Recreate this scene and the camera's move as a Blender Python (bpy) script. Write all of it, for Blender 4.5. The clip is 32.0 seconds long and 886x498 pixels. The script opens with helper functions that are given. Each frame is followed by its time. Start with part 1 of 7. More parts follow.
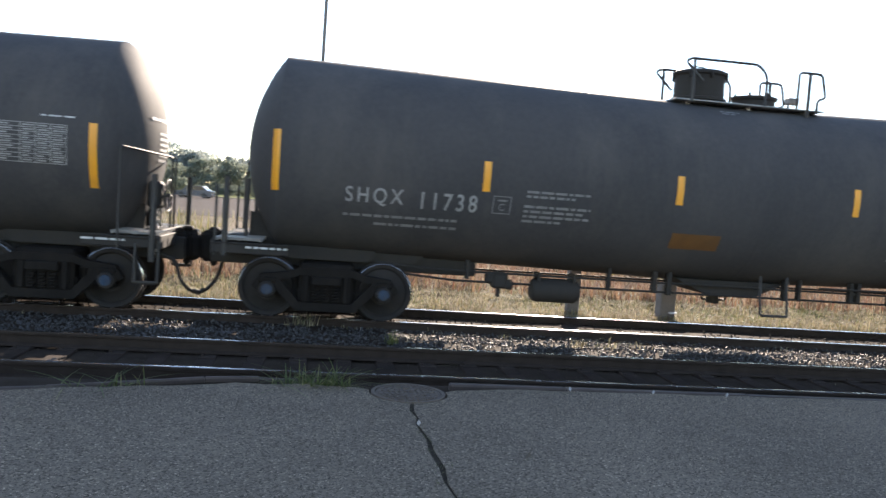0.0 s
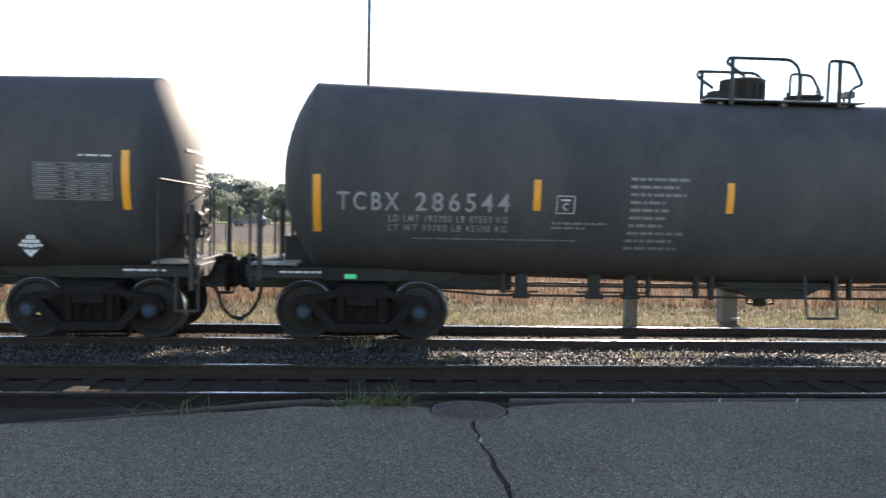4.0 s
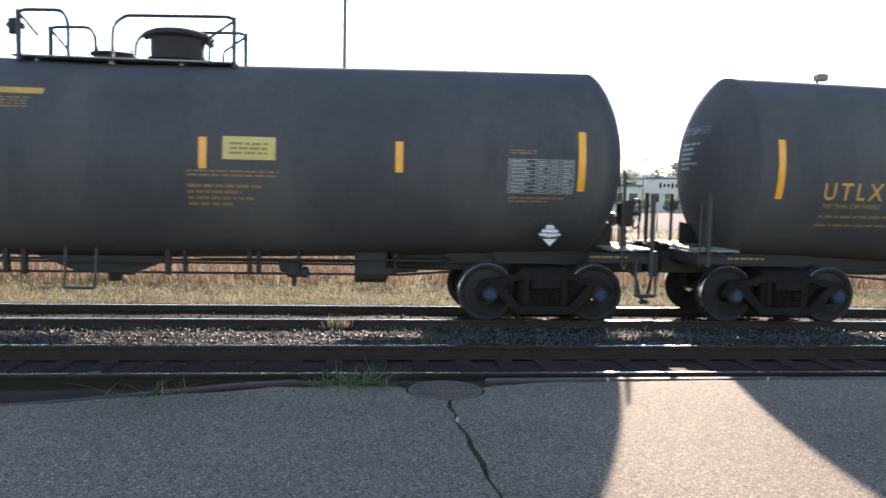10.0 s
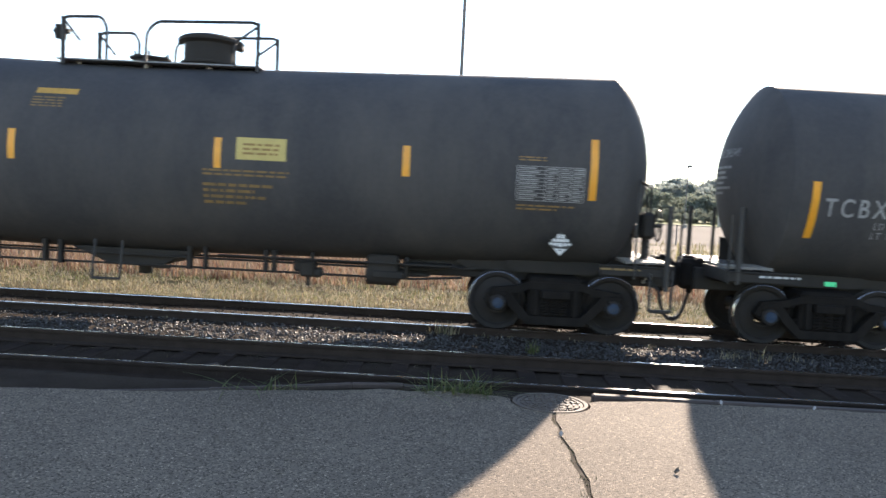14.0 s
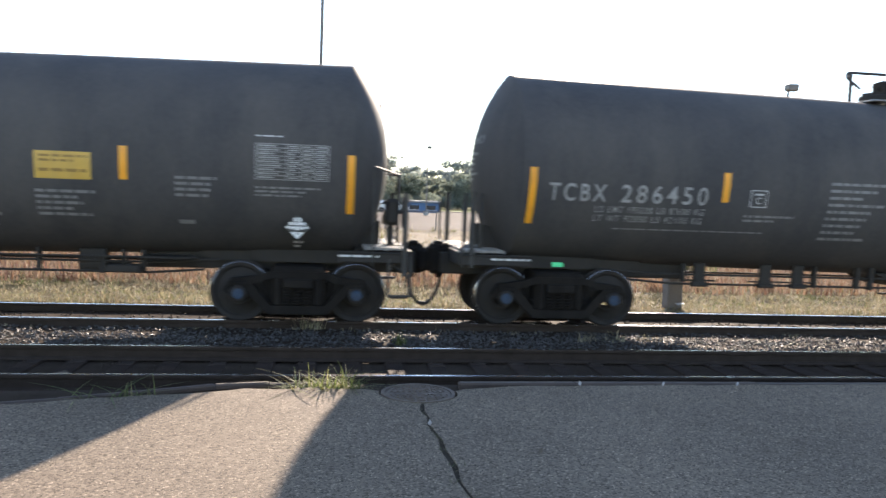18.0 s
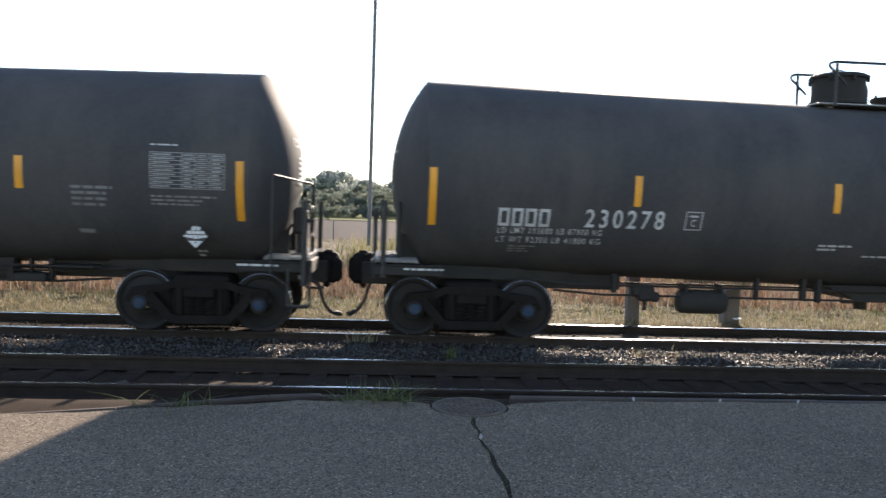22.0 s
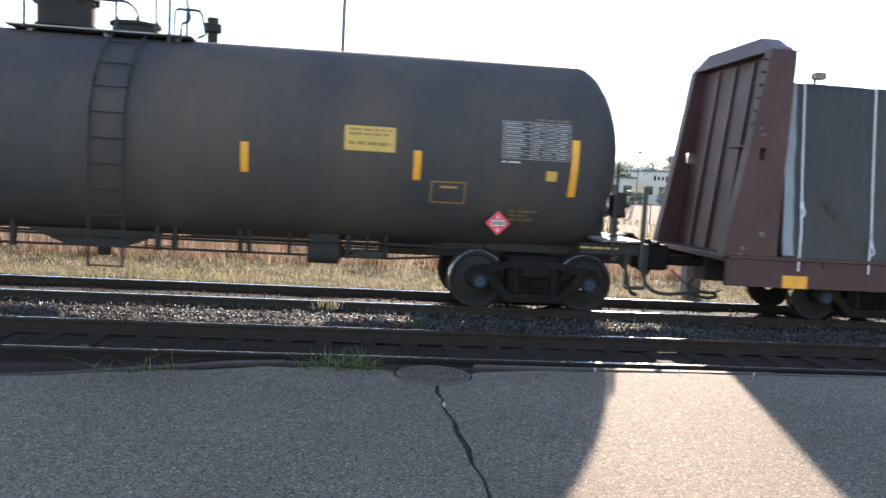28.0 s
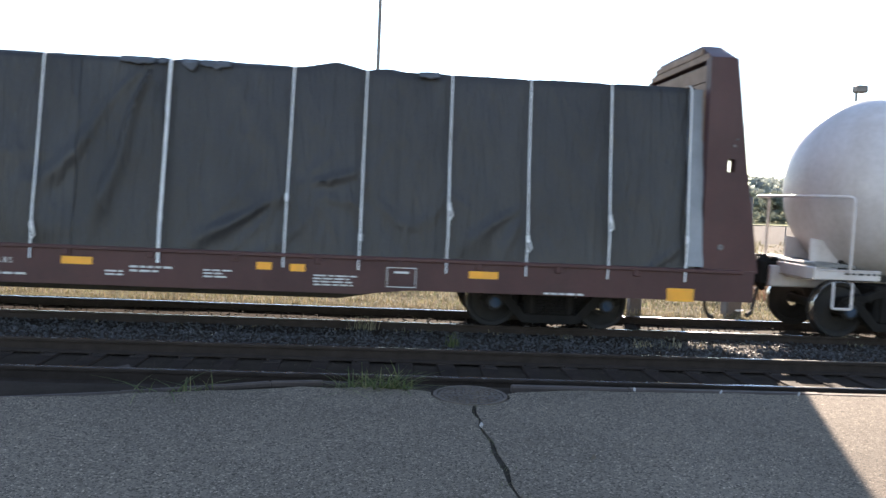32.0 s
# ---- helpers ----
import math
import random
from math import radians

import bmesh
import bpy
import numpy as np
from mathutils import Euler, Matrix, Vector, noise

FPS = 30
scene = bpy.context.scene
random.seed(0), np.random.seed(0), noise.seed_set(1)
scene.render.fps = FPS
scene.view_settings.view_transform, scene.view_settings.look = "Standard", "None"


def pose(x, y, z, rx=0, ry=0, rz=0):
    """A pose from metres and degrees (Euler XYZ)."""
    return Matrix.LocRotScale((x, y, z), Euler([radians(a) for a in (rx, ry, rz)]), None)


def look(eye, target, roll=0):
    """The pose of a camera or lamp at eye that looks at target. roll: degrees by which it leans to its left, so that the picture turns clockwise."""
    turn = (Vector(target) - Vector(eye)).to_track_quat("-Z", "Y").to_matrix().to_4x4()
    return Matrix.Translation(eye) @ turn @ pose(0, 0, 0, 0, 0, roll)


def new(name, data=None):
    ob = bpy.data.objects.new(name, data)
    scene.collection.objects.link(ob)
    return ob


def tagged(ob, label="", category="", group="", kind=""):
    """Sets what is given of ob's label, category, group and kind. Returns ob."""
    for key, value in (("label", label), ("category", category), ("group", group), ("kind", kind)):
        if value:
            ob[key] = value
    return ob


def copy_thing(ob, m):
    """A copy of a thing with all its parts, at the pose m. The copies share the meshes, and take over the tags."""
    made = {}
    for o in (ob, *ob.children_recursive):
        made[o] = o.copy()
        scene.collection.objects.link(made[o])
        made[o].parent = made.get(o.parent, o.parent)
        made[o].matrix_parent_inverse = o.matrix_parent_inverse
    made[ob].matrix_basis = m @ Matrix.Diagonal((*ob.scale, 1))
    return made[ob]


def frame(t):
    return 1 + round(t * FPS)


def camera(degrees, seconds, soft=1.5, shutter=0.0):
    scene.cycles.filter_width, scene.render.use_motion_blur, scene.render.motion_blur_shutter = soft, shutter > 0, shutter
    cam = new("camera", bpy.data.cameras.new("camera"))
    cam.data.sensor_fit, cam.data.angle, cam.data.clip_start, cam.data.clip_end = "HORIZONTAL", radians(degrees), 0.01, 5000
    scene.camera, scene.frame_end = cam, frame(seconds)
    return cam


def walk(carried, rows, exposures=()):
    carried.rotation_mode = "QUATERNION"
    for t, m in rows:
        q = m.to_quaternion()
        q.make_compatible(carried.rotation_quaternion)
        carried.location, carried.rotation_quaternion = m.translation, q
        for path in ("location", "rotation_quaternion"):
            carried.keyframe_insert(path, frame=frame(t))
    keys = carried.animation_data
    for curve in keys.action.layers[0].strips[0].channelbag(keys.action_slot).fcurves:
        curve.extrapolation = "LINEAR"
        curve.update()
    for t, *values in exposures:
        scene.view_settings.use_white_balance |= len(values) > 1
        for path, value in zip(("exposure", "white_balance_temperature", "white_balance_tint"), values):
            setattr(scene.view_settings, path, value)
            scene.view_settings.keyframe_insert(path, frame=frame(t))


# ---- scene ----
cam = camera(58.85, 32.0, soft=1.5, shutter=0.3)
EYE = (0.0, 0.0, 1.995)
# seconds, heading to the left of +y, pitch, lean
LOOKS = [
    (0.0, -8.35, -3.60, 4.15), (0.5, -6.62, -3.62, 3.10), (1.0, -4.47, -3.79, 2.71), (1.5, -4.69, -3.67, 2.55),
    (2.0, -5.63, -3.32, 2.23), (2.5, -4.82, -2.97, 2.16), (3.0, -4.57, -2.76, 2.10), (3.5, -4.50, -2.54, 1.34),
    (5.5, -4.45, -3.15, 0.88), (6.0, -6.13, -3.52, 0.92), (6.5, -6.86, -3.63, 0.93), (7.0, -6.72, -3.83, 0.80),
    (7.5, -6.79, -4.19, 0.61), (8.0, -6.81, -4.36, 0.60), (8.5, -6.57, -4.28, 1.03), (9.0, -6.84, -4.11, 1.23),
    (9.5, -6.83, -4.01, 1.22), (10.0, -6.16, -3.95, 1.22), (10.5, -5.01, -4.31, 1.22), (11.0, -4.38, -4.43, 1.14),
    (11.5, -4.18, -4.24, 1.17), (12.0, -4.04, -3.58, 1.39), (12.5, -3.12, -3.31, 1.71), (13.0, -0.88, -3.01, 2.71),
    (13.5, 0.52, -2.77, 3.10), (14.0, 1.86, -3.59, 2.88), (14.5, 0.69, -3.36, 2.20), (16.5, 2.59, -4.50, 3.36),
    (17.0, 0.88, -3.94, 2.10), (17.5, -3.24, -3.54, 2.17), (18.0, -8.01, -3.69, 2.07), (18.5, -10.10, -3.64, 1.88),
    (19.0, -8.99, -3.85, 1.82), (19.5, -9.49, -3.98, 1.44), (20.0, -8.70, -3.71, 1.04), (20.5, -6.01, -2.71, 1.21),
    (21.0, -4.99, -2.64, 1.11), (21.5, -4.94, -2.75, 1.68), (22.0, -4.25, -2.85, 1.89), (22.5, -3.48, -3.33, 1.94),
    (23.0, -2.50, -3.53, 1.58), (23.5, -2.85, -3.00, 1.31), (24.0, -3.74, -3.18, 1.39), (24.5, -4.34, -3.42, 1.40),
    (25.0, -4.96, -3.83, 1.08), (25.5, -6.00, -4.21, 1.47), (27.5, -6.74, -4.72, 2.98), (28.0, -6.76, -4.99, 3.23),
    (28.5, -7.34, -4.81, 3.35), (29.0, -7.50, -4.71, 3.16), (29.5, -7.82, -4.35, 3.11), (30.0, -7.62, -4.07, 3.03),
    (30.5, -6.47, -3.76, 2.89), (31.0, -5.50, -3.75, 2.79), (31.5, -4.27, -3.76, 2.65), (32.0, -4.07, -3.70, 2.53),
]


def aim(yaw, pitch, lean):
    return pose(*EYE, 90 + pitch, 0, yaw) @ pose(0, 0, 0, 0, 0, lean)


EXPOSURES = [(0, 2.98, 6650, 17), (1, 2.88, 6650, 17), (3, 2.88, 6650, 17), (5.5, 3.03, 6650, 17), (7, 3.08, 6650, 17), (9, 3.08, 6650, 17), (12, 3.18, 6650, 17), (14, 2.98, 6650, 17), (17, 3.23, 6650, 17), (18, 3.08, 6650, 17), (19, 2.83, 6650, 17), (20.5, 2.83, 6650, 17), (22, 2.66, 6650, 17), (23.4, 2.63, 6650, 17), (25, 2.98, 6650, 17), (28, 3.23, 6650, 17), (30, 3.08, 6650, 17), (32, 3.08, 6650, 17)]
walk(cam, [(t, aim(a, b, c)) for t, a, b, c in LOOKS], exposures=EXPOSURES)

# ---- light ----
SUN_EL = 20.0
SUN_DIR = Vector((0.287, 0.882, 0.338)).normalized()
world = bpy.data.worlds.new("sky")
scene.world = world
world.use_nodes = True
wn = world.node_tree.nodes
sky = wn.new("ShaderNodeTexSky")
sky.sky_type = "NISHITA"
sky.sun_disc = False
sky.sun_elevation = radians(SUN_EL)
sky.sun_rotation = math.atan2(SUN_DIR.x, SUN_DIR.y)
sky.air_density, sky.dust_density, sky.ozone_density = 1.0, 0.0, 1.0
wn["Background"].inputs["Strength"].default_value = 0.055
world.node_tree.links.new(sky.outputs["Color"], wn["Background"].inputs["Color"])
sun_data = bpy.data.lights.new("sun", "SUN")
sun_data.energy, sun_data.angle, sun_data.color = 2.3, radians(0.5), (1.0, 0.88, 0.71)
sun = new("sun", sun_data)
sun.matrix_world = look(SUN_DIR * 60, (0, 0, 0))

# ---- materials ----


def material(name, a, b=None, rough=0.7, metal=0.0, scale=3.0, fine=40.0, bump=0.15, spec=0.5, dirt=None, dirt_amount=0.4, coat=0.0):
    """Two colours mixed by coarse and fine noise, with fine relief and an optional layer of dirt in patches."""
    m = bpy.data.materials.new(name)
    m.use_nodes = True
    n, l = m.node_tree.nodes, m.node_tree.links
    bs = n["Principled BSDF"]
    tc = n.new("ShaderNodeTexCoord")
    rnd = n.new("ShaderNodeObjectInfo")
    shift = n.new("ShaderNodeVectorMath")
    shift.operation = "ADD"
    mul = n.new("ShaderNodeMath")
    mul.operation = "MULTIPLY"
    mul.inputs[1].default_value = 37.0
    l.new(rnd.outputs["Random"], mul.inputs[0])
    l.new(tc.outputs["Object"], shift.inputs[0])
    l.new(mul.outputs[0], shift.inputs[1])
    n1, n2 = n.new("ShaderNodeTexNoise"), n.new("ShaderNodeTexNoise")
    for t, s, d in ((n1, scale, 6.0), (n2, fine, 3.0)):
        t.inputs["Scale"].default_value, t.inputs["Detail"].default_value = s, d
        l.new(shift.outputs[0], t.inputs["Vector"])
    add = n.new("ShaderNodeMath")
    add.operation = "MULTIPLY_ADD"
    l.new(n2.outputs["Fac"], add.inputs[0])
    add.inputs[1].default_value = 0.5
    l.new(n1.outputs["Fac"], add.inputs[2])
    ramp = n.new("ShaderNodeMapRange")
    ramp.inputs["From Min"].default_value, ramp.inputs["From Max"].default_value = 0.5, 1.0
    l.new(add.outputs[0], ramp.inputs["Value"])
    mix = n.new("ShaderNodeMix")
    mix.data_type = "RGBA"
    b = b or tuple(c * 0.7 for c in a)
    mix.inputs["A"].default_value, mix.inputs["B"].default_value = (*a, 1), (*b, 1)
    l.new(ramp.outputs[0], mix.inputs["Factor"])
    out = mix.outputs["Result"]
    if dirt:
        n3 = n.new("ShaderNodeTexNoise")
        n3.inputs["Scale"].default_value, n3.inputs["Detail"].default_value = scale * 0.6, 8.0
        n3.inputs["Roughness"].default_value = 0.7
        st = n.new("ShaderNodeMapping")
        st.inputs["Scale"].default_value = (1.6, 1.6, 0.35)
        l.new(shift.outputs[0], st.inputs["Vector"])
        l.new(st.outputs[0], n3.inputs["Vector"])
        r3 = n.new("ShaderNodeMapRange")
        r3.inputs["From Min"].default_value, r3.inputs["From Max"].default_value = 0.45, 0.75
        r3.inputs["To Max"].default_value = dirt_amount
        l.new(n3.outputs["Fac"], r3.inputs["Value"])
        mx = n.new("ShaderNodeMix")
        mx.data_type = "RGBA"
        l.new(out, mx.inputs["A"])
        mx.inputs["B"].default_value = (*dirt, 1)
        l.new(r3.outputs[0], mx.inputs["Factor"])
        out = mx.outputs["Result"]
    l.new(out, bs.inputs["Base Color"])
    rr = n.new("ShaderNodeMapRange")
    rr.inputs["To Min"].default_value, rr.inputs["To Max"].default_value = max(0.05, rough - 0.12), min(1.0, rough + 0.12)
    l.new(n1.outputs["Fac"], rr.inputs["Value"])
    l.new(rr.outputs[0], bs.inputs["Roughness"])
    bs.inputs["Metallic"].default_value = metal
    bs.inputs["Specular IOR Level"].default_value = spec
    if coat:
        bs.inputs["Coat Weight"].default_value = coat
    if bump:
        bp = n.new("ShaderNodeBump")
        bp.inputs["Strength"].default_value, bp.inputs["Distance"].default_value = bump, 0.01
        l.new(add.outputs[0], bp.inputs["Height"])
        l.new(bp.outputs[0], bs.inputs["Normal"])
    return m


def asphalt_material():
    m = bpy.data.materials.new("asphalt")
    m.use_nodes = True
    n, l = m.node_tree.nodes, m.node_tree.links
    bs = n["Principled BSDF"]
    tc = n.new("ShaderNodeTexCoord")
    vor = n.new("ShaderNodeTexVoronoi")
    vor.inputs["Scale"].default_value = 88.0
    big, mid = n.new("ShaderNodeTexNoise"), n.new("ShaderNodeTexNoise")
    big.inputs["Scale"].default_value, big.inputs["Detail"].default_value = 0.7, 7.0
    mid.inputs["Scale"].default_value, mid.inputs["Detail"].default_value = 28.0, 5.0
    for t in (vor, big, mid):
        l.new(tc.outputs["Object"], t.inputs["Vector"])
    # stones of differing grey in dark binder
    sep = n.new("ShaderNodeSeparateColor")
    l.new(vor.outputs["Color"], sep.inputs["Color"])
    ramp = n.new("ShaderNodeValToRGB")
    e = ramp.color_ramp.elements
    e[0].position, e[0].color = 0.0, (0.045, 0.035, 0.025, 1)
    e[1].position, e[1].color = 1.0, (0.36, 0.28, 0.2, 1)
    for p, c in ((0.1, (0.059, 0.046, 0.032, 1)), (0.2, (0.112, 0.087, 0.062, 1)), (0.92, (0.182, 0.14, 0.1, 1))):
        e.new(p).color = c
    l.new(sep.outputs["Red"], ramp.inputs["Fac"])
    mix = n.new("ShaderNodeMix")
    mix.data_type, mix.blend_type = "RGBA", "MULTIPLY"
    mr = n.new("ShaderNodeMapRange")
    mr.inputs["To Min"].default_value, mr.inputs["To Max"].default_value = 0.55, 1.5
    l.new(big.outputs["Fac"], mr.inputs["Value"])
    cmb = n.new("ShaderNodeCombineColor")
    for k in ("Red", "Green", "Blue"):
        l.new(mr.outputs[0], cmb.inputs[k])
    mix.inputs["Factor"].default_value = 0.8
    l.new(ramp.outputs["Color"], mix.inputs["A"])
    l.new(cmb.outputs["Color"], mix.inputs["B"])
    l.new(mix.outputs["Result"], bs.inputs["Base Color"])
    bs.inputs["Roughness"].default_value = 0.9
    bs.inputs["Specular IOR Level"].default_value = 0.2
    add = n.new("ShaderNodeMath")
    l.new(vor.outputs["Distance"], add.inputs[0])
    l.new(mid.outputs["Fac"], add.inputs[1])
    bp = n.new("ShaderNodeBump")
    bp.inputs["Strength"].default_value, bp.inputs["Distance"].default_value = 0.5, 0.005
    bp.invert = True
    l.new(add.outputs[0], bp.inputs["Height"])
    l.new(bp.outputs[0], bs.inputs["Normal"])
    return m


def island_material(name, colors, rough=0.85, spec=0.4, translucent=0.0):
    """Each loose piece takes its own tint out of the given colours."""
    m = bpy.data.materials.new(name)
    m.use_nodes = True
    n, l = m.node_tree.nodes, m.node_tree.links
    bs = n["Principled BSDF"]
    g = n.new("ShaderNodeNewGeometry")
    ramp = n.new("ShaderNodeValToRGB")
    e = ramp.color_ramp.elements
    while len(e) < len(colors):
        e.new(0.5)
    for i, c in enumerate(colors):
        e[i].position, e[i].color = i / (len(colors) - 1), (*c, 1)
    l.new(g.outputs["Random Per Island"], ramp.inputs["Fac"])
    l.new(ramp.outputs["Color"], bs.inputs["Base Color"])
    bs.inputs["Roughness"].default_value = rough
    bs.inputs["Specular IOR Level"].default_value = spec
    if translucent:
        tr = n.new("ShaderNodeBsdfTranslucent")
        l.new(ramp.outputs["Color"], tr.inputs["Color"])
        mx = n.new("ShaderNodeMixShader")
        mx.inputs["Fac"].default_value = translucent
        l.new(bs.outputs[0], mx.inputs[1])
        l.new(tr.outputs[0], mx.inputs[2])
        l.new(mx.outputs[0], n["Material Output"].inputs["Surface"])
    return m


def tarpaulin_material():
    """Thin black sheet with fine creases running down and aslant."""
    m = material("black_tarpaulin", (0.0355, 0.0335, 0.034), (0.025, 0.0238, 0.0242), rough=0.42, scale=0.7, fine=30, bump=0.06, spec=0.26, dirt=(0.068, 0.064, 0.06), dirt_amount=0.35)
    n, l = m.node_tree.nodes, m.node_tree.links
    tc = n.new("ShaderNodeTexCoord")
    under = n["Bump"]
    for turn, scale, stretch, high in ((0.35, 3.2, 0.16, 0.03), (-0.6, 5.0, 0.22, 0.015), (1.3, 6.0, 0.3, 0.008)):
        mp = n.new("ShaderNodeMapping")
        mp.inputs["Rotation"].default_value = (0, turn, 0)
        mp.inputs["Scale"].default_value = (1.0, 0.3, stretch)
        l.new(tc.outputs["Object"], mp.inputs["Vector"])
        t = n.new("ShaderNodeTexNoise")
        t.inputs["Scale"].default_value, t.inputs["Detail"].default_value, t.inputs["Distortion"].default_value = scale, 3.0, 0.6
        l.new(mp.outputs[0], t.inputs["Vector"])
        # ridges where the noise crosses its middle
        away = n.new("ShaderNodeMath")
        away.operation = "SUBTRACT"
        away.inputs[1].default_value = 0.5
        l.new(t.outputs["Fac"], away.inputs[0])
        fold = n.new("ShaderNodeMath")
        fold.operation = "ABSOLUTE"
        l.new(away.outputs[0], fold.inputs[0])
        ridge = n.new("ShaderNodeMapRange")
        ridge.interpolation_type = "SMOOTHSTEP"
        ridge.inputs["From Max"].default_value = 0.12
        ridge.inputs["To Min"].default_value, ridge.inputs["To Max"].default_value = 1.0, 0.0
        l.new(fold.outputs[0], ridge.inputs["Value"])
        bp = n.new("ShaderNodeBump")
        bp.inputs["Strength"].default_value, bp.inputs["Distance"].default_value = 0.42, high
        l.new(ridge.outputs[0], bp.inputs["Height"])
        l.new(under.outputs[0], bp.inputs["Normal"])
        under = bp
    l.new(under.outputs[0], n["Principled BSDF"].inputs["Normal"])
    return m


# tank blacks lifted: glare put into the paint colour, with dust patches over it
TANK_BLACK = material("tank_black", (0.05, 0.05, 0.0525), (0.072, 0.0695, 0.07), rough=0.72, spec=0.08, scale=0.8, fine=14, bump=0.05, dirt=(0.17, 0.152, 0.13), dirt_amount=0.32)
TANK_OLD = material("old_tank_black", (0.047, 0.0465, 0.049), (0.07, 0.066, 0.065), rough=0.7, spec=0.09, scale=0.6, fine=14, bump=0.08, dirt=(0.15, 0.105, 0.07), dirt_amount=0.5)
TANK_GREY = material("tank_pale", (0.6, 0.547, 0.532), (0.45, 0.405, 0.39), rough=0.45, scale=0.8, fine=12, bump=0.05, dirt=(0.3, 0.225, 0.165), dirt_amount=0.65)
FRAME_BLACK = material("underframe_black", (0.0239, 0.0229, 0.0219), (0.0338, 0.0308, 0.0278), rough=0.75, scale=3, fine=40, bump=0.15, spec=0.2, dirt=(0.0448, 0.0388, 0.0338), dirt_amount=0.4)
CAST_STEEL = material("cast_steel", (0.0117, 0.0101, 0.00904), (0.00857, 0.00748, 0.00674), rough=0.85, scale=6, fine=60, bump=0.2, spec=0.15, dirt=(0.0324, 0.0271, 0.0226), dirt_amount=0.4)
WHEEL_STEEL = material("wheel_steel", (0.0259, 0.0229, 0.0209), (0.0199, 0.0179, 0.0169), rough=0.75, scale=5, fine=50, bump=0.15, spec=0.2)
BRIGHT_STEEL = material("worn_bright_steel", (0.5, 0.48, 0.46), (0.38, 0.36, 0.34), rough=0.24, metal=1.0, scale=8, fine=80, bump=0.03)
RAIL_RUST = material("rail_rust", (0.0469, 0.0326, 0.0245), (0.0286, 0.0204, 0.0153), rough=0.9, spec=0.15, scale=6, fine=60, bump=0.3)
HUB_BLUE = material("bearing_blue", (0.0315, 0.0562, 0.096), (0.0248, 0.0405, 0.0675), rough=0.9, spec=0.1, scale=12, fine=60, bump=0.1, dirt=(0.09, 0.0788, 0.0675), dirt_amount=0.6)
GALV = material("galvanised_grating", (0.182, 0.175, 0.165), (0.119, 0.112, 0.105), rough=0.5, scale=8, fine=60, bump=0.15)
DARK_RAIL = material("handrail_black", (0.0173, 0.0173, 0.0173), (0.0336, 0.0307, 0.0288), rough=0.6, scale=8, fine=60, bump=0.05)
STRIPE = material("reflective_orange", (0.85, 0.372, 0.024), (0.744, 0.312, 0.024), rough=0.4, scale=5, fine=120, bump=0.03, dirt=(0.3, 0.18, 0.072), dirt_amount=0.35)
YELLOW = material("panel_yellow", (0.585, 0.363, 0.0702), (0.491, 0.304, 0.0585), rough=0.5, scale=5, fine=80, bump=0.02, dirt=(0.351, 0.281, 0.117), dirt_amount=0.3)
PALE_YELLOW = material("panel_pale_yellow", (0.524, 0.41, 0.125), (0.445, 0.342, 0.103), rough=0.5, scale=5, fine=80, bump=0.02)
ORANGE_PANEL = material("faded_orange", (0.165, 0.0743, 0.0206), (0.116, 0.0536, 0.0165), rough=0.6, scale=5, fine=80, bump=0.02, dirt=(0.0825, 0.0578, 0.033), dirt_amount=0.6)
WHITE_INK = material("stencil_white", (0.64, 0.64, 0.624), (0.448, 0.448, 0.44), rough=0.6, scale=6, fine=80, bump=0.0, dirt=(0.24, 0.224, 0.208), dirt_amount=0.55)
WORN_INK = material("stencil_worn", (0.346, 0.346, 0.338), (0.202, 0.202, 0.197), rough=0.6, scale=6, fine=80, bump=0.0, dirt=(0.144, 0.137, 0.13), dirt_amount=0.6)
FAINT_INK = material("stencil_faint", (0.224, 0.224, 0.219), (0.136, 0.136, 0.136), rough=0.6, scale=6, fine=80, bump=0.0)
PANEL_INK = material("panel_ink", (0.3, 0.18, 0.045), (0.21, 0.128, 0.0375), rough=0.6, bump=0.0)
YELLOW_INK = material("stencil_yellow", (0.563, 0.31, 0.0563), (0.408, 0.225, 0.0422), rough=0.6, scale=6, fine=80, bump=0.0, dirt=(0.169, 0.127, 0.0563), dirt_amount=0.5)
FAINT_YELLOW = material("stencil_faint_yellow", (0.256, 0.152, 0.048), (0.16, 0.104, 0.04), rough=0.6, scale=6, fine=80, bump=0.0)
WHITE_SIGN = material("sign_white", (0.666, 0.666, 0.654), (0.528, 0.528, 0.517), rough=0.5, scale=6, fine=60, bump=0.0)
BLACK_INK = material("sign_black", (0.02, 0.02, 0.02), (0.03, 0.03, 0.03), rough=0.5, bump=0.0)
RED_SIGN = material("sign_red", (0.78, 0.065, 0.078), (0.585, 0.052, 0.065), rough=0.5, scale=6, fine=60, bump=0.0)
GREEN_TAG = material("tag_green", (0.05, 0.75, 0.3), (0.04, 0.6, 0.25), rough=0.4, bump=0.0)
RUBBER = material("rubber", (0.02, 0.02, 0.02), (0.03, 0.03, 0.03), rough=0.75, scale=8, fine=80, bump=0.1)
CAR_BROWN = material("freight_car_brown", (0.0627, 0.0175, 0.0169), (0.0418, 0.014, 0.0133), rough=0.6, scale=1.5, fine=20, bump=0.1, dirt=(0.0717, 0.0372, 0.0326), dirt_amount=0.4)
TARP = tarpaulin_material()
FLAP = material("grey_tarpaulin", (0.225, 0.236, 0.259), (0.169, 0.18, 0.197), rough=0.5, scale=2, fine=25, bump=0.1)
FADED_SHEET = material("faded_sheet", (0.1, 0.105, 0.115), (0.06, 0.063, 0.07), rough=0.6, scale=6, fine=40, bump=0.2, spec=0.2)
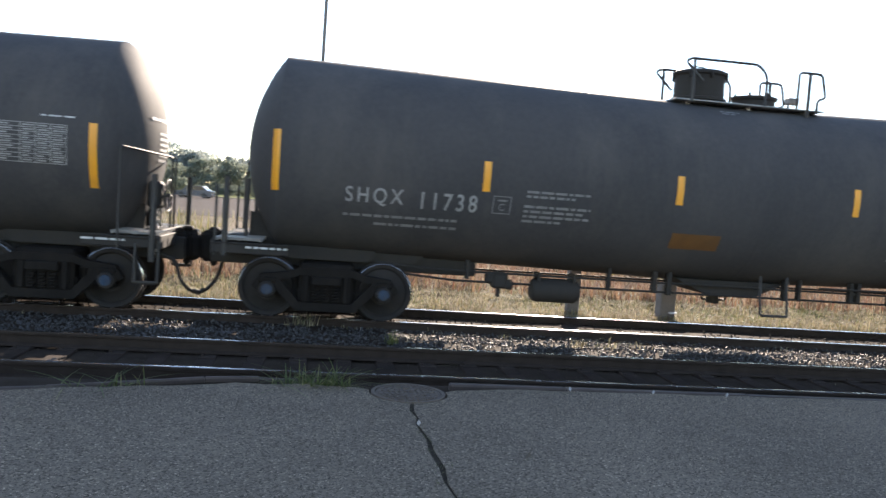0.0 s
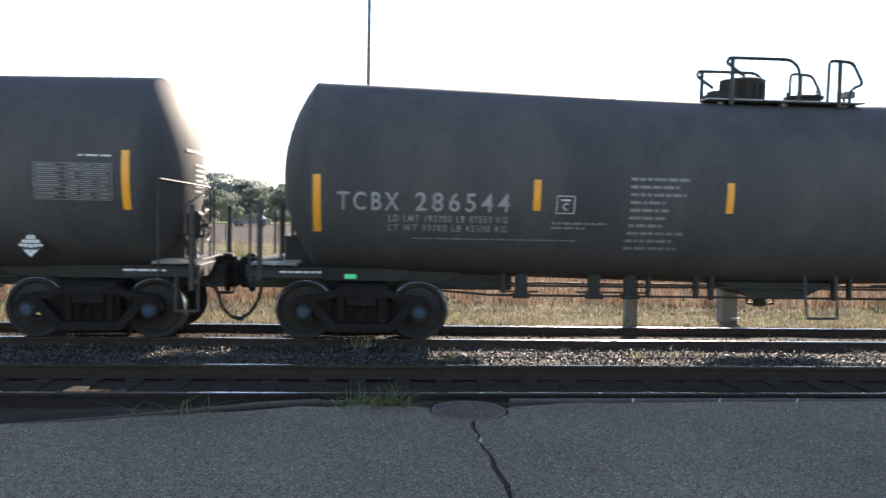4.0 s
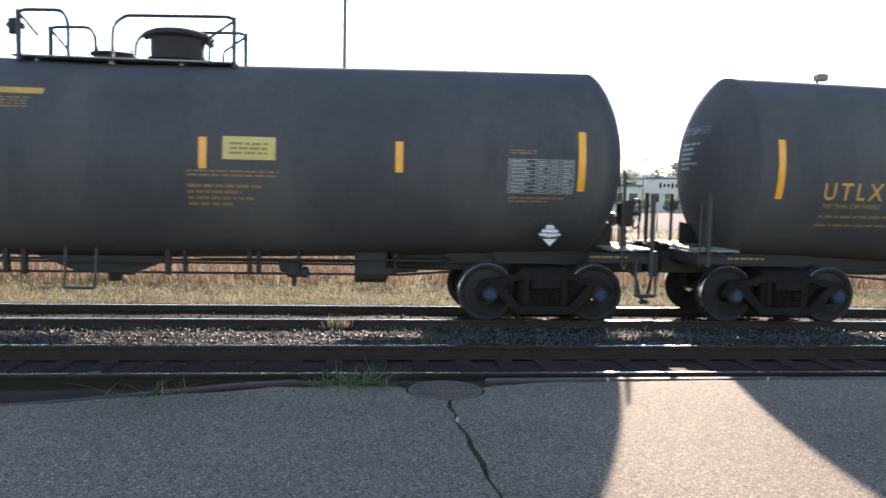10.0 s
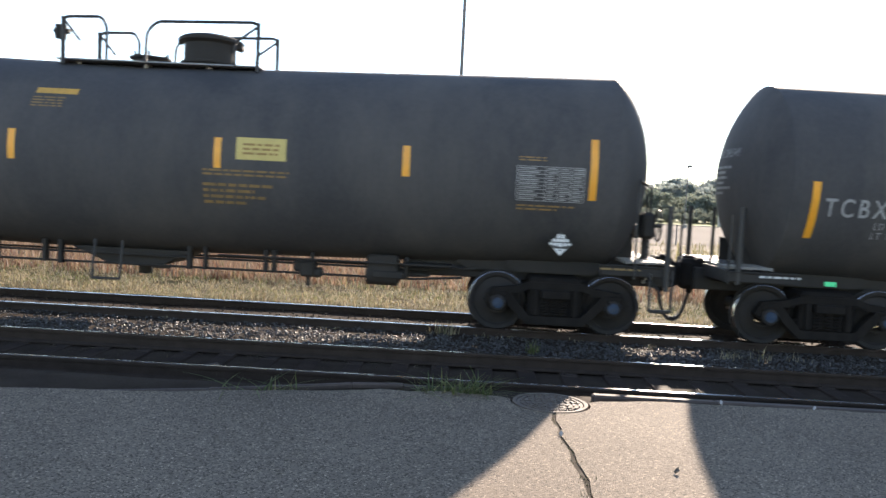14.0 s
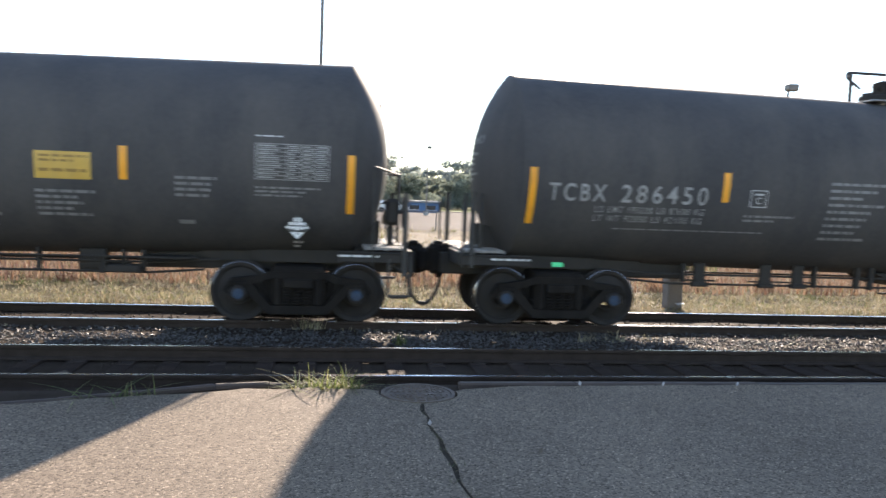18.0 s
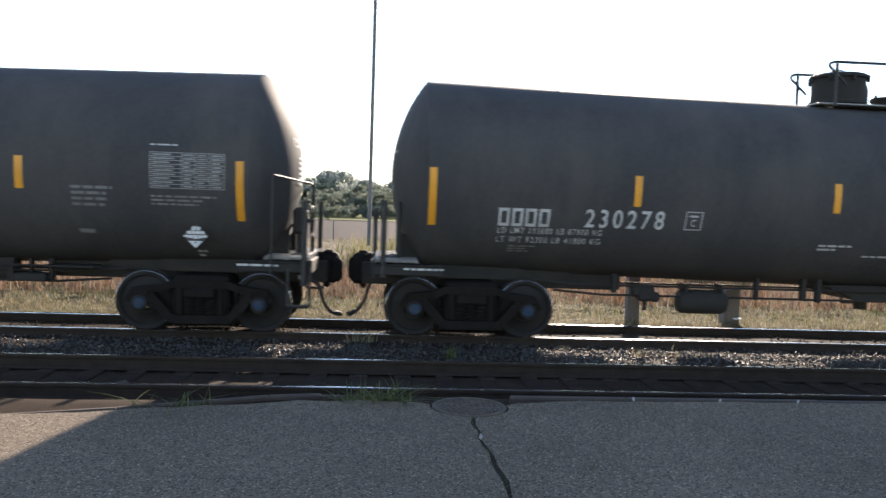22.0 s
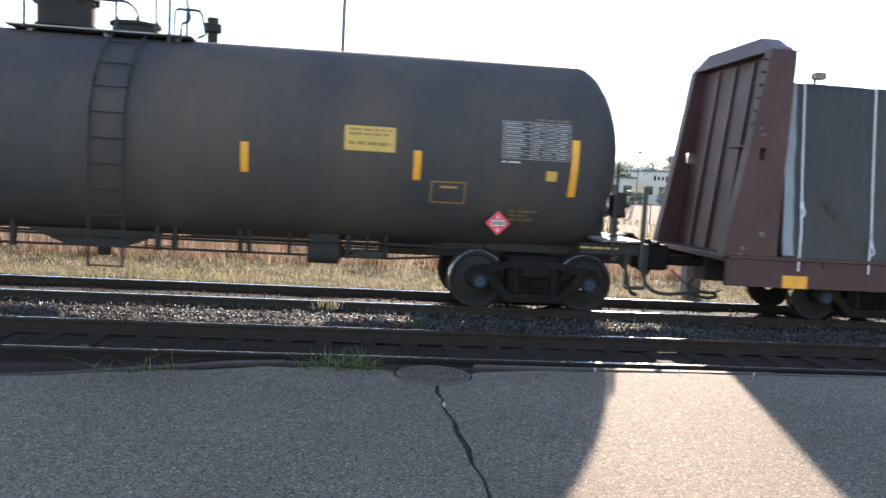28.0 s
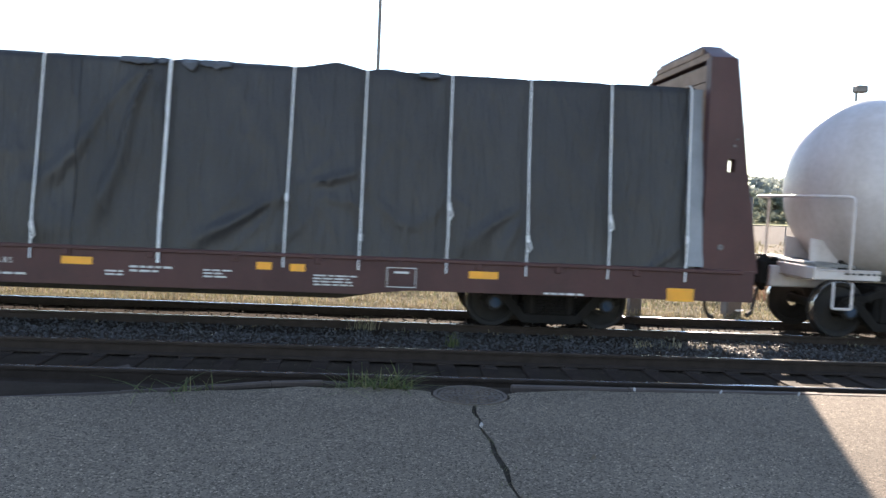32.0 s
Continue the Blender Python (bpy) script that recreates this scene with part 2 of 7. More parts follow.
DIM_POST = material("weathered_post", (0.192, 0.178, 0.174), (0.132, 0.122, 0.12), rough=0.9, scale=3, fine=40, bump=0.3, spec=0.2)
STRAP = material("white_webbing", (0.75, 0.75, 0.75), (0.54, 0.54, 0.547), rough=0.7, scale=4, fine=90, bump=0.1)
TIMBER = material("weathered_timber", (0.037, 0.0238, 0.0167), (0.0194, 0.0132, 0.00968), rough=0.9, spec=0.15, scale=4, fine=45, bump=0.5)
PLANK = material("brown_timber", (0.0832, 0.056, 0.04), (0.048, 0.0336, 0.0256), rough=0.8, scale=4, fine=45, bump=0.4)
LINING = material("lining_planks", (0.28, 0.182, 0.126), (0.182, 0.119, 0.084), rough=0.8, scale=4, fine=45, bump=0.3)
PLATE_GREY = material("platform_grey", (0.3, 0.3, 0.3), (0.195, 0.195, 0.195), rough=0.6, scale=6, fine=50, bump=0.1)
DIRT = material("ballast_bed", (0.0476, 0.035, 0.0252), (0.0266, 0.0196, 0.0147), rough=0.95, scale=2.5, fine=45, bump=0.5, spec=0.05)
ASPHALT = asphalt_material()
IRON = material("cast_iron", (0.133, 0.104, 0.0812), (0.091, 0.07, 0.056), rough=0.75, spec=0.2, scale=9, fine=60, bump=0.3)
SCRAP_GREY = material("dull_scrap", (0.312, 0.299, 0.286), (0.221, 0.208, 0.202), rough=0.8, scale=6, fine=60, bump=0.1)
CRACK_SOIL = material("crack_soil", (0.0588, 0.0462, 0.0336), (0.028, 0.0224, 0.0168), rough=0.95, scale=6, fine=60, bump=0.6, spec=0.05)
CONCRETE = material("concrete", (0.42, 0.4, 0.37), (0.3, 0.285, 0.265), rough=0.85, scale=3, fine=50, bump=0.3)
FIELD = material("dry_grass_ground", (0.15, 0.115, 0.07), (0.08, 0.064, 0.038), rough=0.95, scale=0.6, fine=12, bump=0.6, dirt=(0.12, 0.13, 0.045), dirt_amount=0.7, spec=0.03)
LOT = material("pale_gravel", (0.2, 0.16, 0.115), (0.12, 0.096, 0.07), rough=0.95, scale=0.4, fine=20, bump=0.3, spec=0.03)
LOT_GREY = material("far_asphalt", (0.085, 0.068, 0.06), (0.064, 0.052, 0.045), rough=0.95, scale=0.3, fine=8, bump=0.1, spec=0.03)
LAWN = material("far_lawn", (0.1, 0.13, 0.04), (0.17, 0.16, 0.06), rough=0.95, scale=0.2, fine=5, bump=0.2, spec=0.03)
STONES = island_material("ballast_stones", [(0.0255, 0.0229, 0.0211), (0.0536, 0.0497, 0.0472), (0.0382, 0.0344, 0.0319), (0.0952, 0.0901, 0.0867), (0.0357, 0.0319, 0.0293)], rough=0.58, spec=0.3)
DARK_STONES = island_material("dark_stones", [(0.0416, 0.032, 0.024), (0.064, 0.048, 0.0368), (0.0512, 0.0384, 0.0288)], rough=0.85, spec=0.1)
BLADES = island_material("green_blades", [(0.127, 0.161, 0.0517), (0.0856, 0.11, 0.0359), (0.124, 0.149, 0.0497), (0.235, 0.214, 0.0938), (0.0994, 0.124, 0.0414)], rough=0.6, translucent=0.6)
TALL_WEEDS = island_material("yellowed_weeds", [(0.1, 0.115, 0.045), (0.24, 0.21, 0.1), (0.16, 0.16, 0.07), (0.32, 0.27, 0.15), (0.12, 0.13, 0.05)], rough=0.75, translucent=0.45)
CRACK_GREEN = island_material("dull_weeds", [(0.078, 0.0806, 0.039), (0.13, 0.111, 0.0585), (0.0975, 0.0754, 0.0455), (0.065, 0.0715, 0.0312)], rough=0.8, translucent=0.3)
STRAW = island_material("dry_blades", [(0.3, 0.24, 0.14), (0.42, 0.35, 0.22), (0.18, 0.142, 0.08), (0.16, 0.175, 0.075), (0.37, 0.32, 0.22), (0.1, 0.085, 0.055)], rough=0.8, translucent=0.35)
RED_WEED = island_material("rusty_weeds", [(0.2, 0.115, 0.08), (0.3, 0.2, 0.135), (0.27, 0.18, 0.11), (0.17, 0.08, 0.055), (0.36, 0.28, 0.2), (0.12, 0.07, 0.05), (0.2, 0.17, 0.09)], rough=0.85, translucent=0.35)
# distance haze put into both leaf colours, greyed and paled
LEAVES = island_material("tree_leaves", [(0.16, 0.185, 0.15), (0.19, 0.215, 0.17), (0.22, 0.24, 0.19), (0.17, 0.195, 0.155), (0.26, 0.26, 0.2)], rough=0.85, spec=0.05, translucent=0.5)
HAZE_LEAVES = island_material("far_leaves", [(0.28, 0.31, 0.29), (0.31, 0.34, 0.32), (0.34, 0.37, 0.33), (0.3, 0.33, 0.3)], rough=0.9, spec=0.05, translucent=0.6)
BARK = material("bark", (0.1, 0.08, 0.06), (0.06, 0.05, 0.04), rough=0.9, scale=4, fine=30, bump=0.6)
POLE_STEEL = material("pole_steel", (0.17, 0.16, 0.155), (0.11, 0.105, 0.1), rough=0.6, metal=0.3, scale=3, fine=40, bump=0.1)
TEAL_PAINT = material("teal_paint", (0.08, 0.3, 0.27), (0.06, 0.24, 0.22), rough=0.5, scale=1, fine=20, bump=0.05)
BRICK_PINK = material("pale_brick", (0.4, 0.24, 0.2), (0.33, 0.2, 0.17), rough=0.8, scale=1, fine=20, bump=0.1)
CAR_PAINT = material("car_paint_white", (0.7, 0.7, 0.7), (0.62, 0.62, 0.62), rough=0.25, scale=2, fine=20, bump=0.0)
CAR_DARK = material("car_paint_dark", (0.05, 0.06, 0.09), (0.04, 0.05, 0.07), rough=0.25, scale=2, fine=20, bump=0.0)
BLUE_PAINT = material("blue_paint", (0.04, 0.11, 0.24), (0.03, 0.085, 0.19), rough=0.5, scale=1, fine=20, bump=0.05)
CREAM_WALL = material("cream_wall", (0.55, 0.52, 0.46), (0.48, 0.45, 0.4), rough=0.8, scale=0.5, fine=20, bump=0.1)
ROOF_GREY = material("pale_roof_sheet", (0.22, 0.22, 0.225), (0.17, 0.17, 0.175), rough=0.7, scale=1, fine=20, bump=0.05)
GREY_WALL = material("grey_wall", (0.12, 0.115, 0.12), (0.09, 0.088, 0.09), rough=0.8, scale=0.5, fine=20, bump=0.1)
DARK_GLASS = material("dark_glass", (0.03, 0.035, 0.04), (0.02, 0.02, 0.025), rough=0.12, bump=0.0)

# ---- mesh building ----


class Geo:
    """Collects vertices and faces of one mesh."""

    def __init__(self):
        self.v, self.f, self.mi = [], [], []

    def put(self, verts, faces, mi=0):
        o = len(self.v)
        self.v += [tuple(p) for p in verts]
        self.f += [tuple(i + o for i in q) for q in faces]
        self.mi += [mi] * len(faces)
        return self

    def box(self, c, s, ch=0.0, m=None, mi=0):
        """A box of centre c and size s, with its edges cut by ch; m turns it about its centre."""
        hx, hy, hz = (x / 2 for x in s)
        if ch <= 0:
            vs = [(x * hx, y * hy, z * hz) for z in (-1, 1) for y in (-1, 1) for x in (-1, 1)]
            fs = [(0, 2, 3, 1), (4, 5, 7, 6), (0, 1, 5, 4), (2, 6, 7, 3), (0, 4, 6, 2), (1, 3, 7, 5)]
        else:
            ch = min(ch, hx * 0.9, hy * 0.9, hz * 0.9)
            vs, ix = [], {}
            for sx in (-1, 1):
                for sy in (-1, 1):
                    for sz in (-1, 1):
                        for a in range(3):
                            p = [sx * (hx - ch), sy * (hy - ch), sz * (hz - ch)]
                            p[a] = (sx, sy, sz)[a] * (hx, hy, hz)[a]
                            ix[sx, sy, sz, a] = len(vs)
                            vs.append(p)
            fs = []
            for a in range(3):
                b, c2 = (a + 1) % 3, (a + 2) % 3
                for sg in (-1, 1):
                    ring = []
                    for u, w in ((-1, -1), (1, -1), (1, 1), (-1, 1)):
                        k = [0, 0, 0]
                        k[a], k[b], k[c2] = sg, u, w
                        ring.append(ix[(*k, a)])
                    fs.append(tuple(ring if sg > 0 else ring[::-1]))
                for u in (-1, 1):
                    for w in (-1, 1):
                        k0, k1 = [0, 0, 0], [0, 0, 0]
                        k0[a], k1[a] = -1, 1
                        k0[b] = k1[b] = u
                        k0[c2] = k1[c2] = w
                        q = (ix[(*k0, b)], ix[(*k1, b)], ix[(*k1, c2)], ix[(*k0, c2)])
                        fs.append(q if u * w < 0 else q[::-1])
            for sx in (-1, 1):
                for sy in (-1, 1):
                    for sz in (-1, 1):
                        q = tuple(ix[sx, sy, sz, a] for a in range(3))
                        fs.append(q if sx * sy * sz > 0 else q[::-1])
        m = m or Matrix.Identity(4)
        vs = [m @ Vector(p) + Vector(c) for p in vs]
        return self.put(vs, fs, mi)

    def tube(self, pts, r, n=8, mi=0, caps=True, closed=False):
        """A round bar along the points; r is one radius or one a point."""
        pts = [Vector(p) for p in pts]
        rs = r if isinstance(r, (list, tuple)) else [r] * len(pts)
        rings, k = [], len(pts)
        up = Vector((0, 0, 1))
        for i, p in enumerate(pts):
            d = (pts[min(i + 1, k - 1)] - pts[max(i - 1, 0)]).normalized()
            ref = up if abs(d.z) < 0.9 else Vector((0, 1, 0))
            a = d.cross(ref).normalized()
            b = a.cross(d).normalized()
            rings.append([p + (a * math.cos(t) + b * math.sin(t)) * rs[i] for t in (2 * math.pi * j / n for j in range(n))])
        vs = [q for g in rings for q in g]
        fs = [(i * n + j, i * n + (j + 1) % n, (i + 1) * n + (j + 1) % n, (i + 1) * n + j) for i in range(k - 1) for j in range(n)]
        if caps:
            fs += [tuple(range(n - 1, -1, -1)), tuple((k - 1) * n + j for j in range(n))]
        return self.put(vs, fs, mi)

    def lathe(self, prof, c=(0, 0, 0), axis="z", n=32, mi=0, mis=None):
        """A turned body: prof holds (along, radius)."""
        vs, fs, fm = [], [], []
        for h, r in prof:
            for j in range(n):
                t = 2 * math.pi * j / n
                a, b = r * math.cos(t), r * math.sin(t)
                p = {"z": (a, b, h), "x": (h, a, b), "y": (b, h, a)}[axis]
                vs.append((p[0] + c[0], p[1] + c[1], p[2] + c[2]))
        for i in range(len(prof) - 1):
            for j in range(n):
                fs.append((i * n + j, i * n + (j + 1) % n, (i + 1) * n + (j + 1) % n, (i + 1) * n + j))
                fm.append(mis[i] if mis else mi)
        o = len(self.v)
        self.v += vs
        self.f += [tuple(i + o for i in q) for q in fs]
        self.mi += fm
        return self

    def prism(self, outline, y0, y1, mi=0):
        """An outline in x and z, extruded along y."""
        k = len(outline)
        vs = [(x, y0, z) for x, z in outline] + [(x, y1, z) for x, z in outline]
        fs = [tuple(range(k)), tuple(range(2 * k - 1, k - 1, -1))] + [(i, i + k, (i + 1) % k + k, (i + 1) % k) for i in range(k)]
        return self.put(vs, fs, mi)

    def mesh(self, name, *mats, smooth=35):
        me = bpy.data.meshes.new(name)
        me.from_pydata(self.v, [], self.f)
        for m in mats:
            me.materials.append(m)
        me.polygons.foreach_set("material_index", self.mi)
        if smooth:
            me.polygons.foreach_set("use_smooth", [True] * len(self.f))
            me.set_sharp_from_angle(angle=radians(smooth))
        me.update()
        return me


def clean_normals(me):
    bm = bmesh.new()
    bm.from_mesh(me)
    bmesh.ops.recalc_face_normals(bm, faces=bm.faces)
    bm.to_mesh(me)
    bm.free()
    return me


def part(name, me, parent, m=None, label=""):
    ob = new(name, me)
    if parent:
        ob.parent = parent
    if m:
        ob.matrix_basis = m
    return tagged(ob, label)


def thing(name, me=None, m=None, label="", category="", group="", kind=""):
    ob = new(name, me)
    if m:
        ob.matrix_basis = m
    return tagged(ob, label, category, group, kind)


def bent(pts, r=0.12, n=4):
    """Round off the corners of a polyline."""
    pts = [Vector(p) for p in pts]
    out = [pts[0]]
    for a, b, c in zip(pts, pts[1:], pts[2:]):
        d0, d1 = (a - b), (c - b)
        q = min(r, d0.length * 0.45, d1.length * 0.45)
        p0, p1 = b + d0.normalized() * q, b + d1.normalized() * q
        for i in range(n + 1):
            t = i / n
            out.append(p0 * (1 - t) ** 2 + b * 2 * t * (1 - t) + p1 * t * t)
    out.append(pts[-1])
    return out

# ---- ground and tracks ----
YC, YN = 13.15, 8.945          # centre lines of the train's track and of the empty one
ZN = 0.11                      # rail top of the empty track; the train's rail top is 0
ZA = 0.29                      # asphalt of the yard, on a low bank above the tracks


def sheet(name, xs, ys, height, mat, label, category="ground"):
    """A grid over xs and ys with height(x, y)."""
    vs = [(x, y, height(x, y)) for y in ys for x in xs]
    k = len(xs)
    fs = [(j * k + i, j * k + i + 1, (j + 1) * k + i + 1, (j + 1) * k + i) for j in range(len(ys) - 1) for i in range(k - 1)]
    g = Geo().put(vs, fs)
    return thing(name, g.mesh(name, mat, smooth=180), None, label, category, kind="structure")


def spaced(a, b, n):
    return [a + (b - a) * i / n for i in range(n + 1)]


def grade(x, y):
    """Height of the bare ground under and beyond the tracks."""
    w = 0.02 * noise.noise(Vector((x * 0.9, y * 0.9, 0)))
    if y < 10.2:
        # the yard's bank; on the broken side of its edge it falls away sooner
        foot = 8.0 - 0.3 * min(1.0, max(0.0, 0.2 - x))
        bank = 0.3 * min(1.0, max(0.0, (foot - y) / 0.6))
        return -0.085 + bank + 0.9 * w
    if y < 11.6:
        return -0.10 + w
    if y < 14.6:
        return -0.13 + w
    if y < 16.5:
        return -0.13 - 0.14 * (y - 14.6) / 1.9 + w
    return -0.27 + 0.27 * min(1, (y - 16.5) / 20.0) + 2 * w


sheet("ground", spaced(-160, -16, 24) + spaced(-14, 16, 90) + spaced(18, 200, 26), spaced(4.9, 17, 72) + spaced(18, 42, 24), grade, DIRT, "dark ballast bed of crushed stone and dirt under the tracks")
sheet("field", spaced(-160, -20, 20) + spaced(-18, 24, 42) + spaced(28, 200, 20), spaced(14.75, 26, 30) + spaced(27, 42, 12), lambda x, y: grade(x, y) + 0.03, FIELD, "dry straw-coloured grass verge beyond the tracks")
sheet("gravel_lot", spaced(-200, 260, 30), spaced(27.5, 47, 12), lambda x, y: grade(x, y) + 0.05 if y < 42 else 0.05, LOT, "pale sunlit gravel strip before the fence")
sheet("far_lot", spaced(-300, 360, 12), spaced(46.5, 110, 8), lambda x, y: 0.06, LOT_GREY, "grey asphalt car park behind the fence", "car park")
sheet("far_ground", spaced(-2500, 2500, 10), [108, 160, 400, 2500], lambda x, y: 0.02, LAWN, "far green and dry ground to the horizon")
sheet("back_ground", spaced(-2500, 2500, 10), [-2500, -400, -60, -29.9], lambda x, y: 0.0, LOT_GREY, "plain ground behind the paved yard")

# asphalt in two slabs with a crack between them
EDGE = [(-60, 5.31), (-8.1, 5.715), (-4.5, 6.075), (-3.24, 6.255), (-2.43, 6.363), (-2.07, 6.498), (-1.71, 6.57), (-1.17, 6.714), (-0.72, 6.858), (-0.09, 6.912), (0.342, 6.858)]
EDGE_R = [(1.224, 6.876), (1.575, 6.966), (2.007, 7.002), (3.15, 7.038), (5.247, 7.101), (8.1, 7.137), (60, 7.2)]
CRACK = [(0.774, 6.39), (0.747, 6.174), (0.774, 5.958), (0.751, 5.805), (0.765, 5.625), (0.792, 5.418), (0.783, 5.175), (0.81, 4.86), (0.796, 4.59), (0.828, 4.32), (0.81, 3.96), (0.855, 3.42), (0.837, 2.7), (0.9, 1.8), (0.9, 0.0), (0.99, -30)]
rim = [(0.774 + 0.347 * math.cos(a), 6.732 + 0.338 * math.sin(a)) for a in spaced(math.radians(168), math.radians(268), 8)]
rim_r = [(0.774 + 0.347 * math.cos(a), 6.732 + 0.338 * math.sin(a)) for a in spaced(math.radians(276), math.radians(372), 8)]


def ragged(line, size, steps):
    out = []
    for (x0, y0), (x1, y1) in zip(line, line[1:]):
        n = max(1, min(40, int(math.hypot(x1 - x0, y1 - y0) / steps)))
        for i in range(n):
            t = i / n
            x, y = x0 + (x1 - x0) * t, y0 + (y1 - y0) * t
            w = noise.noise(Vector((x * 5, y * 5, 2.3))) * size
            out.append((x, y + w))
    return out + [line[-1]]


def slab(name, outline, mat, label):
    k = len(outline)
    n = Geo()
    n.put([(x, y, ZA) for x, y in outline] + [(x, y - 0.015, ZA - 0.14) for x, y in outline],
          [tuple(range(k))] + [(i, i + k, (i + 1) % k + k, (i + 1) % k) for i in range(k)])
    me = n.mesh(name, mat, smooth=0)
    bm = bmesh.new()
    bm.from_mesh(me)
    bmesh.ops.triangulate(bm, faces=[f for f in bm.faces if len(f.verts) > 4])
    bmesh.ops.recalc_face_normals(bm, faces=bm.faces)
    bm.to_mesh(me)
    bm.free()
    return thing(name, me, None, label, "pavement", kind="structure")


gap = [0.009 + 0.03 * abs(noise.noise(Vector((0, y * 3, 5)))) for x, y in CRACK]
left = ragged(EDGE, 0.05, 0.12) + rim + [(x - g, y) for (x, y), g in zip(CRACK, gap)] + [(-60, -30)]
right = [(60, -30)] + [(x + g, y) for (x, y), g in zip(CRACK, gap)][::-1] + rim_r + ragged(EDGE_R, 0.03, 0.12)
slab("pavement_1", left, ASPHALT, "worn grey asphalt with pale stone specks and a broken edge")
slab("pavement_2", right, ASPHALT, "worn grey asphalt with pale stone specks beside a long crack")
g = Geo().put([(x - 0.1, y, ZA - 0.008) for x, y in CRACK] + [(x + 0.1, y, ZA - 0.008) for x, y in CRACK], [(i, i + 1, i + 1 + len(CRACK), i + len(CRACK)) for i in range(len(CRACK) - 1)])
thing("crack_soil", g.mesh("crack_soil", CRACK_SOIL), None, "dark soil at the bottom of the pavement crack", "soil", kind="structure")

# manhole
mh = thing("manhole", None, pose(0.774, 6.732, ZA) @ Matrix.Diagonal((0.9, 0.9, 1, 1)), "round cast iron manhole cover set in the asphalt edge", "manhole")
part("frame_ring", Geo().lathe([(-0.12, 0.32), (0.004, 0.325), (0.006, 0.36), (-0.12, 0.37)], n=48).mesh("frame_ring", IRON), mh)
cov = part("cover", Geo().lathe([(-0.04, 0.318), (-0.002, 0.316), (-0.004, 0.30), (-0.006, 0.02), (-0.006, 0.001)], n=48).mesh("cover", IRON), mh)
g = Geo()
for r0, r1, n in ((0.05, 0.075, 4), (0.105, 0.13, 8), (0.16, 0.185, 10), (0.215, 0.24, 14), (0.27, 0.29, 18)):
    for i in range(n):
        a0, a1 = 2 * math.pi * (i + 0.12 + 0.5 * (n % 4)) / n, 2 * math.pi * (i + 0.88 + 0.5 * (n % 4)) / n
        vs = [(r * math.cos(a), r * math.sin(a), z) for z in (-0.008, 0.006) for a in spaced(a0, a1, 3) for r in (r0, r1)]
        fs = [(8 + 2 * k, 9 + 2 * k, 11 + 2 * k, 10 + 2 * k) for k in range(3)]
        fs += [(2 * k + q, 2 * k + 2 + q, 2 * k + 10 + q, 2 * k + 8 + q) for k in range(3) for q in (0, 1)] + [(0, 1, 9, 8), (6, 7, 15, 14)]
        g.put(vs, fs)
        if r1 < 0.28 and i % 2:
            a = (a0 + a1) / 2
            g.box(((r1 + 0.014) * math.cos(a), (r1 + 0.014) * math.sin(a), -0.001), (0.034, 0.022, 0.012), 0.0, Matrix.Rotation(a, 4, "Z"))
tagged(part("raised_pattern", clean_normals(g.mesh("raised_pattern", IRON, smooth=0)), cov), kind="stuff")

RAIL = [(-0.07, -0.17), (0.07, -0.17), (0.07, -0.158), (0.012, -0.135), (0.009, -0.05), (0.034, -0.04), (0.036, -0.012), (0.028, -0.002), (0.012, 0.001), (-0.012, 0.001), (-0.028, -0.002), (-0.036, -0.012), (-0.034, -0.04), (-0.009, -0.05), (-0.012, -0.135), (-0.07, -0.158)]


def rail(y, z, label):
    k = len(RAIL)
    xs = (-150.0, 190.0)
    g = Geo()
    for i in range(k):
        (a, h), (b, q) = RAIL[i], RAIL[(i + 1) % k]
        crown = h > -0.005 and q > -0.005
        g.put([(xs[0], y + a, z + h), (xs[1], y + a, z + h), (xs[1], y + b, z + q), (xs[0], y + b, z + q)], [(0, 1, 2, 3)], 1 if crown else 0)
    return thing("rail", clean_normals(g.mesh("rail", RAIL_RUST, BRIGHT_STEEL, smooth=60)), None, label, "rail", "railway rails", "structure")


for y, z in ((YC - 0.752, 0), (YC + 0.752, 0), (YN - 0.752, ZN), (YN + 0.752, ZN)):
    rail(y, z, "rust-brown steel rail with a bright worn top")

# sleepers
tie_mesh = Geo().box((0, 0, 0), (0.22, 2.6, 0.17), 0.012).mesh("sleeper", TIMBER)
plate_mesh = Geo().box((0, 0, 0), (0.2, 0.34, 0.02), 0.005).box((0.06, 0.1, 0.02), (0.03, 0.03, 0.03), 0.005).box((-0.06, -0.1, 0.02), (0.03, 0.03, 0.03), 0.005).mesh("tie_plate", RAIL_RUST)
for yc, z, span in ((YN, ZN, (-13, 15)), (YC, 0, (-13, 16))):
    x = span[0]
    rnd = random.Random(int(yc * 10))
    rest = Geo()
    while x < span[1]:
        t = thing("sleeper", tie_mesh, pose(x, yc + rnd.uniform(-0.08, 0.08), z - 0.262 + rnd.uniform(-0.008, 0.008), 0, 0, rnd.uniform(-1.5, 1.5)), "dark weathered timber sleeper under the rails", "sleeper", "timber sleepers", "structure")
        for s in (-1, 1):
            part("tie_plate", plate_mesh, t, pose(0, s * 0.752, 0.083))
        x += 0.53 + rnd.uniform(-0.02, 0.02)
    for a, b in ((-150, span[0] - 0.5), (x, 190)):
        x = a
        while x < b:
            rest.box((x, yc, z - 0.262), (0.22, 2.6, 0.17))
            x += 0.54
    thing("far_sleepers", rest.mesh("far_sleepers", TIMBER), None, "long rows of timber sleepers further along the track", "sleepers", kind="stuff")


